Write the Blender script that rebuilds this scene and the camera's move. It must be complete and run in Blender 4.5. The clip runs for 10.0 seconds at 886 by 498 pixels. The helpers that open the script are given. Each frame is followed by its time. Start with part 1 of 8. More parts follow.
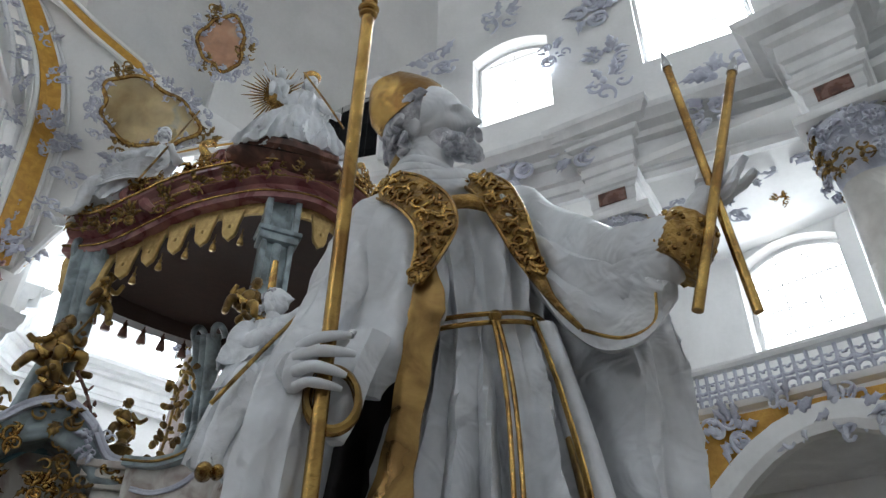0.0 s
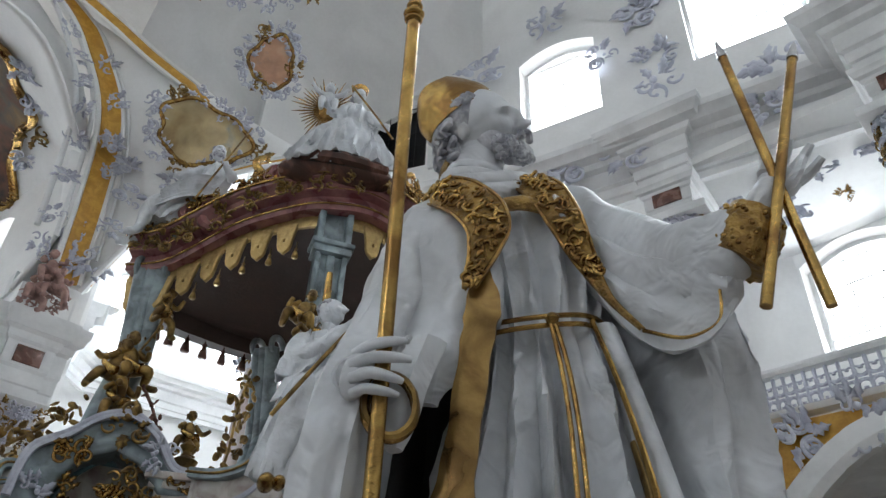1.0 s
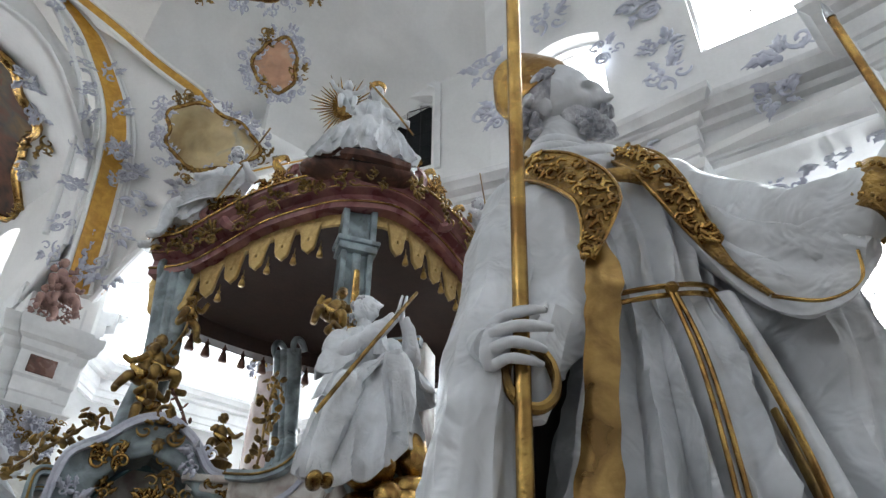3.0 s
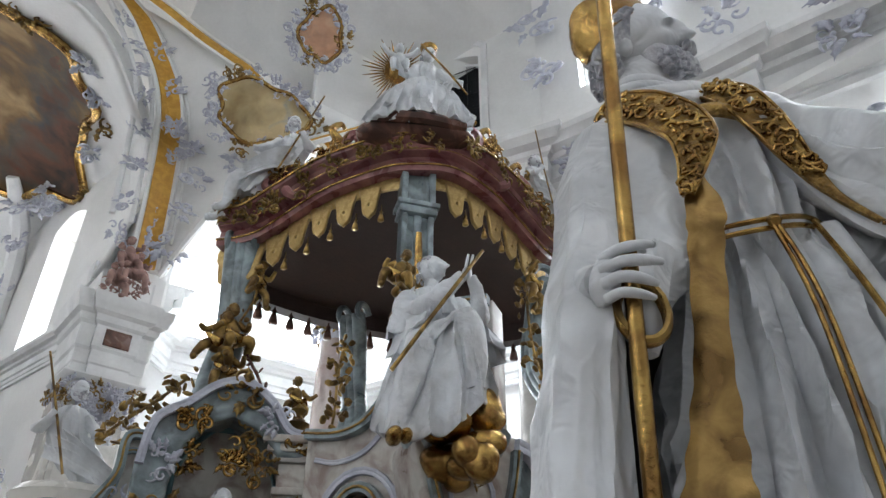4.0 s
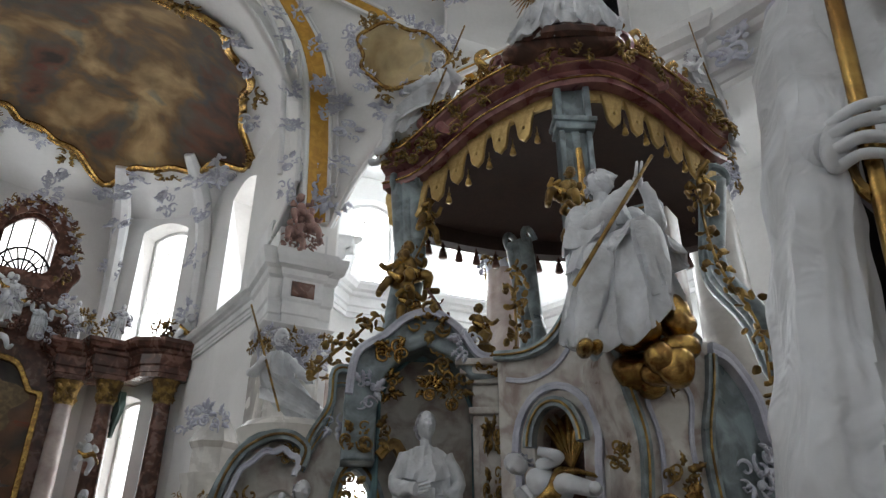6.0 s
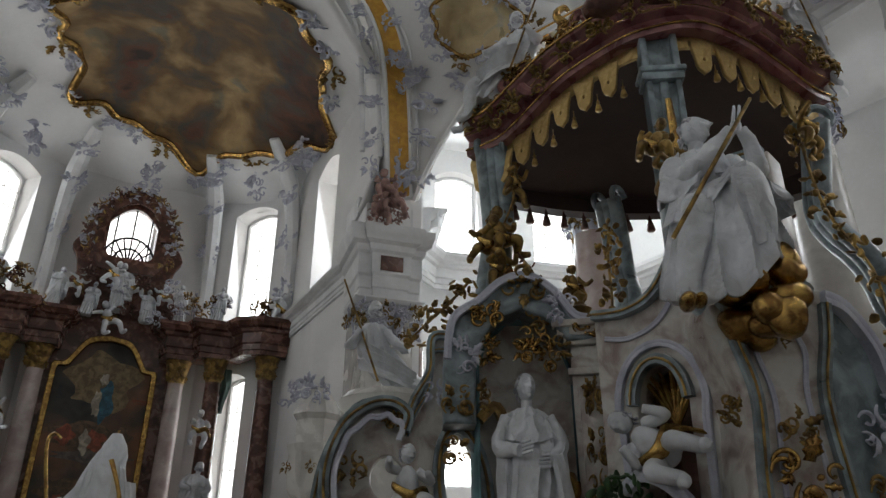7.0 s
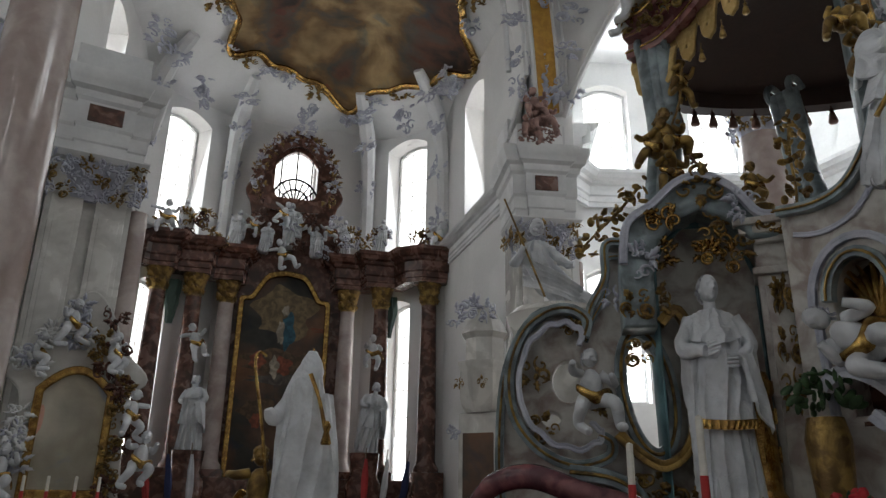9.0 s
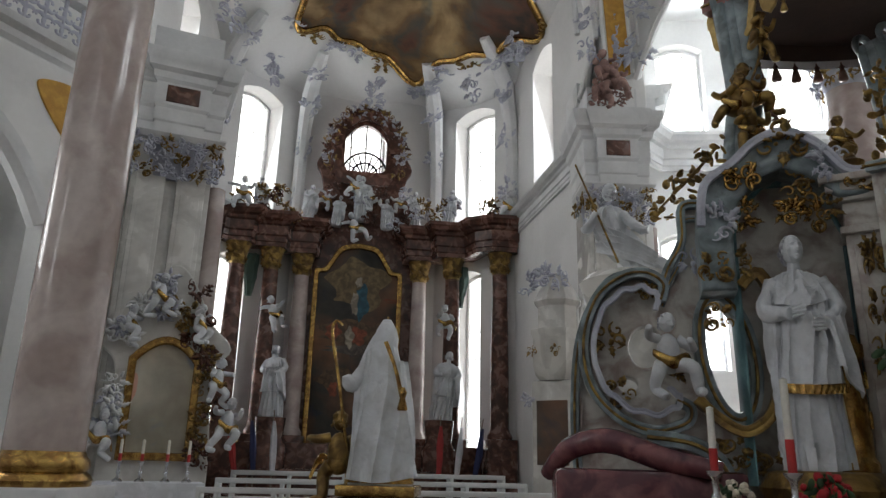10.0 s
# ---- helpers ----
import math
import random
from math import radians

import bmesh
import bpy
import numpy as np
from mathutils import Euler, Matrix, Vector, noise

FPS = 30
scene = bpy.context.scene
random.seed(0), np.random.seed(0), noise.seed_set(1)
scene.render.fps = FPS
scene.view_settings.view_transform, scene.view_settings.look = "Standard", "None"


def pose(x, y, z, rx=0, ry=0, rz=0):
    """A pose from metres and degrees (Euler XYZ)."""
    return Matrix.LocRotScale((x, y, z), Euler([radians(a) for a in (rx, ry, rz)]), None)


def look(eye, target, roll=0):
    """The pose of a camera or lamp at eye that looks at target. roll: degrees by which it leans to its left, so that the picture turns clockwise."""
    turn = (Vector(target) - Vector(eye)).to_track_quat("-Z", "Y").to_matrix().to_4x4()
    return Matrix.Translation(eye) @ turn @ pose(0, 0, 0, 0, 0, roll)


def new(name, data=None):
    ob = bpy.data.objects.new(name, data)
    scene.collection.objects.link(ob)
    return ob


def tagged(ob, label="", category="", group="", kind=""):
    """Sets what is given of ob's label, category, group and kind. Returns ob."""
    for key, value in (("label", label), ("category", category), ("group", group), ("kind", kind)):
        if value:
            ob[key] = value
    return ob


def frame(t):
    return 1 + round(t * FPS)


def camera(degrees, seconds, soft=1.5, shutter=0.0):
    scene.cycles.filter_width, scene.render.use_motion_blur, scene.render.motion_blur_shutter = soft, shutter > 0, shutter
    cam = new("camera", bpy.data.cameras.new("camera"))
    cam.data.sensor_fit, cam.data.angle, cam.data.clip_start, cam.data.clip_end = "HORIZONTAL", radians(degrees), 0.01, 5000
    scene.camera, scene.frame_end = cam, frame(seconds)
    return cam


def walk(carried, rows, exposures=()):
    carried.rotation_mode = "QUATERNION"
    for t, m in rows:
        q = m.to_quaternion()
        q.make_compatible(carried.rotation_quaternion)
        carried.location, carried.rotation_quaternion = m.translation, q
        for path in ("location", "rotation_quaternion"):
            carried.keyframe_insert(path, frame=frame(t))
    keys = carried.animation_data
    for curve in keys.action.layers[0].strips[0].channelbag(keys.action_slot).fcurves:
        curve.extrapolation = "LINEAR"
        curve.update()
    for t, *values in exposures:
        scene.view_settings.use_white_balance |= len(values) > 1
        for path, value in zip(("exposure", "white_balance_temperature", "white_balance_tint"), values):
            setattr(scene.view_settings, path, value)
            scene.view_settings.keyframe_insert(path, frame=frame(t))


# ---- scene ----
cam = camera(63.4, 10.0, soft=1.4)
PATH = [
    (0, (0.253, 0.521, 1.743), (1.3868, 1.7130, 2.8810), 1.09),
    (0.5, (0.270, 0.520, 1.746), (1.3306, 1.7641, 2.8974), 1.43),
    (1, (0.269, 0.544, 1.745), (1.2854, 1.8220, 2.9000), 2.16),
    (1.5, (0.243, 0.599, 1.746), (1.2701, 1.8611, 2.9077), 1.94),
    (2, (0.196, 0.669, 1.739), (1.2438, 1.9013, 2.9157), 1.20),
    (3.5, (0.043, 0.858, 1.682), (1.0354, 2.1770, 2.8113), 0.12),
    (4, (-0.000, 0.891, 1.653), (0.9463, 2.2832, 2.7328), 0.46),
    (4.5, (-0.041, 0.902, 1.622), (0.8502, 2.3626, 2.6587), 0.82),
    (5, (-0.080, 0.906, 1.606), (0.7304, 2.4412, 2.5985), 1.09),
    (5.5, (-0.110, 0.919, 1.594), (0.6101, 2.5253, 2.5425), 0.54),
    (7, (-0.193, 1.002, 1.525), (0.2194, 2.7707, 2.3617), 0.14),
    (7.5, (-0.238, 1.009, 1.486), (0.0741, 2.8152, 2.2857), 0.23),
    (8, (-0.307, 0.991, 1.440), (-0.0873, 2.8327, 2.1879), 0.56),
    (8.5, (-0.371, 0.987, 1.399), (-0.2362, 2.8582, 2.0931), 0.72),
    (9, (-0.411, 1.003, 1.364), (-0.3865, 2.8953, 2.0114), 0.89),
    (9.5, (-0.429, 1.005, 1.340), (-0.5035, 2.9117, 1.9400), 1.07),
    (10, (-0.429, 1.002, 1.326), (-0.5967, 2.9128, 1.8932), 1.43),
]
walk(cam, [(t, look(eye, target, roll)) for t, eye, target, roll in PATH], [(0, -0.28, 6500, 10), (3.5, -0.02, 6600, 11), (5.0, -0.1, 6750, 12), (6.2, -0.75, 6900, 12), (7.0, -1.2, 6950, 12), (7.5, -1.25, 7000, 12), (8.5, -1.22, 6950, 12), (10, -0.85, 6900, 12)])

# ---- light and exposure ----
world = bpy.data.worlds.new("overcast_sky")
scene.world = world
world.use_nodes = True
wn = world.node_tree
sky = wn.nodes.new("ShaderNodeTexSky")
sky.sky_type, sky.sun_disc = "NISHITA", False
sky.sun_elevation, sky.sun_rotation = radians(48), radians(150)
wn.links.new(sky.outputs["Color"], wn.nodes["Background"].inputs["Color"])
wn.nodes["Background"].inputs["Strength"].default_value = 0.15
sun = new("sun", bpy.data.lights.new("sun", "SUN"))
sun.data.energy, sun.data.angle, sun.data.color = 1.0, radians(12), (1.0, 0.96, 0.9)
sun.matrix_world = look((0, 0, 40), (-12, 18, 0))

WINDOW_LIGHT = 22.0  # watts per square metre of window


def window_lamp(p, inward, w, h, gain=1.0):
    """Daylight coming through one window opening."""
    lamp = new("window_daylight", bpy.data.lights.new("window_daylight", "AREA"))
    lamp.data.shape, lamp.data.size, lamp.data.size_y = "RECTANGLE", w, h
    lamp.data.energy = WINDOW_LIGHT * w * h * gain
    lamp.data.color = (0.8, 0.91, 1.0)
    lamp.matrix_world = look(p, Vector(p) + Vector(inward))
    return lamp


# ---- materials ----
def mat(name, base, rough=0.6, metal=0.0, vary=0.12, scale=3.0, bump=0.1, second=None, fine=40.0, mix=(0.42, 0.62), coat=0.0, relief=0.0):
    """A surface with stains at one scale, grain at another and fine relief."""
    m = bpy.data.materials.new(name)
    m.use_nodes = True
    n, l = m.node_tree.nodes, m.node_tree.links
    b = n["Principled BSDF"]
    b.inputs["Roughness"].default_value, b.inputs["Metallic"].default_value = rough, metal
    b.inputs["Coat Weight"].default_value = coat
    tc = n.new("ShaderNodeTexCoord")
    big, small = n.new("ShaderNodeTexNoise"), n.new("ShaderNodeTexNoise")
    big.inputs["Scale"].default_value, big.inputs["Detail"].default_value = scale, 6
    big.inputs["Distortion"].default_value = 0.6
    small.inputs["Scale"].default_value, small.inputs["Detail"].default_value = fine, 4
    ramp = n.new("ShaderNodeValToRGB")
    c = Vector(base)
    lo = Vector(second) if second else c * (1 - vary)
    hi = c if second else Vector([min(1.0, v * (1 + vary * 0.5)) for v in c])
    ramp.color_ramp.elements[0].position, ramp.color_ramp.elements[1].position = mix
    ramp.color_ramp.elements[0].color, ramp.color_ramp.elements[1].color = (*lo, 1), (*hi, 1)
    for t in (big, small):
        l.new(tc.outputs["Object"], t.inputs["Vector"])
    l.new(big.outputs["Fac"], ramp.inputs["Fac"])
    grain = n.new("ShaderNodeMixRGB")
    grain.blend_type = "OVERLAY"
    grain.inputs["Fac"].default_value = 0.18
    l.new(ramp.outputs["Color"], grain.inputs["Color1"])
    l.new(small.outputs["Fac"], grain.inputs["Color2"])
    l.new(grain.outputs["Color"], b.inputs["Base Color"])
    bp = n.new("ShaderNodeBump")
    bp.inputs["Strength"].default_value, bp.inputs["Distance"].default_value = bump, 0.02
    l.new(small.outputs["Fac"], bp.inputs["Height"])
    if relief:
        b2, soft = n.new("ShaderNodeBump"), n.new("ShaderNodeTexNoise")
        soft.inputs["Scale"].default_value, soft.inputs["Detail"].default_value, soft.inputs["Distortion"].default_value = 7.0, 2, 1.5
        l.new(tc.outputs["Object"], soft.inputs["Vector"])
        b2.inputs["Strength"].default_value, b2.inputs["Distance"].default_value = relief, 0.05
        l.new(soft.outputs["Fac"], b2.inputs["Height"])
        l.new(b2.outputs["Normal"], bp.inputs["Normal"])
    l.new(bp.outputs["Normal"], b.inputs["Normal"])
    rr = n.new("ShaderNodeMapRange")
    rr.inputs["To Min"].default_value, rr.inputs["To Max"].default_value = max(0.03, rough - 0.1), min(1, rough + 0.12)
    l.new(big.outputs["Fac"], rr.inputs["Value"])
    l.new(rr.outputs["Result"], b.inputs["Roughness"])
    return m


def fresco(name, colours, scale, seed):
    """A painted ceiling or canvas: drifting clouds and figures as soft colour masses."""
    m = bpy.data.materials.new(name)
    m.use_nodes = True
    n, l = m.node_tree.nodes, m.node_tree.links
    b = n["Principled BSDF"]
    b.inputs["Roughness"].default_value = 0.7
    tc, mp = n.new("ShaderNodeTexCoord"), n.new("ShaderNodeMapping")
    mp.inputs["Location"].default_value = (seed, seed * 1.7, seed * 0.3)
    t1, t2 = n.new("ShaderNodeTexNoise"), n.new("ShaderNodeTexNoise")
    t1.inputs["Scale"].default_value, t1.inputs["Detail"].default_value, t1.inputs["Distortion"].default_value = scale, 7, 0.35
    t2.inputs["Scale"].default_value, t2.inputs["Detail"].default_value, t2.inputs["Distortion"].default_value = scale * 2.7, 5, 0.5
    ramp = n.new("ShaderNodeValToRGB")
    for k, c in enumerate(colours):
        e = ramp.color_ramp.elements[k] if k < 2 else ramp.color_ramp.elements.new(0.5)
        e.position, e.color = 0.3 + 0.4 * k / (len(colours) - 1), (*c, 1)
    mixer = n.new("ShaderNodeMixRGB")
    mixer.blend_type = "OVERLAY"
    mixer.inputs["Fac"].default_value = 0.55
    l.new(tc.outputs["Object"], mp.inputs["Vector"])
    for t in (t1, t2):
        l.new(mp.outputs["Vector"], t.inputs["Vector"])
    l.new(t1.outputs["Fac"], ramp.inputs["Fac"])
    l.new(ramp.outputs["Color"], mixer.inputs["Color1"])
    l.new(t2.outputs["Fac"], mixer.inputs["Color2"])
    t3, hue, tint = n.new("ShaderNodeTexNoise"), n.new("ShaderNodeValToRGB"), n.new("ShaderNodeMixRGB")
    t3.inputs["Scale"].default_value, t3.inputs["Detail"].default_value, t3.inputs["Distortion"].default_value = scale * 1.7, 5, 0.8
    for k, c in enumerate(((0.3, 0.38, 0.48), (0.6, 0.52, 0.36), (0.55, 0.46, 0.32), (0.8, 0.34, 0.2), (0.6, 0.55, 0.42))):
        e = hue.color_ramp.elements[k] if k < 2 else hue.color_ramp.elements.new(0.5)
        e.position, e.color = 0.32 + 0.09 * k, (*c, 1)
    tint.blend_type = "OVERLAY"
    tint.inputs["Fac"].default_value = 0.7
    l.new(mp.outputs["Vector"], t3.inputs["Vector"])
    l.new(t3.outputs["Fac"], hue.inputs["Fac"])
    l.new(mixer.outputs["Color"], tint.inputs["Color1"])
    l.new(hue.outputs["Color"], tint.inputs["Color2"])
    l.new(tint.outputs["Color"], b.inputs["Base Color"])
    return m


PLASTER = mat("white_plaster", (0.8, 0.795, 0.785), 0.75, vary=0.07, scale=0.5, bump=0.05, fine=12)
CORNICE = mat("grey_white_plaster", (0.74, 0.74, 0.74), 0.7, vary=0.1, scale=1.2, bump=0.05, fine=14)
STUCCO = mat("lavender_grey_stucco", (0.58, 0.59, 0.65), 0.65, scale=2.5, bump=0.25, second=(0.42, 0.43, 0.51))
OCHRE = mat("ochre_gilt_band", (0.62, 0.34, 0.05), 0.5, scale=6, bump=0.3, second=(0.5, 0.25, 0.03), fine=25)
GOLD = mat("gilding", (0.55, 0.35, 0.11), 0.2, 0.95, scale=9, bump=0.2, second=(0.26, 0.14, 0.045), fine=60)
OLD_GOLD = mat("dulled_gilding", (0.42, 0.27, 0.085), 0.38, 0.8, scale=6, bump=0.3, second=(0.15, 0.09, 0.035), fine=50)
WHITE = mat("polished_white_paint", (0.72, 0.74, 0.775), 0.36, scale=3, bump=0.06, fine=18, second=(0.56, 0.57, 0.59), relief=0.45)
HAIR = mat("white_paint_with_dust", (0.6, 0.6, 0.63), 0.5, scale=14, bump=0.5, second=(0.3, 0.3, 0.34), fine=50)
PINK = mat("pink_grey_marble", (0.55, 0.47, 0.44), 0.16, scale=1.3, bump=0.02, second=(0.4, 0.31, 0.285), fine=8, coat=0.3)
GREYMARBLE = mat("white_grey_marble", (0.68, 0.66, 0.62), 0.25, scale=1.6, bump=0.02, second=(0.52, 0.5, 0.47), fine=7)
RED = mat("dark_red_marble", (0.22, 0.075, 0.08), 0.22, scale=5, bump=0.03, second=(0.1, 0.03, 0.04), fine=20, coat=0.2)
ROSE = mat("rose_red_scagliola", (0.36, 0.16, 0.15), 0.28, scale=4, bump=0.03, second=(0.2, 0.07, 0.075), fine=18, coat=0.15)
PALEGOLD = mat("pale_brassy_gilding", (0.56, 0.4, 0.17), 0.34, 0.7, scale=10, bump=0.3, second=(0.4, 0.27, 0.1), fine=50)
BROWN = mat("brown_red_marble", (0.19, 0.085, 0.06), 0.25, scale=4, bump=0.03, second=(0.075, 0.035, 0.026), fine=15)
BLUE = mat("blue_green_scagliola", (0.3, 0.37, 0.4), 0.3, scale=4.5, bump=0.05, second=(0.14, 0.17, 0.18), fine=16, coat=0.15)
TEAL = mat("teal_scagliola", (0.17, 0.33, 0.36), 0.35, scale=3, bump=0.05, second=(0.08, 0.16, 0.18), fine=16)
MOTTLED = mat("mottled_cream_scagliola", (0.56, 0.54, 0.5), 0.3, scale=4.5, bump=0.05, second=(0.34, 0.27, 0.24), fine=18, mix=(0.38, 0.56))
TERRA = mat("rose_tinted_stucco", (0.42, 0.26, 0.22), 0.65, scale=5, bump=0.3, second=(0.26, 0.15, 0.13), fine=30)
# canopy underside: the shade below it is put into this colour
SOFFIT = mat("shade_dark_lining", (0.06, 0.035, 0.03), 0.8, scale=3, bump=0.2, fine=20)
DARK = mat("dark_iron", (0.02, 0.02, 0.025), 0.5, 0.6, scale=8, fine=40)
FLOOR = mat("worn_limestone_floor", (0.36, 0.32, 0.28), 0.45, scale=1.5, second=(0.26, 0.22, 0.19), fine=20)
WOOD = mat("greyed_oak", (0.3, 0.25, 0.2), 0.55, scale=4, second=(0.2, 0.15, 0.11), fine=35)
GREEN = mat("dark_green_leaf", (0.04, 0.1, 0.03), 0.5, scale=10, second=(0.02, 0.05, 0.015), fine=40)
FLOWER = mat("red_petal", (0.5, 0.02, 0.03), 0.6, scale=10, fine=40)
PALEPETAL = mat("cream_petal", (0.7, 0.62, 0.5), 0.6, scale=10, fine=40)
WAX = mat("candle_wax", (0.8, 0.77, 0.7), 0.45, scale=8, fine=30)
REDWAX = mat("red_wax", (0.5, 0.03, 0.03), 0.45, scale=8, fine=30)
SILVER = mat("silver_plate", (0.6, 0.6, 0.62), 0.25, 0.9, scale=8, fine=30)
CLOTH = mat("white_altar_linen", (0.75, 0.76, 0.8), 0.8, scale=6, fine=60)
FRESCO = fresco("ceiling_fresco", [(0.02, 0.013, 0.009), (0.085, 0.034, 0.02), (0.06, 0.055, 0.05), (0.13, 0.08, 0.035), (0.13, 0.035, 0.022), (0.2, 0.14, 0.08), (0.4, 0.31, 0.19)], 0.55, 3.0)
FRESCO2 = fresco("cartouche_fresco", [(0.24, 0.18, 0.09), (0.36, 0.3, 0.19), (0.3, 0.26, 0.18), (0.5, 0.44, 0.32)], 0.9, 11.0)
FRESCO3 = fresco("rose_fresco", [(0.3, 0.17, 0.14), (0.45, 0.28, 0.22), (0.5, 0.4, 0.34)], 1.1, 5.0)
CANVAS = fresco("altar_painting", [(0.025, 0.025, 0.03), (0.05, 0.05, 0.055), (0.12, 0.1, 0.08), (0.2, 0.1, 0.06)], 0.7, 21.0)
SIDECANVAS = fresco("side_altar_painting", [(0.12, 0.12, 0.12), (0.3, 0.3, 0.3), (0.5, 0.5, 0.5)], 0.6, 31.0)

GLASS = bpy.data.materials.new("window_glass")
GLASS.use_nodes = True
g = GLASS.node_tree.nodes["Principled BSDF"]
g.inputs["Transmission Weight"].default_value, g.inputs["Roughness"].default_value = 1.0, 0.02
g.inputs["IOR"].default_value = 1.02
DAY = bpy.data.materials.new("bright_overcast_sky")
DAY.use_nodes = True
dn = DAY.node_tree.nodes
dn.remove(dn["Principled BSDF"])
em = dn.new("ShaderNodeEmission")
em.inputs["Color"].default_value, em.inputs["Strength"].default_value = (0.95, 0.98, 1.0, 1), 7.0
DAY.node_tree.links.new(em.outputs[0], dn["Material Output"].inputs["Surface"])


# ---- mesh tools ----
def mesh_of(bm, materials, smooth=True):
    me = bpy.data.meshes.new("m")
    bmesh.ops.recalc_face_normals(bm, faces=bm.faces)
    if smooth:
        for f in bm.faces:
            f.smooth = True
    bm.to_mesh(me)
    bm.free()
    for m in materials if isinstance(materials, (list, tuple)) else [materials]:
        me.materials.append(m)
    return me


def crisp(me, angle=35):
    """Keeps edges sharper than the angle as creases in the shading."""
    bm = bmesh.new()
    bm.from_mesh(me)
    for e in bm.edges:
        if len(e.link_faces) == 2 and e.calc_face_angle(0) > radians(angle):
            e.smooth = False
    bm.to_mesh(me)
    bm.free()
    return me


def part(name, bm, material, parent=None, label="", smooth=True, angle=40):
    """Links a bmesh, or a mesh, as one object under a thing."""
    me = bm if isinstance(bm, bpy.types.Mesh) else mesh_of(bm, material, smooth)
    if isinstance(bm, bpy.types.Mesh) and not me.materials:
        me.materials.append(material)
    if smooth:
        crisp(me, angle)
    ob = new(name, me)
    if parent:
        ob.parent = parent
    if label:
        ob["label"] = label
    return ob


def thing(name, label, category, m=None, group="", kind=""):
    ob = new(name)
    if m is not None:
        ob.matrix_world = m
    return tagged(ob, label, category, group, kind)


def solo(name, bm, material, label, category, m=None, group="", kind="", smooth=True, angle=40):
    ob = part(name, bm, material, None, "", smooth, angle)
    if m is not None:
        ob.matrix_world = m
    return tagged(ob, label, category, group, kind)


def spline_points(pts, steps=8):
    """A smooth line through the points."""
    p = [Vector(q) for q in pts]
    if len(p) < 3:
        return [p[0].lerp(p[1], k / steps) for k in range(steps + 1)]
    out = []
    for i in range(len(p) - 1):
        a, b, c, d = p[max(i - 1, 0)], p[i], p[i + 1], p[min(i + 2, len(p) - 1)]
        for k in range(steps):
            t = k / steps
            out.append(0.5 * (2 * b + (c - a) * t + (2 * a - 5 * b + 4 * c - d) * t * t + (3 * b - a - 3 * c + d) * t ** 3))
    return out + [p[-1]]


def spread(values, n):
    """Values spread evenly over n places."""
    k = np.linspace(0, len(values) - 1, n)
    return np.interp(k, range(len(values)), values)


def tube(bm, pts, radii, n=8, mi=0, steps=6, flat=1.0):
    """A round limb along a smooth line, with radii spread along it."""
    line = spline_points(pts, steps)
    rr = spread(radii if isinstance(radii, (list, tuple)) else [radii, radii], len(line))
    rings, side = [], None
    for i, p in enumerate(line):
        t = (line[min(i + 1, len(line) - 1)] - line[max(i - 1, 0)]).normalized()
        if side is None:
            side = t.orthogonal().normalized()
        side = (side - t * side.dot(t)).normalized()
        up = t.cross(side)
        rings.append([bm.verts.new(p + (side * math.cos(2 * math.pi * k / n) + up * math.sin(2 * math.pi * k / n) * flat) * rr[i]) for k in range(n)])
    for a, b in zip(rings, rings[1:]):
        for k in range(n):
            bm.faces.new((a[k], a[(k + 1) % n], b[(k + 1) % n], b[k])).material_index = mi
    for ring, p in ((rings[0], line[0]), (rings[-1], line[-1])):
        bm.faces.new(ring).material_index = mi


def ball(bm, c, r, mi=0, rot=None, n=12, rough=0.0, seed=0.0, freq=6.0):
    """An ellipsoid lump, with an uneven surface if wanted."""
    r = (r, r, r) if isinstance(r, (int, float)) else r
    m = Matrix.Translation(c) @ (rot.to_4x4() if rot else Matrix()) @ Matrix.Diagonal((*r, 1))
    c, v, rows = Vector(c), max(5, n * 2 // 3), []

    def spot(x, y, z):
        p = m @ Vector((x, y, z))
        return bm.verts.new(p + (p - c) * rough * noise.noise(p * freq + Vector((seed, 0, 0))) if rough else p)

    for i in range(1, v):
        e = math.pi * i / v
        rows.append([spot(math.sin(e) * math.cos(2 * math.pi * k / n), math.sin(e) * math.sin(2 * math.pi * k / n), math.cos(e)) for k in range(n)])
    ends = spot(0, 0, 1), spot(0, 0, -1)
    for p, q in zip(rows, rows[1:]):
        for k in range(n):
            bm.faces.new((p[k], q[k], q[(k + 1) % n], p[(k + 1) % n])).material_index = mi
    for k in range(n):
        bm.faces.new((ends[0], rows[0][k], rows[0][(k + 1) % n])).material_index = mi
        bm.faces.new((ends[1], rows[-1][(k + 1) % n], rows[-1][k])).material_index = mi


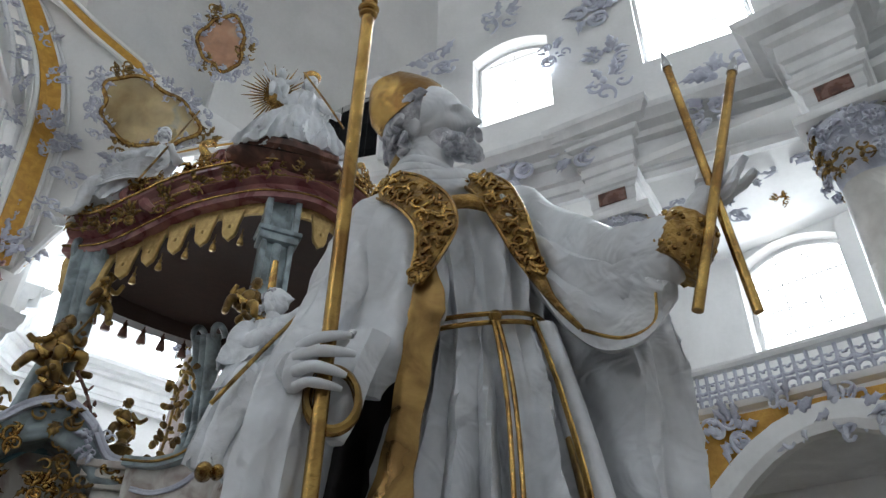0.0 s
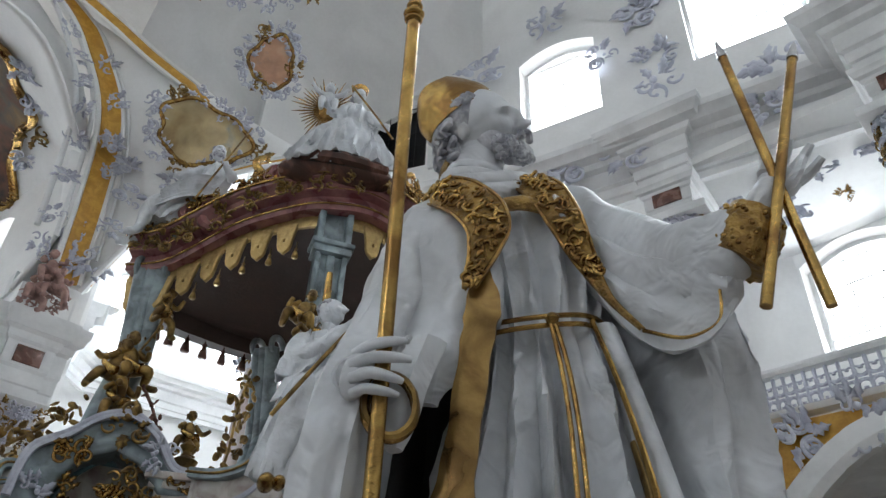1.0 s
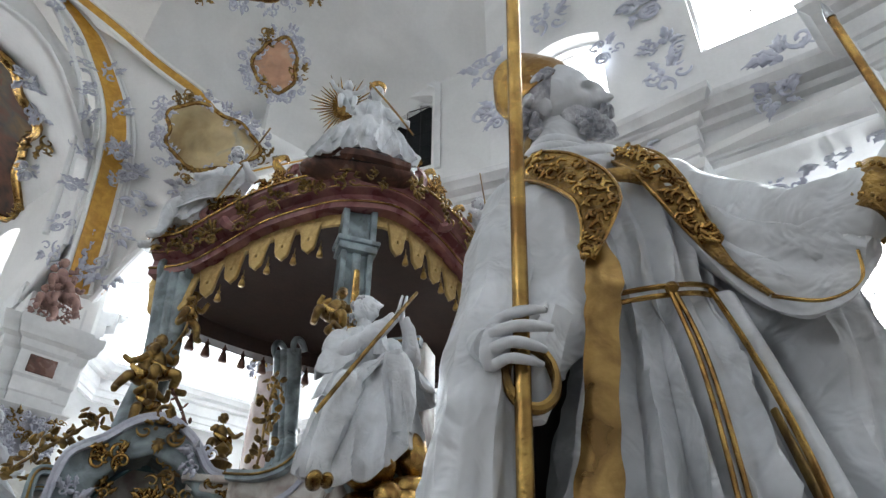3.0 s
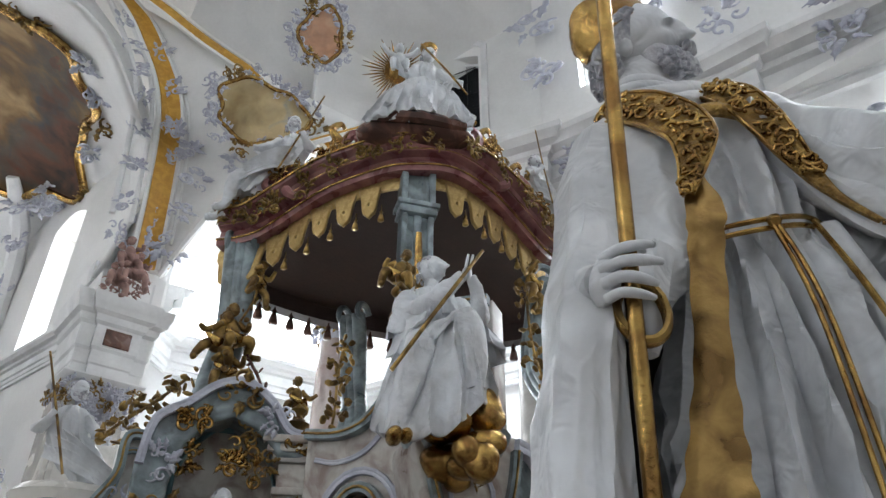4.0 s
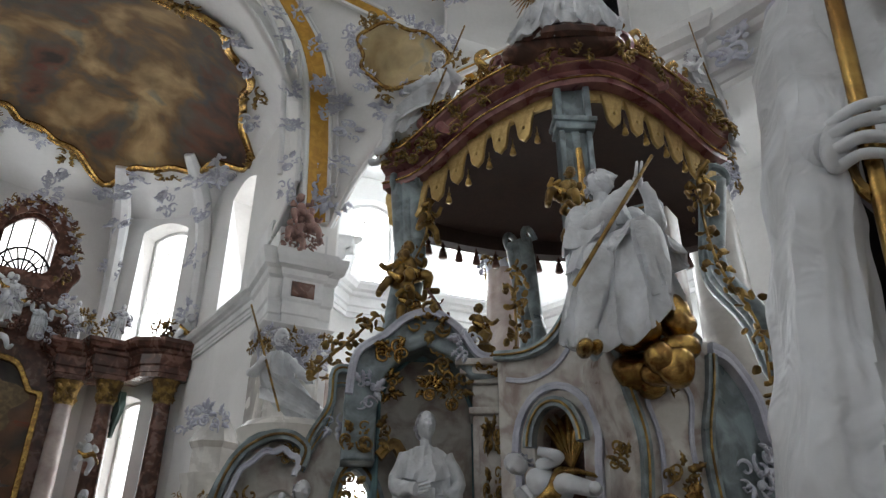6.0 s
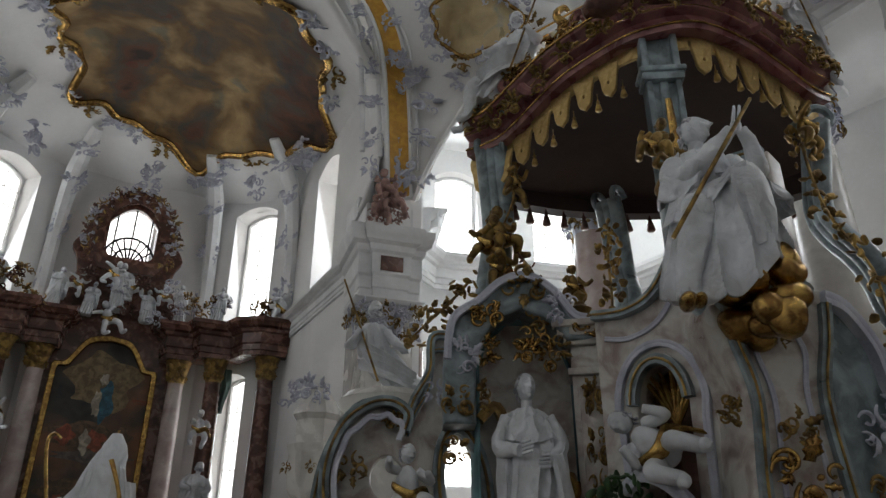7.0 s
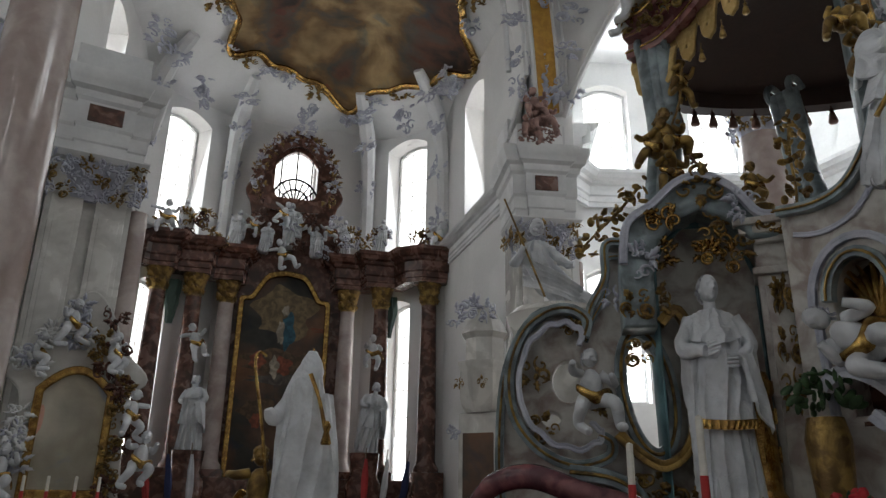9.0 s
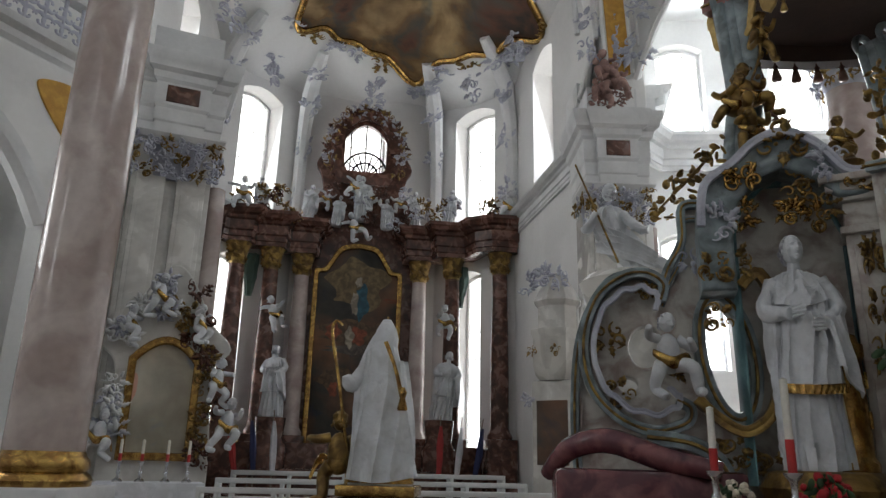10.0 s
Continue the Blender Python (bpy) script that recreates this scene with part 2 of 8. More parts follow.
def loft(bm, rings, n=40, levels=30, fold=0.0, count=9, seed=0.0, mi=0, fade=0.0, cap=True, twist=0.6):
    """A draped body: rings (x, y, z, rx, ry) joined smoothly, with folds that run down it."""
    rings = [tuple(map(float, r)) for r in rings]
    cols = [spline_points([(i, r[k], 0) for i, r in enumerate(rings)], 8) for k in range(5)]
    out = []
    for i in range(levels + 1):
        q = i / levels * (len(cols[0]) - 1)
        lo = min(int(q), len(cols[0]) - 2)
        x, y, z, rx, ry = (c[lo].y + (c[lo + 1].y - c[lo].y) * (q - lo) for c in cols)
        amp = fold * (1 - fade * i / levels)
        ring = []
        for k in range(n):
            a = 2 * math.pi * k / n
            w = noise.noise(Vector((math.cos(a) * count * 0.33 + seed, math.sin(a) * count * 0.33, z * twist + seed)))
            ph = a * count + seed * 5 + 3.2 * noise.noise(Vector((seed + math.cos(a), z * 1.8, math.sin(a))))
            s = 1 - 2 * abs(math.sin(ph / 2)) ** 0.7
            c2 = noise.noise(Vector((math.cos(a) * 5 + seed, math.sin(a) * 5, z * 3.5)))
            f = 1 + amp * (0.75 * s + 1.0 * w + 0.35 * c2)
            ring.append(bm.verts.new((x + rx * f * math.cos(a), y + ry * f * math.sin(a), z + 0.02 * amp * w)))
        out.append(ring)
    for a, b in zip(out, out[1:]):
        for k in range(n):
            bm.faces.new((a[k], a[(k + 1) % n], b[(k + 1) % n], b[k])).material_index = mi
    if cap:
        bm.faces.new(out[0]).material_index = mi
        bm.faces.new(out[-1]).material_index = mi


def ribbon(bm, pts, widths, across, thick=0.006, mi=0, steps=8, wave=0.0, lumps=0.0, cols=6):
    """A band of cloth along a smooth line; across gives its breadth's direction, lumps its raised embroidery."""
    line = spline_points(pts, steps)
    ww = spread(widths, len(line))
    ac = [Vector(a).normalized() for a in ([across] if isinstance(across[0], (int, float)) else across)]
    grid = []
    for i, p in enumerate(line):
        q = i / (len(line) - 1) * (len(ac) - 1)
        lo = min(int(q), max(len(ac) - 2, 0))
        a = ac[lo].lerp(ac[min(lo + 1, len(ac) - 1)], q - lo).normalized()
        t = (line[min(i + 1, len(line) - 1)] - line[max(i - 1, 0)]).normalized()
        nn = t.cross(a).normalized()
        row = []
        for k in range(cols + 1):
            s = k / cols - 0.5
            q0 = p + a * ww[i] * (s + wave * math.sin(i * 0.9) * 0.1 * (1 if s > 0 else -1)) + nn * (0.5 - 2 * s * s) * thick * 2
            h = lumps * max(0, noise.noise(q0 * 34)) if 0 < k < cols else lumps * 0.6
            row.append((bm.verts.new(q0 + nn * h), bm.verts.new(q0 - nn * thick)))
        grid.append(row)
    for r, r2 in zip(grid, grid[1:]):
        for k in range(cols):
            bm.faces.new((r[k][0], r[k + 1][0], r2[k + 1][0], r2[k][0])).material_index = mi
            bm.faces.new((r[k][1], r2[k][1], r2[k + 1][1], r[k + 1][1])).material_index = mi
        for k in (0, cols):
            bm.faces.new((r[k][0], r2[k][0], r2[k][1], r[k][1])).material_index = mi
    for r in (grid[0], grid[-1]):
        for k in range(cols):
            bm.faces.new((r[k][0], r[k][1], r[k + 1][1], r[k + 1][0])).material_index = mi


def drape(bm, top, low, folds=6.0, depth=0.03, bulge=0.05, mi=0, n=66, m=26, seed=0.0, thick=0.02, slant=0.0, out=(0, -1, 0)):
    """A sheet of carved cloth hung between two edges; its pleats deepen towards the lower one."""
    a, b, out = spline_points(top, 12), spline_points(low, 12), Vector(out).normalized()

    def pick(line, u):
        q = u * (len(line) - 1)
        k = min(int(q), len(line) - 2)
        return line[k].lerp(line[k + 1], q - k)

    front, back = [], []
    for i in range(n + 1):
        u = i / n
        p, q = pick(a, u), pick(b, u)
        f_row, b_row = [], []
        for j in range(m + 1):
            s = j / m
            ph = 2 * math.pi * (folds * u + slant * s + 0.55 * noise.noise(Vector((u * 2.6 + seed, s * 1.6, seed))))
            crest = 1 - 2 * abs(math.sin(ph / 2)) ** 0.75
            small = noise.noise(Vector((u * 9 + seed, s * 3, 4 + seed)))
            d = bulge * math.sin(math.pi * (0.08 + 0.9 * s)) * math.sin(math.pi * (0.05 + 0.9 * u)) ** 0.6 + depth * (crest + 0.35 * small) * (0.22 + 0.78 * s)
            c = p.lerp(q, s)
            f_row.append(bm.verts.new(c + out * d))
            b_row.append(bm.verts.new(c + out * (d - thick)))
        front.append(f_row)
        back.append(b_row)
    for i in range(n):
        for j in range(m):
            bm.faces.new((front[i][j], front[i + 1][j], front[i + 1][j + 1], front[i][j + 1])).material_index = mi
            bm.faces.new((back[i][j], back[i][j + 1], back[i + 1][j + 1], back[i + 1][j])).material_index = mi
        for j in (0, m):
            bm.faces.new((front[i][j], front[i + 1][j], back[i + 1][j], back[i][j])).material_index = mi
    for i in (0, n):
        for j in range(m):
            bm.faces.new((front[i][j], front[i][j + 1], back[i][j + 1], back[i][j])).material_index = mi


def plate(loops, depth, bevel=0.0, res=2):
    """A flat shape with holes, given as loops of (x, z), with its depth along y and its edges rounded."""
    cu = bpy.data.curves.new("c", "CURVE")
    cu.dimensions, cu.fill_mode, cu.extrude, cu.bevel_depth, cu.bevel_resolution = "2D", "BOTH", depth / 2, bevel, res
    for loop in loops:
        s = cu.splines.new("POLY")
        s.points.add(len(loop) - 1)
        for q, (x, z) in zip(s.points, loop):
            q.co = (x, z, 0, 1)
        s.use_cyclic_u = True
    ob = bpy.data.objects.new("c", cu)
    me = bpy.data.meshes.new_from_object(ob)
    me.transform(Matrix.Rotation(radians(90), 4, "X"))
    bpy.data.objects.remove(ob)
    return me


def sweep(bm, line, profile, mi=0, closed=False, up=(0, 0, 1)):
    """A moulding: a profile of (out, up) carried along a line. Out is to the right of the line as one walks along it."""
    line = [Vector(p) for p in line]
    rows, n = [], len(line)
    upv = Vector(up)
    for i, p in enumerate(line):
        a = line[(i - 1) % n] if closed or i else p
        b = line[(i + 1) % n] if closed or i < n - 1 else p
        d1, d2 = (p - a), (b - p)
        d1, d2 = (d1 if d1.length > 1e-6 else d2).normalized(), (d2 if d2.length > 1e-6 else d1).normalized()
        t = (d1 + d2).normalized()
        out = t.cross(upv).normalized()
        k = 1 / max(0.35, math.sqrt(max(0.0, (1 + d1.dot(d2)) / 2)))
        u2 = out.cross(t).normalized()
        rows.append([bm.verts.new(p + out * x * k + u2 * z) for x, z in profile])
    m = len(profile)
    for i in range(n if closed else n - 1):
        r, r2 = rows[i], rows[(i + 1) % n]
        for k in range(m):
            bm.faces.new((r[k], r[(k + 1) % m], r2[(k + 1) % m], r2[k])).material_index = mi
    if not closed:
        bm.faces.new(rows[0]).material_index = mi
        bm.faces.new(rows[-1]).material_index = mi


def box(bm, lo, hi, mi=0, m=None, bevel=0.0):
    c, s = (Vector(lo) + Vector(hi)) / 2, Vector(hi) - Vector(lo)
    r = bmesh.ops.create_cube(bm, size=1, matrix=(m or Matrix()) @ Matrix.Translation(c) @ Matrix.Diagonal((*s, 1)))
    fs = {f for v in r["verts"] for f in v.link_faces}
    for f in fs:
        f.material_index = mi
    if bevel:
        bmesh.ops.bevel(bm, geom=list({e for f in fs for e in f.edges}), offset=bevel, segments=2, affect="EDGES", profile=0.5)


def lathe(bm, profile, c=(0, 0, 0), n=24, mi=0):
    """A turned form from (radius, height) pairs."""
    rings = [[bm.verts.new((c[0] + r * math.cos(2 * math.pi * k / n), c[1] + r * math.sin(2 * math.pi * k / n), c[2] + z)) for k in range(n)] for r, z in profile]
    for a, b in zip(rings, rings[1:]):
        for k in range(n):
            bm.faces.new((a[k], a[(k + 1) % n], b[(k + 1) % n], b[k])).material_index = mi
    bm.faces.new(rings[0]).material_index = mi
    bm.faces.new(rings[-1]).material_index = mi


def scroll(bm, c, size, turns=1.1, start=0.0, hand=1, r=0.12, mi=0, bulge=0.25):
    """A C-scroll in the xz plane, thick at its outer end and curling to an eye."""
    pts = []
    for k in range(13):
        q = k / 12
        a = start + hand * q * turns * 2 * math.pi
        rad = size * (1 - 0.82 * q ** 0.8)
        pts.append((c[0] + rad * math.cos(a), c[1] - bulge * size * math.sin(q * math.pi), c[2] + rad * math.sin(a)))
    tube(bm, pts, [size * r * 0.6, size * r * 1.3, size * r, size * r * 0.7, size * r * 1.2], 6, mi, 2)


def leaf(bm, c, size, angle, mi=0, curl=0.5, y=0.0):
    """An acanthus frond curving away from the wall, with lobed sides."""
    d, s = Vector((math.cos(angle), 0, math.sin(angle))), Vector((-math.sin(angle), 0, math.cos(angle)))
    rows = []
    for i in range(7):
        q = i / 6
        w = size * 0.24 * math.sin(math.pi * (0.12 + 0.88 * q) ** 0.8) * (1 + 0.35 * (-1) ** i)
        p = Vector(c) + d * size * q + s * size * curl * 0.5 * q * q + Vector((0, -size * (0.1 + 0.35 * math.sin(q * 2.6)), 0))
        rows.append([bm.verts.new(p + s * w), bm.verts.new(p + Vector((0, -size * 0.08, 0))), bm.verts.new(p - s * w), bm.verts.new(p + Vector((0, size * 0.06, 0)))])
    for a, b in zip(rows, rows[1:]):
        for k in range(4):
            bm.faces.new((a[k], a[(k + 1) % 4], b[(k + 1) % 4], b[k])).material_index = mi


def rocaille(seed, w=1.0, h=1.0, n_scroll=4, n_leaf=7, mi=0):
    """A loose rococo ornament of scrolls, fronds and shell lumps about w by h, lying on a wall in the xz plane."""
    rng = random.Random(seed)
    bm = bmesh.new()
    for k in range(n_scroll):
        sx = -1 if k % 2 else 1
        scroll(bm, (sx * w * rng.uniform(0.12, 0.32), 0, h * rng.uniform(-0.3, 0.3)), rng.uniform(0.16, 0.26) * min(w, h), rng.uniform(0.8, 1.3), rng.uniform(0, 6.28), sx, 0.16, mi)
    for k in range(n_leaf):
        a = rng.uniform(0, 6.28)
        leaf(bm, (w * 0.2 * math.cos(a), 0, h * 0.2 * math.sin(a)), rng.uniform(0.22, 0.36) * min(w, h) * (1.2 if abs(math.sin(a)) > 0.6 else 0.9), a + rng.uniform(-0.5, 0.5), mi, rng.uniform(-0.8, 0.8))
    for k in range(3):
        ball(bm, (rng.uniform(-0.2, 0.2) * w, -0.05 * w, rng.uniform(-0.25, 0.25) * h), rng.uniform(0.05, 0.09) * min(w, h), mi, n=8, rough=0.4, freq=9)
    return bm


ORNAMENTS = {}


def ornament(kind, material):
    """One of a few ornament meshes in one material, shared by alike pieces."""
    if (kind, material.name) not in ORNAMENTS:
        ORNAMENTS[kind, material.name] = mesh_of(rocaille(100 + kind, 1.0 + 0.35 * (kind % 3 == 0), 1.0, 4 + kind % 3, 6 + kind % 4), material)
    return ORNAMENTS[kind, material.name]


def put_ornament(kind, material, p, size, facing, parent=None, spin=0.0, name="stucco_ornament"):
    """Places an ornament at p; facing is the direction (degrees about z, 0 = towards -y) that it looks in."""
    ob = new(name, ornament(kind, material))
    m = Matrix.Translation(p) @ Matrix.Rotation(radians(facing), 4, "Z") @ Matrix.Rotation(radians(spin), 4, "Y") @ Matrix.Diagonal((size[0], size[1], size[2], 1))
    if parent:
        ob.parent = parent
        ob.matrix_local = parent.matrix_world.inverted() @ m
    else:
        ob.matrix_world = m
        tagged(ob, "lavender-grey rococo stucco scrollwork on the white plaster", "stucco ornament", "wall stucco")
    return ob


def arch_loop(x0, x1, z0, z1, rise):
    """The outline of an opening with a segmental head."""
    w, pts = x1 - x0, [(x0, z0), (x1, z0), (x1, z1 - rise)]
    pts += [(x1 - w * k / 12, z1 - rise + rise * math.sin(math.pi * k / 12) ** 0.9) for k in range(1, 12)]
    return pts + [(x0, z1 - rise)]


def facing_of(p, q):
    """The frame of a wall from p to q, its inner side to the left as one walks from q to p: x along, y outwards."""
    d = Vector((q[0] - p[0], q[1] - p[1], 0))
    return Matrix.Translation((p[0], p[1], 0)) @ Matrix.Rotation(math.atan2(d.y, d.x), 4, "Z"), d.length


# ---- the building ----
def wall(name, p, q, z0, z1, label, openings=(), thick=0.45, material=None, lamps=1.0, panes=(3, 5), kind="structure"):
    """A wall from p to q with arched windows (along, sill, width, height). Its room side is to the right of p to q."""
    m, length = facing_of(p, q)
    loops = [[(0, z0), (length, z0), (length, z1), (0, z1)]]
    for at_, sill, w, h in openings:
        loops.append(arch_loop(at_ - w / 2, at_ + w / 2, sill, sill + h, 0.16 * w))
    me = plate(loops, thick)
    me.transform(Matrix.Translation((0, thick / 2, 0)))
    ob = solo(name, me, material or PLASTER, label, "wall", m, kind=kind, angle=30)
    for at_, sill, w, h in openings:
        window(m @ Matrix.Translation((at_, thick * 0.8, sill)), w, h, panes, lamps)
    return ob


COUNT = {"window": 0}


def window(m, w, h, panes=(3, 5), lamps=1.0, dark=False):
    """A window with a pale frame, thin leading and separate panes, set into its opening."""
    COUNT["window"] += 1
    top = thing("window_%d" % COUNT["window"], "tall arched church window with pale frame and leaded panes", "window", m, kind="structure")
    outer, inner = arch_loop(-w / 2, w / 2, 0, h, 0.16 * w), arch_loop(-w / 2 + 0.07, w / 2 - 0.07, 0.07, h - 0.07, 0.14 * w)
    part("window_frame", plate([outer, inner], 0.08, 0.008), CORNICE, top)
    ww, hh = (w - 0.14) / panes[0], (h - 0.14 - 0.1 * w) / panes[1]
    bm = bmesh.new()
    for k in range(1, panes[0]):
        x = -w / 2 + 0.07 + k * ww
        box(bm, (x - 0.008, -0.01, 0.05), (x + 0.008, 0.01, h - 0.08))
    for k in range(1, panes[1] + 1):
        box(bm, (-w / 2 + 0.05, -0.012, 0.07 + k * hh - 0.008), (w / 2 - 0.05, 0.012, 0.07 + k * hh + 0.008))
    part("window_leading", bm, DARK if dark else CORNICE, top, smooth=False)
    pane = mesh_of(plate_bm(ww - 0.016, hh - 0.016), GLASS, False)
    for i in range(panes[0]):
        for j in range(panes[1]):
            o = new("pane", pane)
            o.parent = top
            o.location = (-w / 2 + 0.07 + (i + 0.5) * ww, 0, 0.07 + (j + 0.5) * hh)
            o.visible_shadow = False
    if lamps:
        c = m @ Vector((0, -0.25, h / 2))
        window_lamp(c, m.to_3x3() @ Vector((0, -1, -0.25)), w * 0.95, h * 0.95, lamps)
    if not dark:
        bm = bmesh.new()
        box(bm, (-w / 2 - 0.3, 0.5, -0.3), (w / 2 + 0.3, 0.52, h + 0.3))
        o = part("sky_glow", bm, DAY, None, smooth=False)
        o.matrix_world = m
        tagged(o, "bright overcast sky outside the window", "sky", kind="structure")
        o.name = "backdrop"
    return top


def plate_bm(w, h):
    bm = bmesh.new()
    box(bm, (-w / 2, -0.003, -h / 2), (w / 2, 0.003, h / 2))
    return bm


ENTABLATURE = [(0, 0), (0.1, 0), (0.1, 0.12), (0.14, 0.14), (0.14, 0.3), (0.2, 0.34), (0.2, 0.62), (0.3, 0.66), (0.34, 0.74), (0.5, 0.78), (0.56, 0.86), (0.62, 0.9), (0.64, 1.0), (0, 1.0)]
SMALL_CORNICE = [(0, 0), (0.06, 0), (0.08, 0.1), (0.16, 0.16), (0.18, 0.26), (0.3, 0.32), (0.34, 0.42), (0, 0.42)]


def cornice(name, line, profile, label, scale=1.0, material=None, parent=None):
    bm = bmesh.new()
    sweep(bm, line, [(x * scale, z * scale) for x, z in profile])
    if parent:
        return part(name, bm, material or CORNICE, parent, angle=25)
    return solo(name, bm, material or CORNICE, label, "moulding", kind="structure", angle=25)


# choir frame: u to the right, v towards the high altar
CHOIR = Matrix.Translation((-2.33, 13.7, 0)) @ Matrix.Rotation(radians(14), 4, "Z")


def ch(u, v, z=0.0):
    return CHOIR @ Vector((u - 0.5, v, z))


# ground
bm = bmesh.new()
box(bm, (-40, -40, -0.3), (40, 60, 0))
solo("floor", bm, FLOOR, "worn pale limestone church floor", "floor", kind="structure", smooth=False)

# choir walls
APSE = [(-4.6, -0.3), (-4.3, 6.4), (-2.0, 8.6), (2.4, 8.6), (4.4, 6.4), (4.6, -0.3)]
for k, (a, b, op) in enumerate(zip(APSE, APSE[1:], [
        [(3.2, 8.4, 1.5, 3.7)],
        [(1.6, 8.4, 1.5, 3.7), (1.15, 1.2, 0.9, 5.6)],
        [(1.95, 9.4, 1.5, 2.7)],
        [(1.5, 8.4, 1.5, 3.7), (1.3, 1.0, 0.95, 5.8)],
        [(2.6, 8.4, 1.6, 3.7)]])):
    pa, pb = ch(*a), ch(*b)
    wall("wall_choir_%d" % (k + 1), pa, pb, 0, 13.0, "white plastered choir wall with arched windows", op, thick=0.8, panes=(3, 7), lamps=0.62)
cornice("trim_choir_cornice", [ch(u, v, 7.55) for u, v in APSE], ENTABLATURE, "moulded white choir cornice below the windows", 0.55)
# pilaster strips and ribs between the choir windows
for k, (u, v) in enumerate(APSE[1:-1]):
    bm = bmesh.new()
    tube(bm, [ch(u * 0.98, v * 0.975, 8.3), ch(u * 0.97, v * 0.97, 10.5), ch(u * 0.9, v * 0.93, 12.3), ch(u * 0.72, v * 0.8, 13.2)], [0.2, 0.2, 0.26, 0.16], 8)
    solo("vault_rib", bm, CORNICE, "white plaster rib rising between choir windows", "rib", group="choir ribs")
    for j, z in enumerate((8.9, 10.6, 11.9, 12.6)):
        s = (0.97, 0.96, 0.92, 0.84)[j]
        put_ornament((k + j) % 6, STUCCO, ch(u * s * 0.97, v * s, z), (0.6, 0.4, 0.9), 14 - 35 * u / 4, spin=20 * j)


def vault_height(r):
    return 12.35 + 1.9 * (1 - min(r, 1.15) ** 2.2)


def choir_vault():
    """The shallow choir vault, springing from the window heads."""
    bm, rows = bmesh.new(), []
    for i in range(25):
        r = i / 24 * 1.06
        row = []
        for k in range(72):
            a = 2 * math.pi * k / 72
            lun = 0.45 * max(0, r - 0.72) / 0.34 * (0.5 + 0.5 * math.cos(a * 8 + math.pi))
            row.append(bm.verts.new(ch(5.0 * r * math.cos(a), 3.4 + 5.6 * r * math.sin(a), vault_height(r) + lun)))
        rows.append(row)
    for a, b in zip(rows[1:], rows[2:]):
        for k in range(72):
            bm.faces.new((a[k], a[(k + 1) % 72], b[(k + 1) % 72], b[k]))
    bm.faces.new(rows[1])
    ob = solo("ceiling_choir", bm, PLASTER, "white plastered shallow choir vault", "ceiling", kind="structure", angle=60)
    ob.modifiers.new("thickness", "SOLIDIFY").thickness = 0.08
    # painted field with lobed gilt frame
    lobes = lambda a: 0.65 + 0.16 * math.cos(a) + 0.05 * math.sin(6 * a + 0.6) + 0.03 * math.sin(11 * a + 1.0) + 0.02 * math.sin(17 * a)
    bm, rows, line = bmesh.new(), [], []
    for i in range(1, 15):
        row = []
        for k in range(120):
            a = 2 * math.pi * k / 120
            r = lobes(a) * i / 14
            row.append(bm.verts.new(ch(5.0 * r * math.cos(a), 3.4 + 5.6 * r * math.sin(a), vault_height(r) - 0.12)))
        rows.append(row)
    for a, b in zip(rows, rows[1:]):
        for k in range(120):
            bm.faces.new((a[k], a[(k + 1) % 120], b[(k + 1) % 120], b[k]))
    bm.faces.new(rows[0])
    top = thing("ceiling_painting", "large lobed ceiling fresco of clouds in a gilt frame", "fresco")
    part("painted_field", bm, FRESCO, top)
    bm = bmesh.new()
    for k in range(120):
        a = 2 * math.pi * k / 120
        r = lobes(a) + 0.01
        line.append(ch(5.0 * r * math.cos(a), 3.4 + 5.6 * r * math.sin(a), vault_height(r) - 0.16))
    sweep(bm, line, [(0.11 * math.cos(q * 0.785), 0.09 * math.sin(q * 0.785)) for q in range(8)], closed=True)
    part("gilt_frame", bm, GOLD, top)
    for k in range(26):
        a = 2 * math.pi * k / 26
        r = lobes(a) + 0.06
        o = put_ornament(k % 6, STUCCO if k % 3 else OLD_GOLD, ch(5.0 * r * math.cos(a), 3.4 + 5.6 * r * math.sin(a), vault_height(r) - 0.12), (0.75, 0.5, 0.7), 14, top, spin=40 * k)
        o.matrix_local = top.matrix_world.inverted() @ Matrix.Translation(ch(5.0 * r * math.cos(a), 3.4 + 5.6 * r * math.sin(a), vault_height(r) - 0.1)) @ Matrix.Rotation(radians(60 * k), 4, "Z") @ Matrix.Rotation(radians(80), 4, "X") @ Matrix.Diagonal((0.75, 0.75, 0.7, 1))


choir_vault()


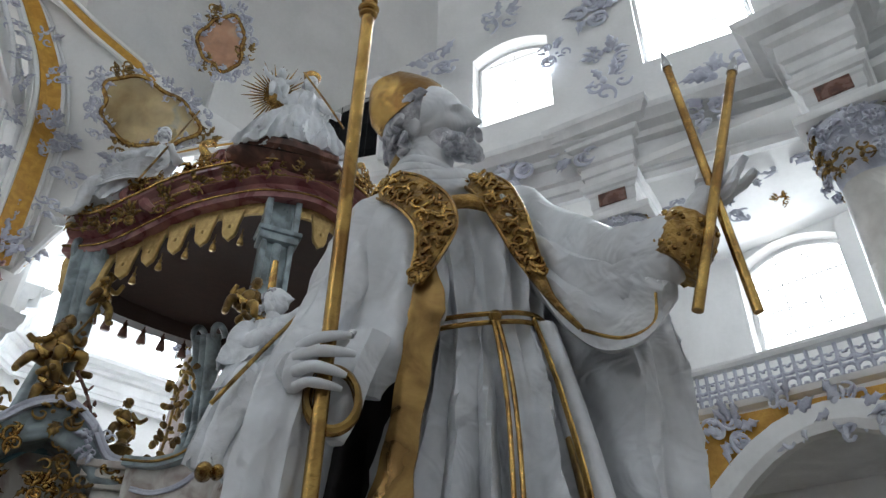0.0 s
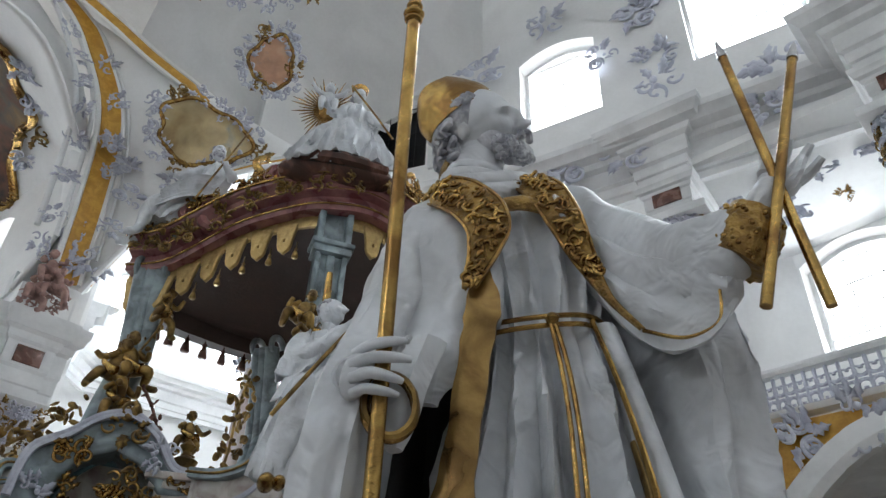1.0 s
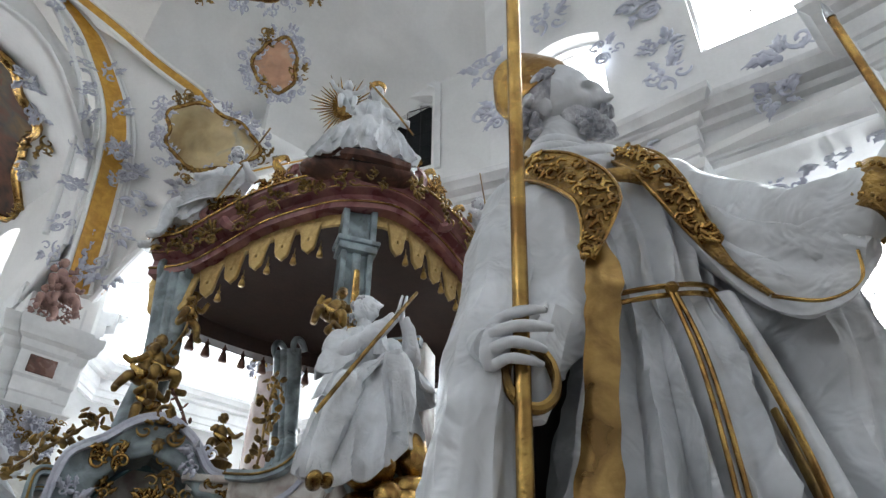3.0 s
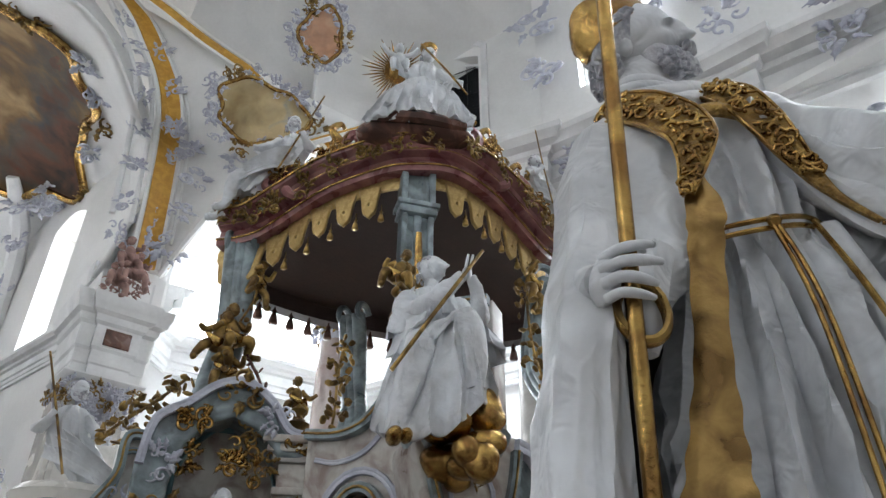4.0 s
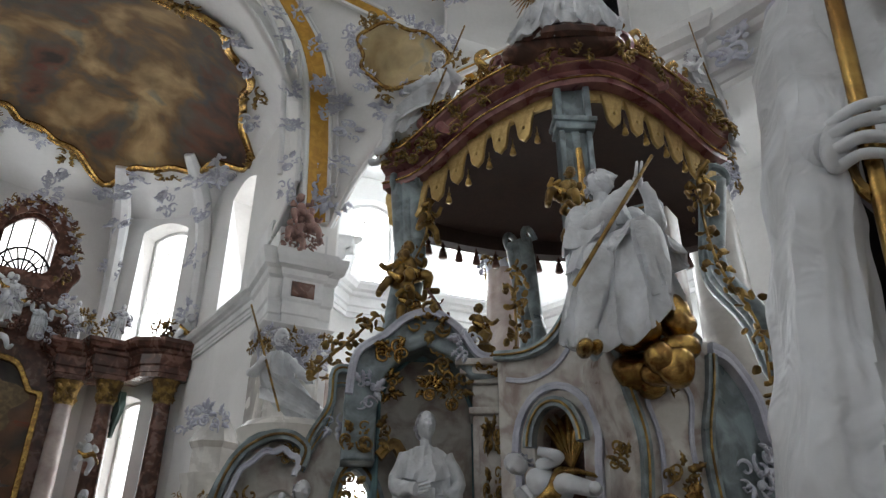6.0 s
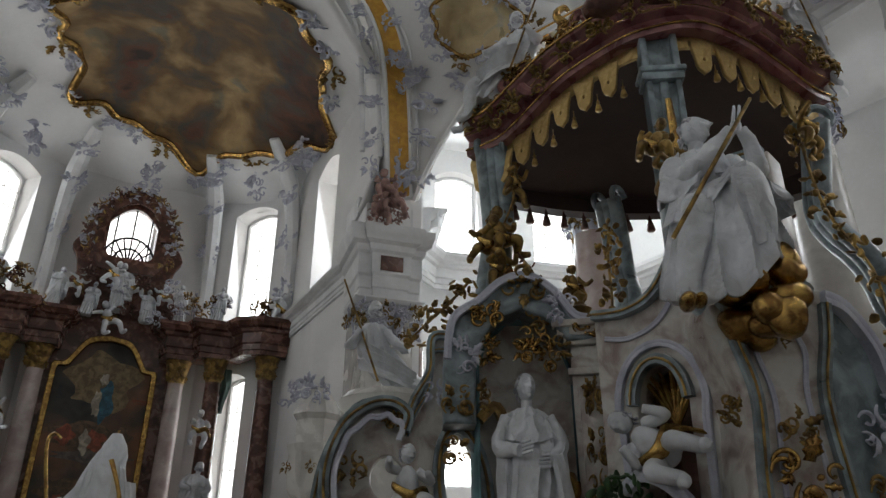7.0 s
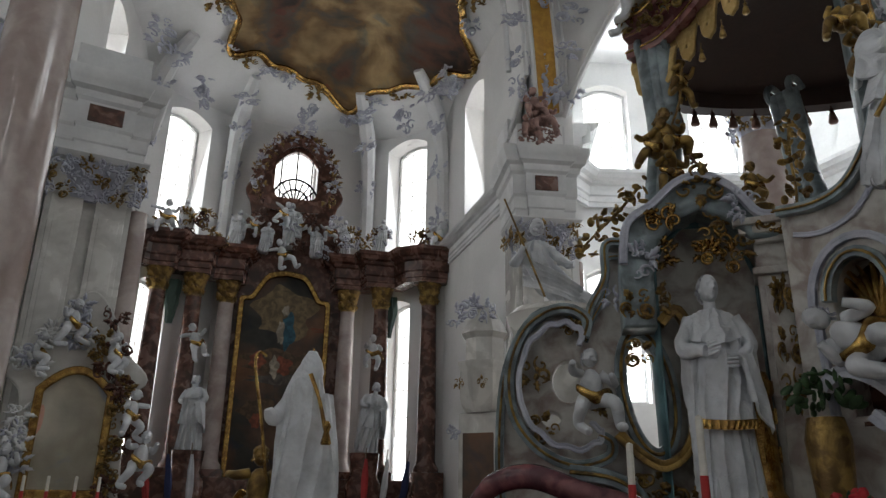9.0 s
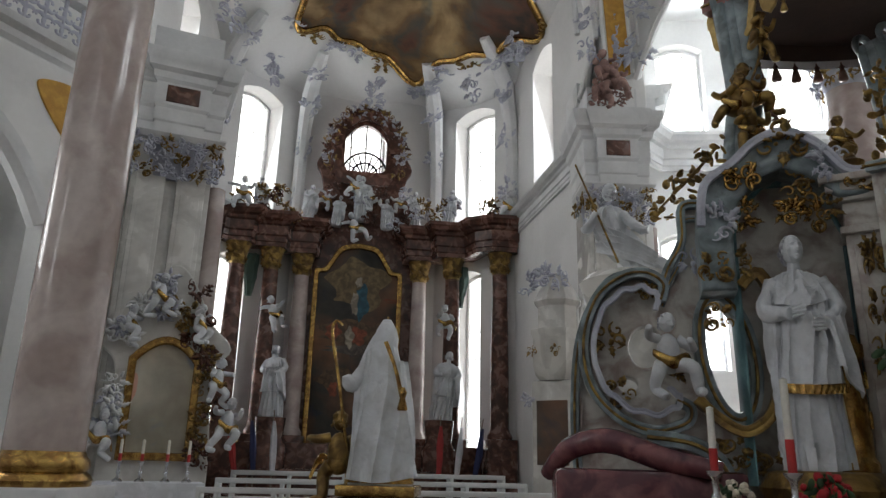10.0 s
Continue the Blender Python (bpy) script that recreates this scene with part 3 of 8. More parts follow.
# crossing piers
def pier(p, turn, lift, wide, label):
    """A marble-faced pier: pilaster shafts, gilt and stucco capital, broad entablature block; lift raises its head, wide its breadth."""
    top = thing("pier", label, "pier", Matrix.Translation(p) @ Matrix.Rotation(radians(turn), 4, "Z"), group="crossing piers")
    w, z0 = 0.56 * wide, 6.6 + lift
    bm = bmesh.new()
    box(bm, (-w - 0.1, -0.62, 0), (w + 0.1, 0.75, 1.0), bevel=0.03)
    box(bm, (-w, -0.52, 1.0), (w, 0.7, z0), bevel=0.03)
    part("shaft", bm, GREYMARBLE, top, angle=25)
    for x in (-0.5 * w, 0.5 * w):
        bm = bmesh.new()
        box(bm, (x - 0.36 * w, -0.64, 1.0), (x + 0.36 * w, -0.5, z0 - 0.8), bevel=0.02)
        part("pilaster", bm, GREYMARBLE, top, angle=25)
        bm = bmesh.new()
        box(bm, (x - 0.24 * w, -0.655, 1.4), (x + 0.24 * w, -0.63, z0 - 1.1), bevel=0.008)
        part("pilaster_panel", bm, GREYMARBLE, top, angle=25)
    bm = bmesh.new()
    lathe(bm, [(0.22, 1.0), (0.2, 1.3), (0.19, 4.0), (0.16, z0 - 0.75)], (w + 0.14, -0.2, 0))
    part("half_column", bm, PINK, top)
    o = [(-w, 0.7, z0), (-w, -0.6, z0), (-0.55 * w, -0.6, z0), (-0.55 * w, -0.7, z0), (0.55 * w, -0.7, z0), (0.55 * w, -0.6, z0), (w, -0.6, z0), (w, 0.7, z0)]
    bm = bmesh.new()
    sweep(bm, [Vector(q) for q in o], [(-0.3, 0)] + [(x * 0.52, z * 1.5) for x, z in ENTABLATURE[1:-1]] + [(-0.3, 1.5)])
    box(bm, (-w + 0.05, -0.5, z0 + 0.01), (w - 0.05, 0.7, z0 + 2.2))
    part("entablature", bm, CORNICE, top, angle=25)
    bm = bmesh.new()
    box(bm, (-0.42 * w, -0.83, z0 + 0.56), (0.42 * w, -0.79, z0 + 0.88), bevel=0.01)
    part("frieze_panel", bm, BROWN, top)
    bm = bmesh.new()
    sweep(bm, [(-w - 0.02, 0.3, z0 - 0.12), (-w - 0.02, -0.66, z0 - 0.12), (w + 0.02, -0.66, z0 - 0.12), (w + 0.02, 0.3, z0 - 0.12)], [(-0.1, 0), (0.06, 0), (0.1, 0.04), (0.14, 0.09), (0.14, 0.118), (-0.1, 0.118)])
    part("abacus", bm, CORNICE, top, angle=25)
    bm = bmesh.new()
    loft(bm, [(0, -0.05, z0 - 0.82, w * 0.98, 0.58), (0, -0.06, z0 - 0.5, w * 1.02, 0.62), (0, -0.06, z0 - 0.14, w * 1.14, 0.7)], 40, 8, 0.06, 9, 2.0)
    part("capital_core", bm, STUCCO, top)
    for k in range(6):
        x = (-1.0 + 0.4 * k) * w
        for j, z in enumerate((-0.72, -0.48, -0.24)):
            c = top.matrix_world @ Vector((x, -0.7 - 0.03 * j, z0 + z))
            put_ornament((k + 2 * j) % 6, (STUCCO, OLD_GOLD, STUCCO)[(k + j) % 3], c, (0.3, 0.36, 0.34), turn, top, spin=50 * k + 20 * j, name="capital_ornament")
    for k in range(3):
        for x in (-w - 0.1, w + 0.1):
            c = top.matrix_world @ Vector((x, -0.45 + 0.3 * k, z0 - 0.3))
            put_ornament(k % 6, (OLD_GOLD, STUCCO)[k % 2], c, (0.36, 0.4, 0.42), turn + (90 if x > 0 else -90), top, spin=60 * k, name="capital_ornament")
    return top


PIER_R = pier((1.74, 15.0, 0), 6, 0.0, 1.0, "marble crossing pier with gilt rococo capital and moulded entablature")
pier((-6.55, 12.9, 0), 28, 0.2, 1.2, "marble pier with gilt capital beside the side altar")
bm = bmesh.new()
sweep(bm, [(3.1, 15.6, 9.0), (2.3, 16.2, 9.0), (2.0, 15.9, 9.0), (1.2, 15.5, 9.0), (1.05, 16.6, 9.0), (1.6, 17.6, 9.0)], [(0, 0), (0.1, 0), (0.1, 0.5), (0, 0.5)])
solo("trim_attic", bm, CORNICE, "plain attic course above the pier", "moulding", kind="structure")


# ribs and webs above the pier
def band(name, pts, width, across, label, material=OCHRE, edge=True):
    """An arch band: ochre strip between raised white mouldings."""
    top = thing(name, label, "arch band", group="vault bands")
    bm = bmesh.new()
    ribbon(bm, pts, [width, width], across, 0.05, steps=10)
    part("strip", bm, material, top)
    line = spline_points(pts, 10)
    for s in (-1, 1):
        bm = bmesh.new()
        tube(bm, [p + Vector(across).normalized() * s * width * 0.62 for p in line[::4] + [line[-1]]], [0.06, 0.06], 6, 0, 4)
        part("moulding", bm, PLASTER, top)
    return top


ARC_A = [(1.93, 14.2, 8.9), (1.89, 14.15, 9.65), (1.81, 14.05, 10.9), (1.67, 13.95, 12.25), (1.4, 13.9, 13.25), (0.93, 13.9, 14.15), (0.2, 13.85, 15.1), (-1.2, 13.85, 16.0), (-2.6, 13.8, 16.5)]
ARC_B = [(2.32, 14.3, 9.0), (2.5, 14.0, 9.5), (2.82, 13.6, 10.2), (3.2, 13.1, 10.8), (3.8, 12.3, 11.5), (5.0, 11.6, 12.2), (6.2, 11.0, 12.8)]
ARC_C = [(-1.2, 13.6, 15.9), (0.66, 13.5, 15.2), (1.75, 13.25, 14.5), (2.9, 12.95, 13.85), (3.75, 12.6, 13.1), (4.3, 12.35, 12.5), (4.75, 12.0, 11.7)]
band("arch_band", ARC_A, 0.42, (1, 0.1, 0.2), "ochre arch band with white mouldings above the choir entrance")
for shift, r in ((-0.42, 0.05), (-0.8, 0.06), (0.42, 0.035)):
    bm = bmesh.new()
    tube(bm, [Vector(p) + Vector((shift, -0.02, -0.25 * shift)) for p in ARC_A[1:]], [r, r], 8, 0, 6)
    solo("arch_moulding", bm, CORNICE, "thin white moulding beside the ochre arch band", "moulding", group="arch mouldings")
for k, p in enumerate(spline_points(ARC_A, 3)[2:-3:2]):
    put_ornament(k % 6, STUCCO, p + Vector((-0.62, -0.05, 0.15)), (0.42, 0.3, 0.6), -4, spin=47 * k)
band("arch_band", ARC_B, 0.26, (0.4, 0.2, 0.9), "ochre arch band over the side chapel opening")
band("arch_band", ARC_C, 0.24, (0.4, -0.2, 0.8), "ochre band along the edge of the main vault")


def web(name, a, b, label, n=16, m=10, bulge=0.25):
    """A vault web drawn between two arch lines."""
    la, lb = spline_points(a, 8), spline_points(b, 8)
    bm, rows = bmesh.new(), []
    for i in range(n + 1):
        p, q = la[round(i / n * (len(la) - 1))], lb[round(i / n * (len(lb) - 1))]
        rows.append([bm.verts.new(p.lerp(q, k / m) + Vector((0, 1, 0.4)) * bulge * math.sin(math.pi * k / m) * i / n) for k in range(m + 1)])
    for r, r2 in zip(rows, rows[1:]):
        for k in range(m):
            bm.faces.new((r[k], r[k + 1], r2[k + 1], r2[k]))
    ob = solo(name, bm, PLASTER, label, "ceiling", kind="structure", angle=60)
    ob.modifiers.new("thickness", "SOLIDIFY").thickness = 0.08
    return ob


web("ceiling_web", [(2.1, 14.55, 9.0), (1.98, 14.4, 11.2), (1.6, 14.35, 12.9), (0.7, 14.35, 14.5), (-0.6, 14.3, 15.9)], [(2.4, 14.45, 9.0), (2.75, 13.85, 10.1), (3.25, 13.25, 10.85), (3.95, 12.5, 11.6), (5.2, 11.75, 12.5)], "white triangular vault web with painted cartouche")
web("ceiling_web_choir", [(1.2, 14.9, 8.8), (1.7, 14.5, 11.0), (1.2, 14.5, 13.0), (0.2, 14.4, 14.6), (-2.6, 14.3, 16.9)], [(1.5, 15.3, 8.8), (1.55, 15.4, 10.5), (1.35, 15.4, 12.0), (0.9, 15.2, 13.2), (-2.0, 14.8, 14.3)], "white reveal of the choir arch", bulge=0.0)


def cartouche(p, facing, tilt, w, h, material, label, seed):
    """A painted oval field in a gilt frame with stucco scrolls round it."""
    m = Matrix.Translation(p) @ Matrix.Rotation(radians(facing), 4, "Z") @ Matrix.Rotation(radians(tilt), 4, "X")
    top = thing("cartouche", label, "cartouche", m)
    f = lambda a: 1 + 0.1 * math.sin(3 * a + seed) + 0.05 * math.sin(7 * a + seed)
    loop = [(w / 2 * f(a) * math.cos(a), h / 2 * f(a) * math.sin(a)) for a in np.linspace(0, 2 * math.pi, 64, endpoint=False)]
    part("painted_field", plate([loop], 0.06, 0.01), material, top)
    bm = bmesh.new()
    sweep(bm, [(x, -0.05, z) for x, z in loop], [(0.045 * math.cos(q * 1.05), 0.045 * math.sin(q * 1.05)) for q in range(6)], closed=True, up=(0, 1, 0))
    part("gilt_frame", bm, GOLD, top)
    rng = random.Random(seed * 10)
    for k in range(14):
        a = 2 * math.pi * k / 14
        o = new("stucco_scroll", ornament(k % 6, STUCCO if k % 5 else OLD_GOLD))
        o.parent = top
        o.matrix_local = Matrix.Translation((w * 0.58 * f(a) * math.cos(a), -0.02, h * 0.58 * f(a) * math.sin(a))) @ Matrix.Rotation(rng.uniform(0, 6.28), 4, "Y") @ Matrix.Diagonal((0.5, 0.4, 0.5, 1))
    return top


for k, (x, z) in enumerate(((1.72, 12.2), (1.72, 11.9), (3.3, 13.6))):
    put_ornament(k + 1, STUCCO, (x, 13.8 - 0.3 * k, z), (0.6, 0.4, 0.5), -5, spin=80 * k)
cartouche((3.1, 12.3, 12.2), -12, 28, 1.85, 1.3, FRESCO2, "painted kidney-shaped cartouche in gilt frame with lavender stucco", 1)

# main vault over the crossing
bm, rows = bmesh.new(), []
for i in range(13):
    r = 1 - i / 12
    rows.append([bm.verts.new((1.5 + 13 * r * math.cos(a), 3.5 + 12.5 * r * math.sin(a), 13.6 + 5.6 * math.sqrt(max(0, 1 - r * r)))) for a in np.linspace(0, 2 * math.pi, 64, endpoint=False)])
for a, b in zip(rows, rows[1:-1]):
    for k in range(64):
        c = (a[k].co + b[(k + 1) % 64].co) / 2
        if (c - Vector((-3.2, 15, c.z))).length > 5.0 or c.z > 17.0:
            bm.faces.new((a[k], a[(k + 1) % 64], b[(k + 1) % 64], b[k]))
bm.faces.new(rows[-2])
for v in [v for v in bm.verts if not v.link_faces]:
    bm.verts.remove(v)
ob = solo("ceiling_nave", bm, PLASTER, "white plastered main vault of the nave", "ceiling", kind="structure", angle=60)
ob.modifiers.new("thickness", "SOLIDIFY").thickness = 0.1
cartouche((3.95, 11.7, 14.6), -15, 35, 0.95, 1.2, FRESCO3, "rose-coloured figure cartouche framed by lavender stucco scrolls", 4)
cartouche((2.3, 11.0, 16.3), -10, 55, 3.0, 1.6, FRESCO2, "painted vault field in gilt frame", 7)

# side chapel behind the canopy
wall("wall_chapel_1", (2.75, 15.7), (3.05, 19.2), 0, 13.6, "white chapel wall", [])
wall("wall_chapel_2", (3.05, 19.2), (9.8, 19.2), 0, 13.6, "white chapel wall with tall arched windows", [(1.4, 10.0, 1.3, 2.75), (4.5, 9.75, 1.45, 2.95), (1.35, 3.6, 1.5, 3.6), (4.35, 3.6, 1.5, 3.6)], panes=(3, 6), lamps=4.4)
wall("wall_chapel_3", (9.8, 19.2), (12.5, 12.5), 0, 13.6, "white chapel wall with window", [(3.5, 9.6, 1.4, 3.0)], panes=(3, 6), lamps=4.0)
cornice("trim_chapel_cornice", [(2.75, 15.7, 8.6), (3.0, 18.0, 8.7), (3.7, 19.0, 8.8), (9.6, 19.1, 8.8), (12.3, 12.5, 8.8)], ENTABLATURE, "curved moulded cornice under the chapel windows", 0.9)
bm = bmesh.new()
box(bm, (2.4, 13.6, 13.5), (13, 19.8, 13.8))
solo("ceiling_chapel", bm, PLASTER, "white chapel ceiling", "ceiling", kind="structure", smooth=False)
wall("wall_upper", (4.6, 13.4), (6.9, 13.1), 12.6, 20.5, "grey-white upper wall with a dark barred window", [], thick=0.3)
# nave wall, curved, with clerestory windows above the great cornice
NAVE = [(6.2, 11.9), (7.9, 8.9), (9.1, 5.6), (10.2, 2.4), (10.2, -4.0), (8.0, -9.5), (0.0, -11.5), (-8.0, -9.5), (-10.5, -3.0), (-10.0, 5.0), (-8.0, 11.5)]
OPEN = [[(1.5, 12.6, 1.15, 2.25)], [(1.8, 12.35, 1.75, 2.4)], [(2.05, 12.65, 2.1, 2.9)], [(2.6, 12.65, 1.6, 2.6)], [(3, 12.65, 1.6, 2.6)], [(4, 12.65, 1.6, 2.6)], [(4, 12.65, 1.6, 2.6)], [(3, 12.65, 1.6, 2.6)], [(4, 12.65, 2.2, 3.0)], [(3.4, 12.65, 2.2, 3.0)]]
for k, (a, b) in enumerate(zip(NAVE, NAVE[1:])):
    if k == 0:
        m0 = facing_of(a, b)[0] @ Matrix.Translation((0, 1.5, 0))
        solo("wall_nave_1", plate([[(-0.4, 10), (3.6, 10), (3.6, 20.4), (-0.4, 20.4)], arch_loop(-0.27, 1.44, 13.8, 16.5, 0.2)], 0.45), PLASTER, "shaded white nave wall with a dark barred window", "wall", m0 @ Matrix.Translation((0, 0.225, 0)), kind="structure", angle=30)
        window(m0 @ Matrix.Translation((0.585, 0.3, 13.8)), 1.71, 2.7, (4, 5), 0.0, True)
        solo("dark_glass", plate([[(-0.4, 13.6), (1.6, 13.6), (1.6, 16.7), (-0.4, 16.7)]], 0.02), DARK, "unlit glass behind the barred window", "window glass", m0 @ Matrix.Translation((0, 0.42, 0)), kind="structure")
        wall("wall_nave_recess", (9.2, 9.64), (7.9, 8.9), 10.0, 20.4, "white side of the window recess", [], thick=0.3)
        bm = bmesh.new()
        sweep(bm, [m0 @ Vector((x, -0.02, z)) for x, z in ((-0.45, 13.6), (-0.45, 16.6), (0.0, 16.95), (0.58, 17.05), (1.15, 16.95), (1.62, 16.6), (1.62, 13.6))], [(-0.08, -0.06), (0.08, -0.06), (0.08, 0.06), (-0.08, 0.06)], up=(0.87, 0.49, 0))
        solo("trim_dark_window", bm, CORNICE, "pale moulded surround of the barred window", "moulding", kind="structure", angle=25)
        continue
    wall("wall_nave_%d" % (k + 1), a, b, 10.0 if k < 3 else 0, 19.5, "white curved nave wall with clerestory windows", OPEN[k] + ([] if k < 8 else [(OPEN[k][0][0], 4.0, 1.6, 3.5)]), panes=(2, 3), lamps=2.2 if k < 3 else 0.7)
cornice("trim_nave_cornice", [(x, y, 9.75) for x, y in [(7.3, 10.0)] + NAVE[1:]], ENTABLATURE, "great moulded nave cornice", 1.15)
for k, (p, t) in enumerate((((9.2, 5.5, 0), -76), ((9.35, 1.85, 0), -82), ((7.7, 9.2, 0), -60), ((5.8, 13.2, 0), -20))):
    bm = bmesh.new()
    top = thing("nave_column", "grey marble nave column with blue and gilt capital", "column", Matrix.Translation(p) @ Matrix.Rotation(radians(t), 4, "Z"), group="nave columns")
    lathe(bm, [(0.6, 0), (0.6, 1.0), (0.52, 1.05), (0.5, 1.3), (0.46, 1.4), (0.45, 4), (0.39, 7.9)])
    part("shaft", bm, PINK if k == 3 else GREYMARBLE, top)
    bm = bmesh.new()
    lathe(bm, [(0.39, 7.9), (0.42, 8.2), (0.5, 8.7), (0.55, 8.85)])
    part("capital_core", bm, STUCCO, top)
    for j in range(10):
        a = 2 * math.pi * j / 10
        for z in (8.1, 8.5, 8.8):
            put_ornament(j % 6, OLD_GOLD if (j + int(z * 10)) % 3 == 0 else STUCCO, top.matrix_world @ Vector((0.5 * math.sin(a), -0.5 * math.cos(a), z)), (0.42, 0.5, 0.42), t + math.degrees(a), top, spin=70 * j, name="capital_ornament")
    bm = bmesh.new()
    box(bm, (-0.62, -0.55, 8.9), (0.62, 0.8, 9.05), bevel=0.02)
    sweep(bm, [(-0.34, 0.8, 9.05), (-0.34, -0.3, 9.05), (0.34, -0.3, 9.05), (0.34, 0.8, 9.05)], [(0, 0)] + [(x * 0.3, z * 0.75) for x, z in ENTABLATURE[1:-1]] + [(0, 0.75)])
    sweep(bm, [(-0.34, 0.8, 9.803), (-0.34, -0.3, 9.803), (0.34, -0.3, 9.803), (0.34, 0.8, 9.803)], [(x * 0.98, z * 1.15) for x, z in ENTABLATURE])
    box(bm, (-0.33, -0.29, 9.06), (0.33, 0.8, 9.795))
    box(bm, (-0.33, -0.29, 9.81), (0.33, 0.8, 10.95))
    box(bm, (-0.5, -0.5, 10.96), (0.5, 0.8, 11.35), bevel=0.02)
    part("entablature", bm, CORNICE, top, angle=25)
    bm = bmesh.new()
    box(bm, (-0.24, -0.4, 9.3), (0.24, -0.34, 9.55), bevel=0.01)
    part("frieze_panel", bm, BROWN, top)
# gallery behind the columns
wall("wall_gallery", (9.5, 10.5), (11.9, 4.9), 0, 10.4, "white outer gallery wall", [(3.0, 7.2, 1.3, 1.6)], lamps=0.8)
wall("wall_gallery_south", (11.9, 4.9), (12.2, -3.0), 0, 10.4, "white outer gallery wall with arched window", [(0.95, 7.2, 1.8, 2.2), (5, 7.0, 1.75, 2.0)], panes=(3, 4), lamps=0.8)
def strip(inner, outer, thick, name, material, label):
    """A slab between two plan lines."""
    bm = bmesh.new()
    rows = [[bm.verts.new(Vector(p) + Vector((0, 0, dz))) for p in line] for line, dz in ((inner, 0), (outer, 0), (outer, thick), (inner, thick))]
    for a, b in zip(rows, rows[1:] + rows[:1]):
        for k in range(len(a) - 1):
            bm.faces.new((a[k], a[k + 1], b[k + 1], b[k]))
    for k in (0, -1):
        bm.faces.new([r[k] for r in rows])
    return solo(name, bm, material, label, "ceiling", kind="structure", angle=20)


strip([(7.5, 9.5, 10.0), (8.9, 6.0, 10.0), (9.6, 2.0, 10.0), (9.8, -3, 10.0)], [(9.6, 10.4, 9.4), (11.9, 5.0, 9.4), (12.2, 2.0, 9.4), (12.3, -3, 9.4)], 0.15, "ceiling_gallery", PLASTER, "coved white gallery ceiling with stucco")
for k, (p, f) in enumerate((((10.35, 3.6, 9.75), -75), ((10.2, 4.6, 9.7), -72), ((10.5, 2.6, 9.7), -78), ((10.7, 3.4, 9.3), -75), ((10.5, 4.2, 9.35), -73), ((10.1, 5.3, 9.7), -70), ((9.4, 8.0, 9.7), -62))):
    put_ornament(k % 6, GOLD if k == 3 else STUCCO, p, (0.3, 0.2, 0.3) if k == 3 else (0.9, 0.3, 0.6), f, spin=15 * k)

# outer shell that closes the building above and around
bm = bmesh.new()
box(bm, (-17, -16, 20.6), (17, 28, 20.9))
for lo, hi in (((-17, -16, 0), (-16.7, 28, 20.6)), ((16.7, -16, 0), (17, 28, 20.6)), ((-16.7, -16, 0), (16.7, -15.7, 20.6)), ((-16.7, 27.7, 0), (16.7, 28, 20.6))):
    box(bm, lo, hi)
solo("wall_outer", bm, PLASTER, "plain plastered outer shell of the church", "wall", kind="structure", smooth=False)


# ---- gallery balustrade ----
strip([(8.0, 7.25, 5.05), (8.65, 5.2, 5.05), (8.88, 3.6, 5.05), (9.03, 1.5, 5.05), (9.08, -3.0, 5.05)], [(10.5, 8.3, 5.05), (11.8, 5.2, 5.05), (12.0, 3.6, 5.05), (12.1, 1.5, 5.05), (12.2, -3.0, 5.05)], 0.25, "gallery_floor", CORNICE, "white gallery floor with moulded edge")
cornice("trim_gallery_edge", [(8.05, 7.2, 5.0), (8.7, 5.2, 5.0), (8.93, 3.6, 5.0), (9.08, 1.5, 5.0), (9.13, -3.0, 5.0)], SMALL_CORNICE, "white moulded edge of the gallery floor", 0.7)


def baluster():
    bm = bmesh.new()
    for s in (-1, 1):
        scroll(bm, (s * 0.05, 0, 0.14), 0.11, 0.9, 1.57 - s * 1.2, s, 0.17, bulge=0)
        scroll(bm, (s * 0.05, 0, 0.37), 0.11, 0.9, 4.71 + s * 1.2, -s, 0.17, bulge=0)
    tube(bm, [(0, 0, 0), (0, 0, 0.26), (0, 0, 0.52)], [0.03, 0.02, 0.03], 6, 0, 2)
    return mesh_of(bm, STUCCO)


rail = thing("balustrade", "lavender-grey pierced stucco balustrade along the gallery", "balustrade")
rail_line = spline_points([(8.1, 7.2, 5.32), (8.75, 5.2, 5.32), (9.0, 3.6, 5.32), (9.15, 1.5, 5.32), (9.2, -1.0, 5.32)], 12)
bal = baluster()
for p, q in zip(rail_line[::1], rail_line[1:]):
    o = new("baluster", bal)
    o.parent = rail
    o.matrix_local = Matrix.Translation((p + q) / 2) @ Matrix.Rotation(math.atan2((q - p).y, (q - p).x), 4, "Z")
bm = bmesh.new()
sweep(bm, [p + Vector((0, 0, 0.54)) for p in rail_line], [(-0.07, 0), (0.07, 0), (0.09, 0.05), (0.07, 0.1), (-0.07, 0.1)])
part("handrail", bm, CORNICE, rail)

# arch below the gallery
m_, len_ = facing_of((8.15, 7.0), (9.1, 1.0))
arch = [(x, z) for x, z in arch_loop(2.4, 5.6, -0.1, 4.85, 1.0)]
me = plate([[(0, 0), (len_, 0), (len_, 5.05), (0, 5.05)], [(x, max(z, 0.05)) for x, z in arch]], 0.3, 0.01)
solo("wall_gallery_arch", me, OCHRE, "ochre spandrel wall with arch below the gallery", "wall", m_, kind="structure")
bm = bmesh.new()
sweep(bm, [(x, -0.16, z) for x, z in arch[2:]], [(-0.12, 0.1), (0.2, 0.1), (0.2, -0.06), (0.1, -0.12), (-0.12, -0.1)], up=(0, 1, 0))
solo("trim_gallery_arch", bm, CORNICE, "white moulded arch below the gallery", "moulding", m_, kind="structure", angle=25)
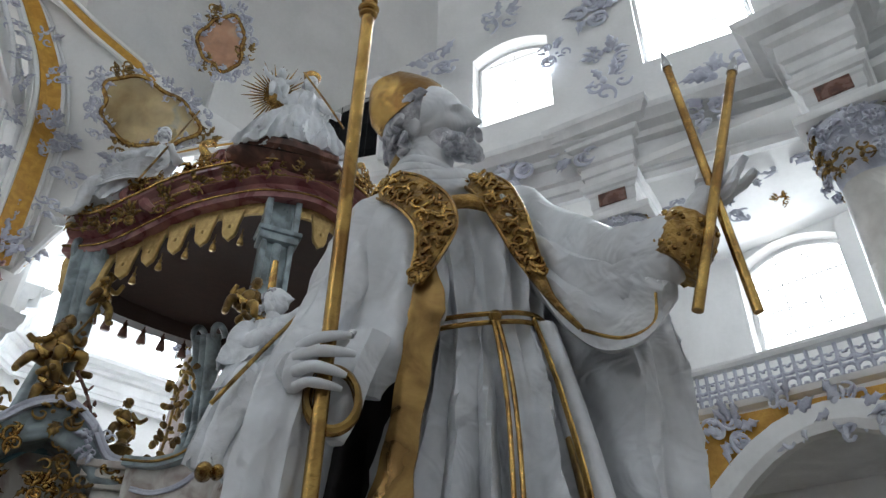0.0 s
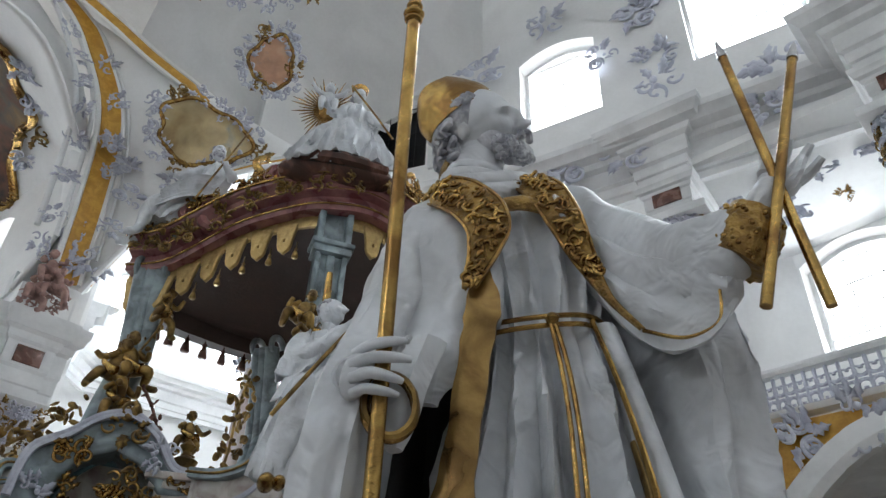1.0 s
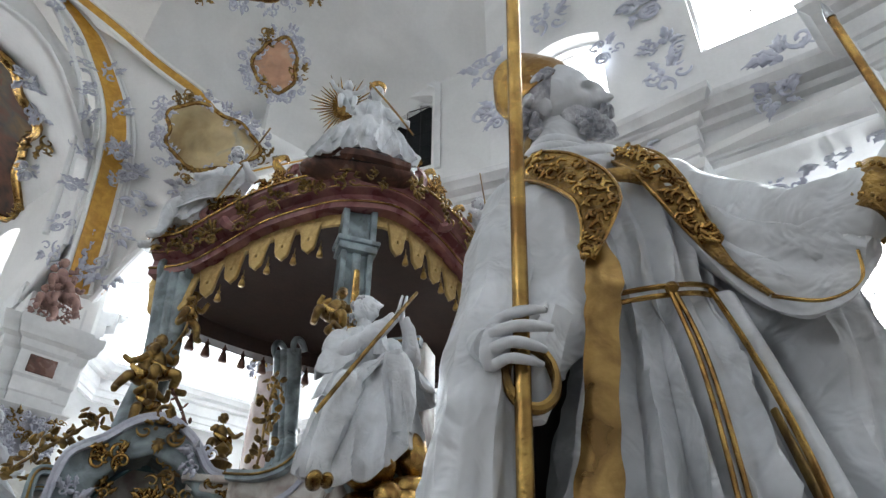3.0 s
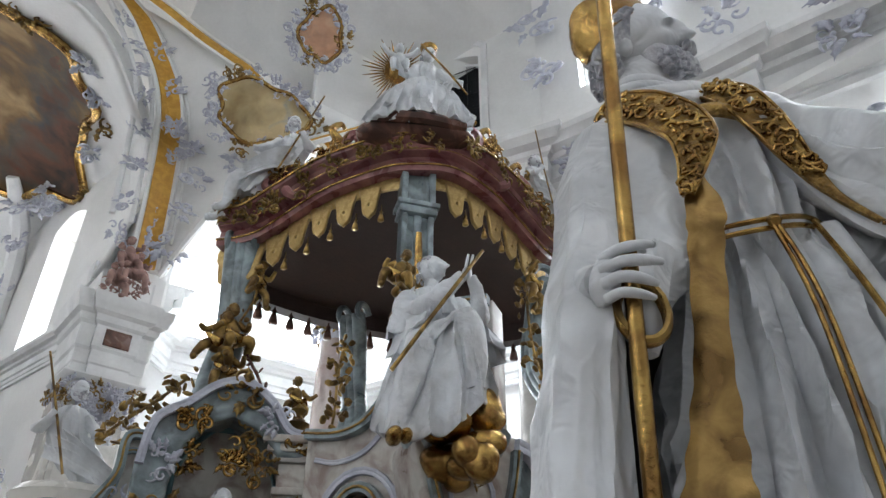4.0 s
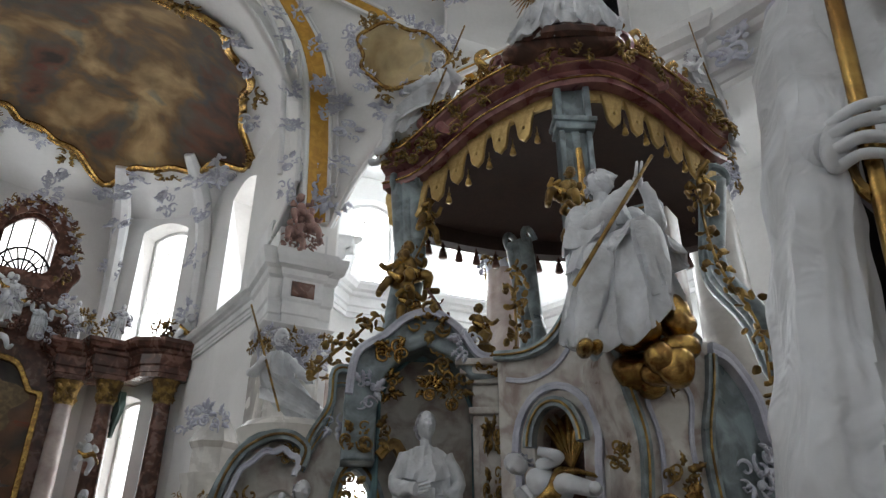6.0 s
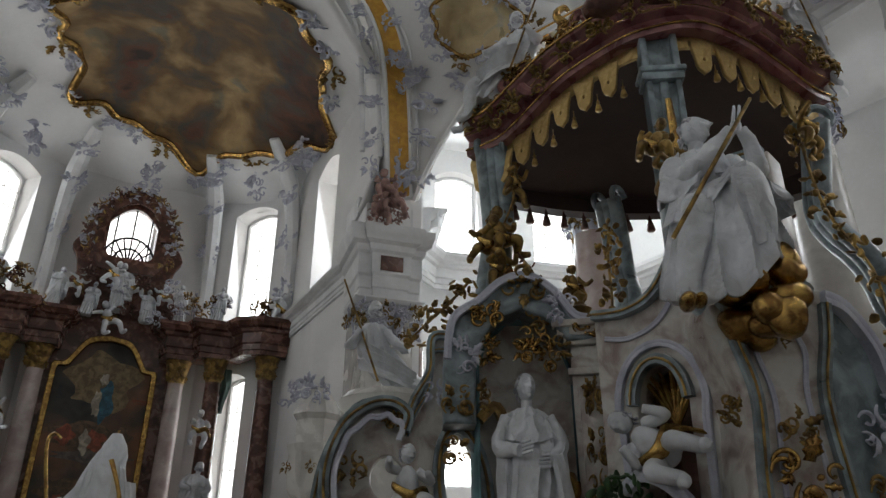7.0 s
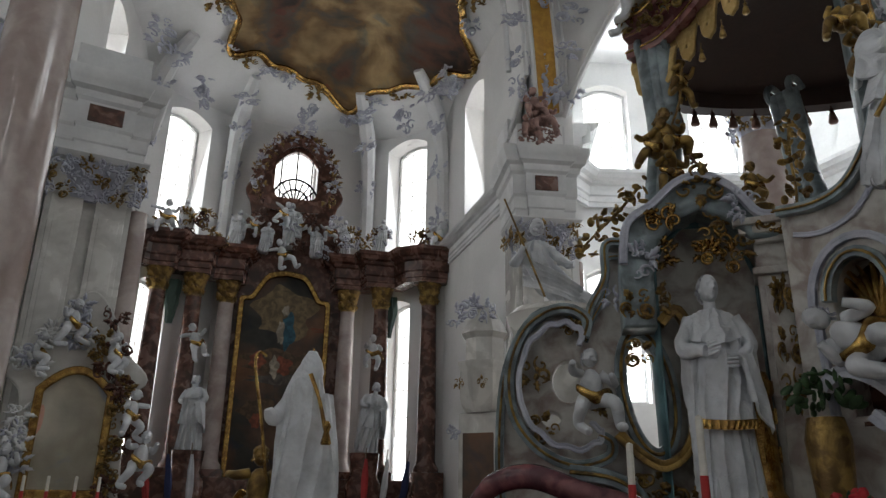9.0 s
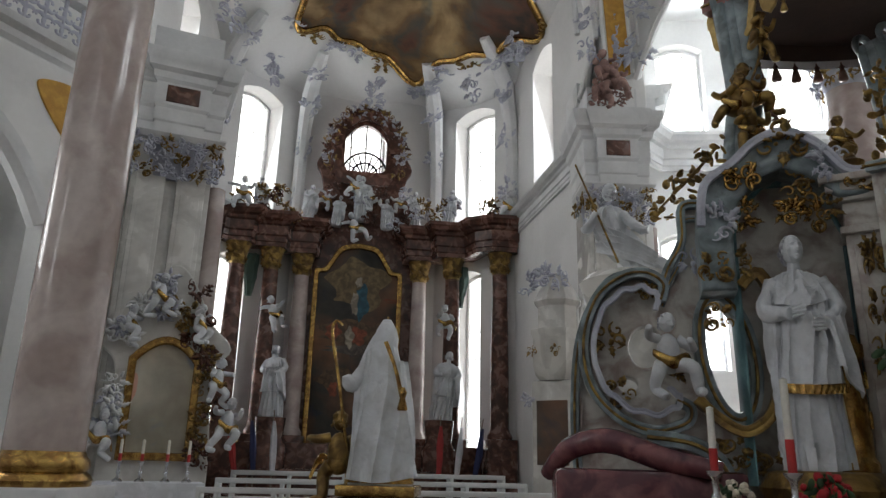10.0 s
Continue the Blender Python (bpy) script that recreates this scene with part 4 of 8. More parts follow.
for k in range(7):
    c = m_ @ Vector((1.7 + 0.62 * k, -0.22, 4.95 - 0.12 * abs(k - 3)))
    put_ornament(k % 6, STUCCO, c, (0.8, 0.4, 0.6), -75, spin=30 * k)


# ---- figures ----
FEATURES = ((0, -0.22, 0.14, 0.12, 0.36), (0, 0.02, 0.1, 0.17, 0.19), (0.3, 0.21, 0.26, 0.075, 0.085), (0.36, 0.05, 0.15, 0.085, -0.11), (0.36, 0.05, 0.09, 0.05, 0.06), (0.62, -0.2, 0.2, 0.18, 0.06), (0, -0.44, 0.2, 0.05, 0.1), (0, -0.52, 0.22, 0.035, -0.06), (0, -0.6, 0.18, 0.05, 0.1), (0, -0.86, 0.26, 0.14, 0.16), (0.2, -0.3, 0.07, 0.07, 0.06))


def head(bm, c, r, turn=0.0, tip=0.0, hair=1, face=0, curls=26, beard=False, seed=1, m=None):
    """A carved head that looks along -y, turned by degrees about z and tipped back: one smooth face with brow, nose, lips and chin, and locks of hair."""
    m = m or Matrix.Translation(c) @ Matrix.Rotation(radians(turn), 4, "Z") @ Matrix.Rotation(radians(tip), 4, "X")
    at_ = lambda x, y, z: m @ Vector((x * r, y * r, z * r))
    rot = m.to_3x3()
    rng = random.Random(seed)
    nu, nv = (72, 56) if r > 0.12 else (40, 30)
    rings = []
    for j in range(nv + 1):
        e = math.pi * (j / nv - 0.5) * 0.998
        ring = []
        for i in range(nu):
            u = i / nu * 2 - 1
            a = math.pi * (u * 0.55 + u ** 3 * 0.45)
            d = Vector((math.sin(a) * math.cos(e), -math.cos(a) * math.cos(e), math.sin(e)))
            k = 1 / math.sqrt((d.x / 0.74) ** 2 + (d.y / 0.92) ** 2 + (d.z / 1.0) ** 2)
            for fa, fe, sa, se, amp in FEATURES:
                for sgn in ((1,) if fa == 0 else (1, -1)):
                    k += amp * math.exp(-((a - sgn * fa) / sa) ** 2 - ((e - fe) / se) ** 2)
            ring.append(bm.verts.new(at_(d.x * k, d.y * k, d.z * k)))
        rings.append(ring)
    for p, q in zip(rings, rings[1:]):
        for i in range(nu):
            bm.faces.new((p[i], p[(i + 1) % nu], q[(i + 1) % nu], q[i])).material_index = face
    for s in (-1, 1):
        ball(bm, at_(s * 0.74, 0.08, -0.1), (r * 0.08, r * 0.16, r * 0.23), face, rot, 8)
    def lock(p, d, length, w):
        """One wavy lock of hair."""
        side = Vector(p).cross(Vector(d)).normalized()
        out = Vector(p).normalized()
        q = [Vector(p), Vector(p) + d * length * 0.35 + side * length * 0.22 + out * 0.08, Vector(p) + d * length * 0.7 - side * length * 0.12 + out * 0.1, Vector(p) + d * length + side * length * 0.18 + out * 0.02]
        tube(bm, [at_(*v) for v in q], [r * w * 0.7, r * w, r * w * 0.95, r * w * 0.35], 7, hair, 3)
    if curls > 20:
        ball(bm, at_(0, 0.27, 0.14), (r * 0.82, r * 0.8, r * 0.94), hair, rot, 28, 0.2, seed, 0.6 / r)
    for k in range(int(curls * 2.2)):
        a = rng.uniform(-1.95, 1.95)
        e = rng.uniform(-0.55, 1.25) if abs(a) < 1.3 else rng.uniform(0.68, 1.3)
        p = Vector((0.8 * math.sin(a) * math.cos(e), 0.95 * math.cos(a) * math.cos(e) + 0.05, math.sin(e) * 0.98))
        d = (Vector((rng.uniform(-0.5, 0.5), rng.uniform(-0.2, 0.6), -1)) - p * 0.2).normalized()
        lock(p, d, rng.uniform(0.3, 0.5), rng.uniform(0.09, 0.14) * (0.72 if r > 0.135 else 1))
    if beard:
        ball(bm, at_(0, -0.64, -0.66), (r * 0.4, r * 0.36, r * 0.36), hair, rot, 20, 0.3, seed, 0.5 / r)
        for sgn in (-1, 1):
            ball(bm, at_(sgn * 0.5, -0.3, -0.5), (r * 0.2, r * 0.4, r * 0.32), hair, rot, 16, 0.3, seed + sgn, 0.5 / r)
        for k in range(int(curls * 2.0)):
            a, e = rng.uniform(-1.15, 1.15), rng.uniform(0, 1)
            if abs(a) < 0.5 and e < 0.25:
                continue
            p = Vector((0.66 * math.sin(a) * (1 - 0.25 * e), -0.16 - 0.62 * math.cos(a), -0.6 - 0.28 * e + 0.24 * abs(math.sin(a))))
            lock(p, Vector((0.25 * math.sin(a) + rng.uniform(-0.2, 0.2), -0.75 * math.cos(a), -0.7)).normalized(), rng.uniform(0.24, 0.38), rng.uniform(0.07, 0.11))
        for s in (-1, 1):
            lock(Vector((s * 0.06, -0.98, -0.36)), Vector((s * 0.9, 0.1, -0.5)).normalized(), 0.4, 0.09)


def relief(bm, pts, widths, across, mi, rim, steps=12, seed=0):
    """Raised scrolls, leaves and beads sewn on a band, with a corded rim."""
    rng = random.Random(seed)
    line = spline_points(pts, steps)
    ww = spread(widths, len(line))
    ac = [Vector(a).normalized() for a in ([across] if isinstance(across[0], (int, float)) else across)]
    rims = ([], [])
    for i, p in enumerate(line):
        q = i / (len(line) - 1) * (len(ac) - 1)
        lo = min(int(q), max(len(ac) - 2, 0))
        a = ac[lo].lerp(ac[min(lo + 1, len(ac) - 1)], q - lo).normalized()
        t = (line[min(i + 1, len(line) - 1)] - line[max(i - 1, 0)]).normalized()
        nn = t.cross(a).normalized()
        for s, r_ in zip((-0.5, 0.5), rims):
            r_.append(p + a * ww[i] * s + nn * 0.004)
        for k in range(2):
            s = rng.uniform(-0.36, 0.36)
            c = p + a * ww[i] * s + nn * ((0.5 - 2 * s * s) * 0.02 + 0.004)
            g = rng.uniform(0, 6.28)
            d = a * math.cos(g) + t * math.sin(g)
            f = d.cross(nn)
            if k == 0:
                tube(bm, [c - d * 0.014, c + f * 0.009 + nn * 0.006, c + d * 0.014 + nn * 0.004, c + d * 0.01 - f * 0.012], [0.003, 0.0055, 0.005, 0.002], 6, mi, 3)
            else:
                ball(bm, c + nn * 0.001, (rng.uniform(0.004, 0.013), rng.uniform(0.004, 0.009), 0.006), mi, Matrix((d, f, nn)).transposed(), 6)
    for r_ in rims:
        tube(bm, r_[::3], [rim, rim], 6, mi, 3)


def wrinkle(bm, amp, scale, start=0):
    """Cuts folds into carved drapery: ridges that run mostly downwards."""
    bm.normal_update()
    moves = []
    for v in list(bm.verts)[start:]:
        q = Vector((v.co.x * scale, v.co.y * scale, v.co.z * scale * 0.4 + v.co.x * scale * 0.35))
        n = 1 - 2.2 * abs(noise.noise(q)) + 0.4 * noise.noise(q * 2.3)
        moves.append((v, v.normal * amp * (n - 0.5)))
    for v, d in moves:
        v.co += d


def fingers(bm, base, along, across, length, r, mi=0, curl=None, count=4):
    along, across = Vector(along).normalized(), Vector(across).normalized()
    for k in range(count):
        b = Vector(base) + across * (k - (count - 1) / 2) * r * 2.1
        l_ = length * (0.85, 1.0, 0.97, 0.75)[k % 4]
        tip = b + along * l_ + (Vector(curl) * l_ if curl else Vector())
        mid = b + along * l_ * 0.6 + (Vector(curl) * l_ * 0.15 if curl else Vector())
        tube(bm, [b, mid, tip], [r * 1.05, r, r * 0.75], 7, mi, 4)


def standing(h=1.75, seed=0, gold_trim=True, arms="book", beard=False, lean=0.05):
    """A robed standing figure that faces -y: one mesh with white paint, hair and gilding."""
    bm, k = bmesh.new(), h / 1.75
    loft(bm, [(0, 0, 0, 0.27 * k, 0.22 * k), (0.02, 0, 0.25 * k, 0.26 * k, 0.21 * k), (0.04, 0, 0.6 * k, 0.23 * k, 0.19 * k), (lean, -0.01, 0.95 * k, 0.2 * k, 0.16 * k), (lean, 0, 1.15 * k, 0.2 * k, 0.15 * k), (0.02, 0.01, 1.36 * k, 0.22 * k, 0.14 * k), (0, 0.01, 1.46 * k, 0.1 * k, 0.09 * k)], 84, 54, 0.16, 10, seed, 0, 0.6)
    loft(bm, [(-0.1 * k, 0.06, 0.1 * k, 0.18 * k, 0.16 * k), (-0.1 * k, 0.03, 0.7 * k, 0.17 * k, 0.16 * k), (-0.08 * k, 0.02, 1.1 * k, 0.2 * k, 0.16 * k), (-0.04 * k, 0.02, 1.42 * k, 0.16 * k, 0.12 * k)], 60, 40, 0.3, 8, seed + 3, 0, 0.5)
    tube(bm, [(-0.2 * k, 0, 1.38 * k), (-0.29 * k, -0.05, 1.15 * k), (-0.12 * k, -0.24 * k, 1.1 * k)], [0.07 * k, 0.072 * k, 0.042 * k], 26, 0, 12)
    tube(bm, [(0.2 * k, 0, 1.38 * k), (0.31 * k, -0.06, 1.16 * k), (0.16 * k, -0.26 * k, 1.02 * k)], [0.07 * k, 0.072 * k, 0.042 * k], 26, 0, 12)
    wrinkle(bm, 0.016 * k, 8 / k)
    v = lambda *q: [tuple(c * k for c in p) for p in q]
    drape(bm, v((-0.16, -0.14, 1.0), (0.02, -0.2, 1.02), (0.2, -0.13, 1.0)), v((-0.25, -0.17, 0.02), (0.03, -0.27, 0.0), (0.29, -0.18, 0.02)), 5, 0.04 * k, 0.02, 0, 70, 26, seed, 0.03 * k, 0.3)
    drape(bm, v((-0.17, -0.13, 1.12), (0.03, -0.19, 1.12), (0.21, -0.12, 1.1)), v((-0.25, -0.2, 0.6), (0.03, -0.3, 0.58), (0.27, -0.19, 0.6)), 4, 0.035 * k, 0.02, 0, 70, 22, seed + 2, 0.03 * k, 0.2)
    if gold_trim:
        drape(bm, v((-0.255, -0.215, 0.6), (0.03, -0.315, 0.58), (0.275, -0.205, 0.6)), v((-0.258, -0.225, 0.53), (0.03, -0.325, 0.51), (0.28, -0.215, 0.53)), 12, 0.012 * k, 0.0, 2, 70, 6, seed + 2, 0.02 * k)
    drape(bm, v((0.16, -0.04, 1.42), (0.3, -0.05, 1.26), (0.3, -0.2, 1.1), (0.18, -0.28, 1.05)), v((0.22, 0.06, 0.42), (0.38, -0.02, 0.4), (0.4, -0.14, 0.5), (0.24, -0.3, 0.72)), 4, 0.03 * k, 0.03, 0, 56, 24, seed + 4, 0.03 * k, 0.3, (0.5, -0.85, 0))
    drape(bm, v((-0.15, -0.06, 1.43), (0.0, -0.12, 1.38), (0.15, -0.07, 1.43)), v((-0.24, -0.12, 1.2), (0.02, -0.21, 1.16), (0.24, -0.12, 1.22)), 3, 0.02 * k, 0.02, 0, 50, 14, seed + 6, 0.02 * k, 0.2)
    fingers(bm, (-0.1 * k, -0.25 * k, 1.11 * k), (0.9, -0.3, 0.2), (0, 0, 1), 0.12 * k, 0.013 * k)
    fingers(bm, (0.15 * k, -0.27 * k, 1.02 * k), (-0.9, -0.3, -0.1), (0, 0, 1), 0.12 * k, 0.013 * k)
    tube(bm, [(0, 0.01, 1.42 * k), (0, -0.01, 1.55 * k)], [0.062 * k, 0.055 * k], 10)
    head(bm, (0, -0.03, 1.63 * k), 0.118 * k, 12, -6, 1, 0, 24, beard, seed + 1)
    return mesh_of(bm, [WHITE, HAIR, GOLD])


def seated(seed=5):
    """A seated figure on gilt clouds: one knee raised under falling drapery, hands joined, a staff across the lap, the head turned aside and up."""
    bm = bmesh.new()
    loft(bm, [(0.06, 0.02, 0.4, 0.27, 0.2), (0.05, 0.0, 0.66, 0.27, 0.22), (0.03, 0.0, 0.9, 0.21, 0.17), (0.02, 0.0, 1.15, 0.22, 0.15), (0.02, -0.01, 1.29, 0.16, 0.11), (0.01, -0.01, 1.38, 0.075, 0.07)], 80, 44, 0.16, 9, seed)
    tube(bm, [(0.1, 0.0, 0.72), (0.17, -0.24, 0.84), (0.22, -0.42, 0.88), (0.26, -0.42, 0.6), (0.28, -0.4, 0.36)], [0.17, 0.16, 0.13, 0.13, 0.1], 30, 0, 10)
    tube(bm, [(-0.06, 0.0, 0.7), (-0.12, -0.3, 0.7), (-0.16, -0.4, 0.56), (-0.26, -0.38, 0.2), (-0.3, -0.38, 0.0)], [0.17, 0.15, 0.13, 0.11, 0.08], 30, 0, 10)
    tube(bm, [(-0.2, -0.01, 1.26), (-0.25, -0.16, 1.08), (-0.16, -0.28, 1.04), (0.06, -0.36, 1.2), (0.2, -0.38, 1.34)], [0.1, 0.1, 0.09, 0.07, 0.045], 24, 0, 8)
    tube(bm, [(0.22, -0.01, 1.24), (0.36, -0.12, 1.08), (0.38, -0.26, 1.1), (0.29, -0.38, 1.34)], [0.1, 0.095, 0.08, 0.045], 24, 0, 8)
    wrinkle(bm, 0.02, 8)
    # skirt over the raised knee, sweeping down to the far foot
    drape(bm, [(-0.18, -0.3, 0.78), (0.0, -0.44, 0.84), (0.18, -0.54, 0.97), (0.34, -0.46, 0.93), (0.42, -0.26, 0.82)], [(-0.46, -0.36, 0.02), (-0.2, -0.5, -0.05), (0.06, -0.54, 0.0), (0.3, -0.5, 0.2), (0.5, -0.3, 0.36)], 5.0, 0.075, 0.0, 0, 90, 36, seed, 0.03, -1.1)
    drape(bm, [(-0.26, -0.06, 0.96), (-0.2, -0.26, 0.9), (-0.06, -0.38, 0.92)], [(-0.46, -0.1, 0.12), (-0.47, -0.32, 0.03), (-0.34, -0.44, 0.0)], 3, 0.04, 0.05, 0, 50, 30, seed + 3, 0.03, 0.4, (-0.6, -0.8, 0))
    # mantle: swag over one arm, fall behind the other, gathered over the lap
    drape(bm, [(-0.16, -0.08, 1.36), (-0.3, -0.06, 1.24), (-0.28, -0.26, 1.1), (-0.06, -0.36, 1.06)], [(-0.26, 0.06, 1.02), (-0.4, -0.04, 0.9), (-0.38, -0.26, 0.84), (-0.1, -0.4, 0.88)], 3, 0.05, 0.02, 0, 60, 24, seed + 5, 0.03, 0.3, (-0.5, -0.85, 0.1))
    drape(bm, [(0.14, -0.06, 1.34), (0.3, -0.02, 1.24), (0.4, -0.06, 1.1), (0.42, -0.2, 1.02)], [(0.4, 0.1, 0.7), (0.56, 0.02, 0.74), (0.68, -0.06, 0.78), (0.5, -0.24, 0.86)], 3, 0.035, 0.05, 0, 56, 24, seed + 7, 0.03, -0.4, (0.5, -0.85, 0))
    drape(bm, [(-0.28, -0.2, 0.94), (-0.06, -0.32, 0.92), (0.14, -0.38, 0.98)], [(-0.4, -0.3, 0.62), (-0.12, -0.48, 0.64), (0.12, -0.56, 0.88)], 3, 0.035, 0.04, 0, 50, 18, seed + 9, 0.03, 0.6)
    for side in (-1, 1):
        drape(bm, [(0.02 + side * 0.05, -0.09, 1.38), (0.02 + side * 0.17, -0.08, 1.34)], [(0.05 + side * 0.02, -0.21, 1.08), (0.03 + side * 0.2, -0.16, 1.12)], 1.5, 0.02, 0.02, 0, 24, 14, seed + side, 0.02)
    for dx in (0.225, 0.265):
        fingers(bm, (dx, -0.39, 1.37), (0.2, -0.05, 1), (0.1, 1, 0), 0.16, 0.014)
        ball(bm, (dx, -0.385, 1.35), (0.024, 0.05, 0.06), 0)
    tube(bm, [(0.0, 0.0, 1.34), (0.0, -0.02, 1.48)], [0.075, 0.062], 14)
    head(bm, (0.0, -0.03, 1.57), 0.132, 62, -18, 1, 0, 12, False, seed)
    tube(bm, [(0.36, -0.5, 1.52), (0.0, -0.62, 0.96), (-0.38, -0.56, 0.4)], [0.015, 0.017, 0.018], 10, 3)
    rng = random.Random(seed)
    for k in range(11):
        a = 2 * math.pi * k / 11
        ball(bm, (0.24 + 0.19 * math.cos(a), -0.22 + 0.16 * math.sin(a), 0.04 + 0.2 * math.sin(a * 2 + 1)), (rng.uniform(0.12, 0.17), 0.14, rng.uniform(0.1, 0.15)), 2, None, 20, 0.32, k, 6)
    ball(bm, (0.26, -0.24, -0.16), (0.16, 0.14, 0.1), 2, None, 16, 0.2, 3, 5)
    ball(bm, (0.42, -0.2, 0.3), (0.14, 0.14, 0.2), 2, None, 16, 0.2, 4, 5)
    ball(bm, (-0.33, -0.5, -0.05), (0.065, 0.15, 0.06), 2)
    ball(bm, (-0.24, -0.46, -0.03), (0.05, 0.11, 0.05), 2)
    return mesh_of(bm, [WHITE, HAIR, GOLD, OLD_GOLD])


def putto(seed=0, material=0):
    """A plump child figure about 0.6 high, limbs spread."""
    bm, rng = bmesh.new(), random.Random(seed)
    r = lambda a, b: rng.uniform(a, b)
    ball(bm, (0, 0, 0.26), (0.085, 0.075, 0.13), material)
    ball(bm, (0, -0.01, 0.17), (0.085, 0.08, 0.08), material)
    for s in (-1, 1):
        k = Vector((s * r(0.08, 0.16), r(-0.18, -0.04), r(0.05, 0.16)))
        tube(bm, [(s * 0.05, 0, 0.16), k, k + Vector((s * r(-0.06, 0.06), r(-0.02, 0.12), -r(0.1, 0.16))), k + Vector((s * r(-0.05, 0.08), r(-0.08, 0.0), -0.17))], [0.058, 0.05, 0.038, 0.03], 10, material)
        e = Vector((s * r(0.13, 0.18), r(-0.1, 0.02), r(0.24, 0.36)))
        tube(bm, [(s * 0.07, 0, 0.35), e, e + Vector((s * r(-0.05, 0.1), -r(0.04, 0.12), r(-0.02, 0.12)))], [0.038, 0.034, 0.024], 8, material)
    head(bm, (0, -0.02, 0.47), 0.072, r(-40, 40), r(-20, 15), 1, material, 16, False, seed)
    ribbon(bm, [(-0.12, -0.06, 0.24), (0, -0.12, 0.16), (0.13, -0.04, 0.2), (0.2, 0.04, 0.08)], [0.05, 0.09, 0.08, 0.05], (0, -0.3, 1), 0.012, 2)
    return bm


PUTTI = {}


def put_putto(seed, p, size, facing, gold=False, tilt=0.0, label="", group="", paint=None):
    key = (seed, gold, paint.name if paint else "")
    if key not in PUTTI:
        PUTTI[key] = mesh_of(putto(seed), [paint, paint, paint] if paint else [OLD_GOLD, OLD_GOLD, GOLD] if gold else [WHITE, HAIR, GOLD])
    ob = new("putto", PUTTI[key])
    ob.matrix_world = Matrix.Translation(p) @ Matrix.Rotation(radians(facing), 4, "Z") @ Matrix.Rotation(radians(tilt), 4, "Y") @ Matrix.Scale(size / 0.6, 4)
    return tagged(ob, label or ("gilded carved putto with flying drapery" if gold else "white carved putto with gilt drapery"), "statue", group)


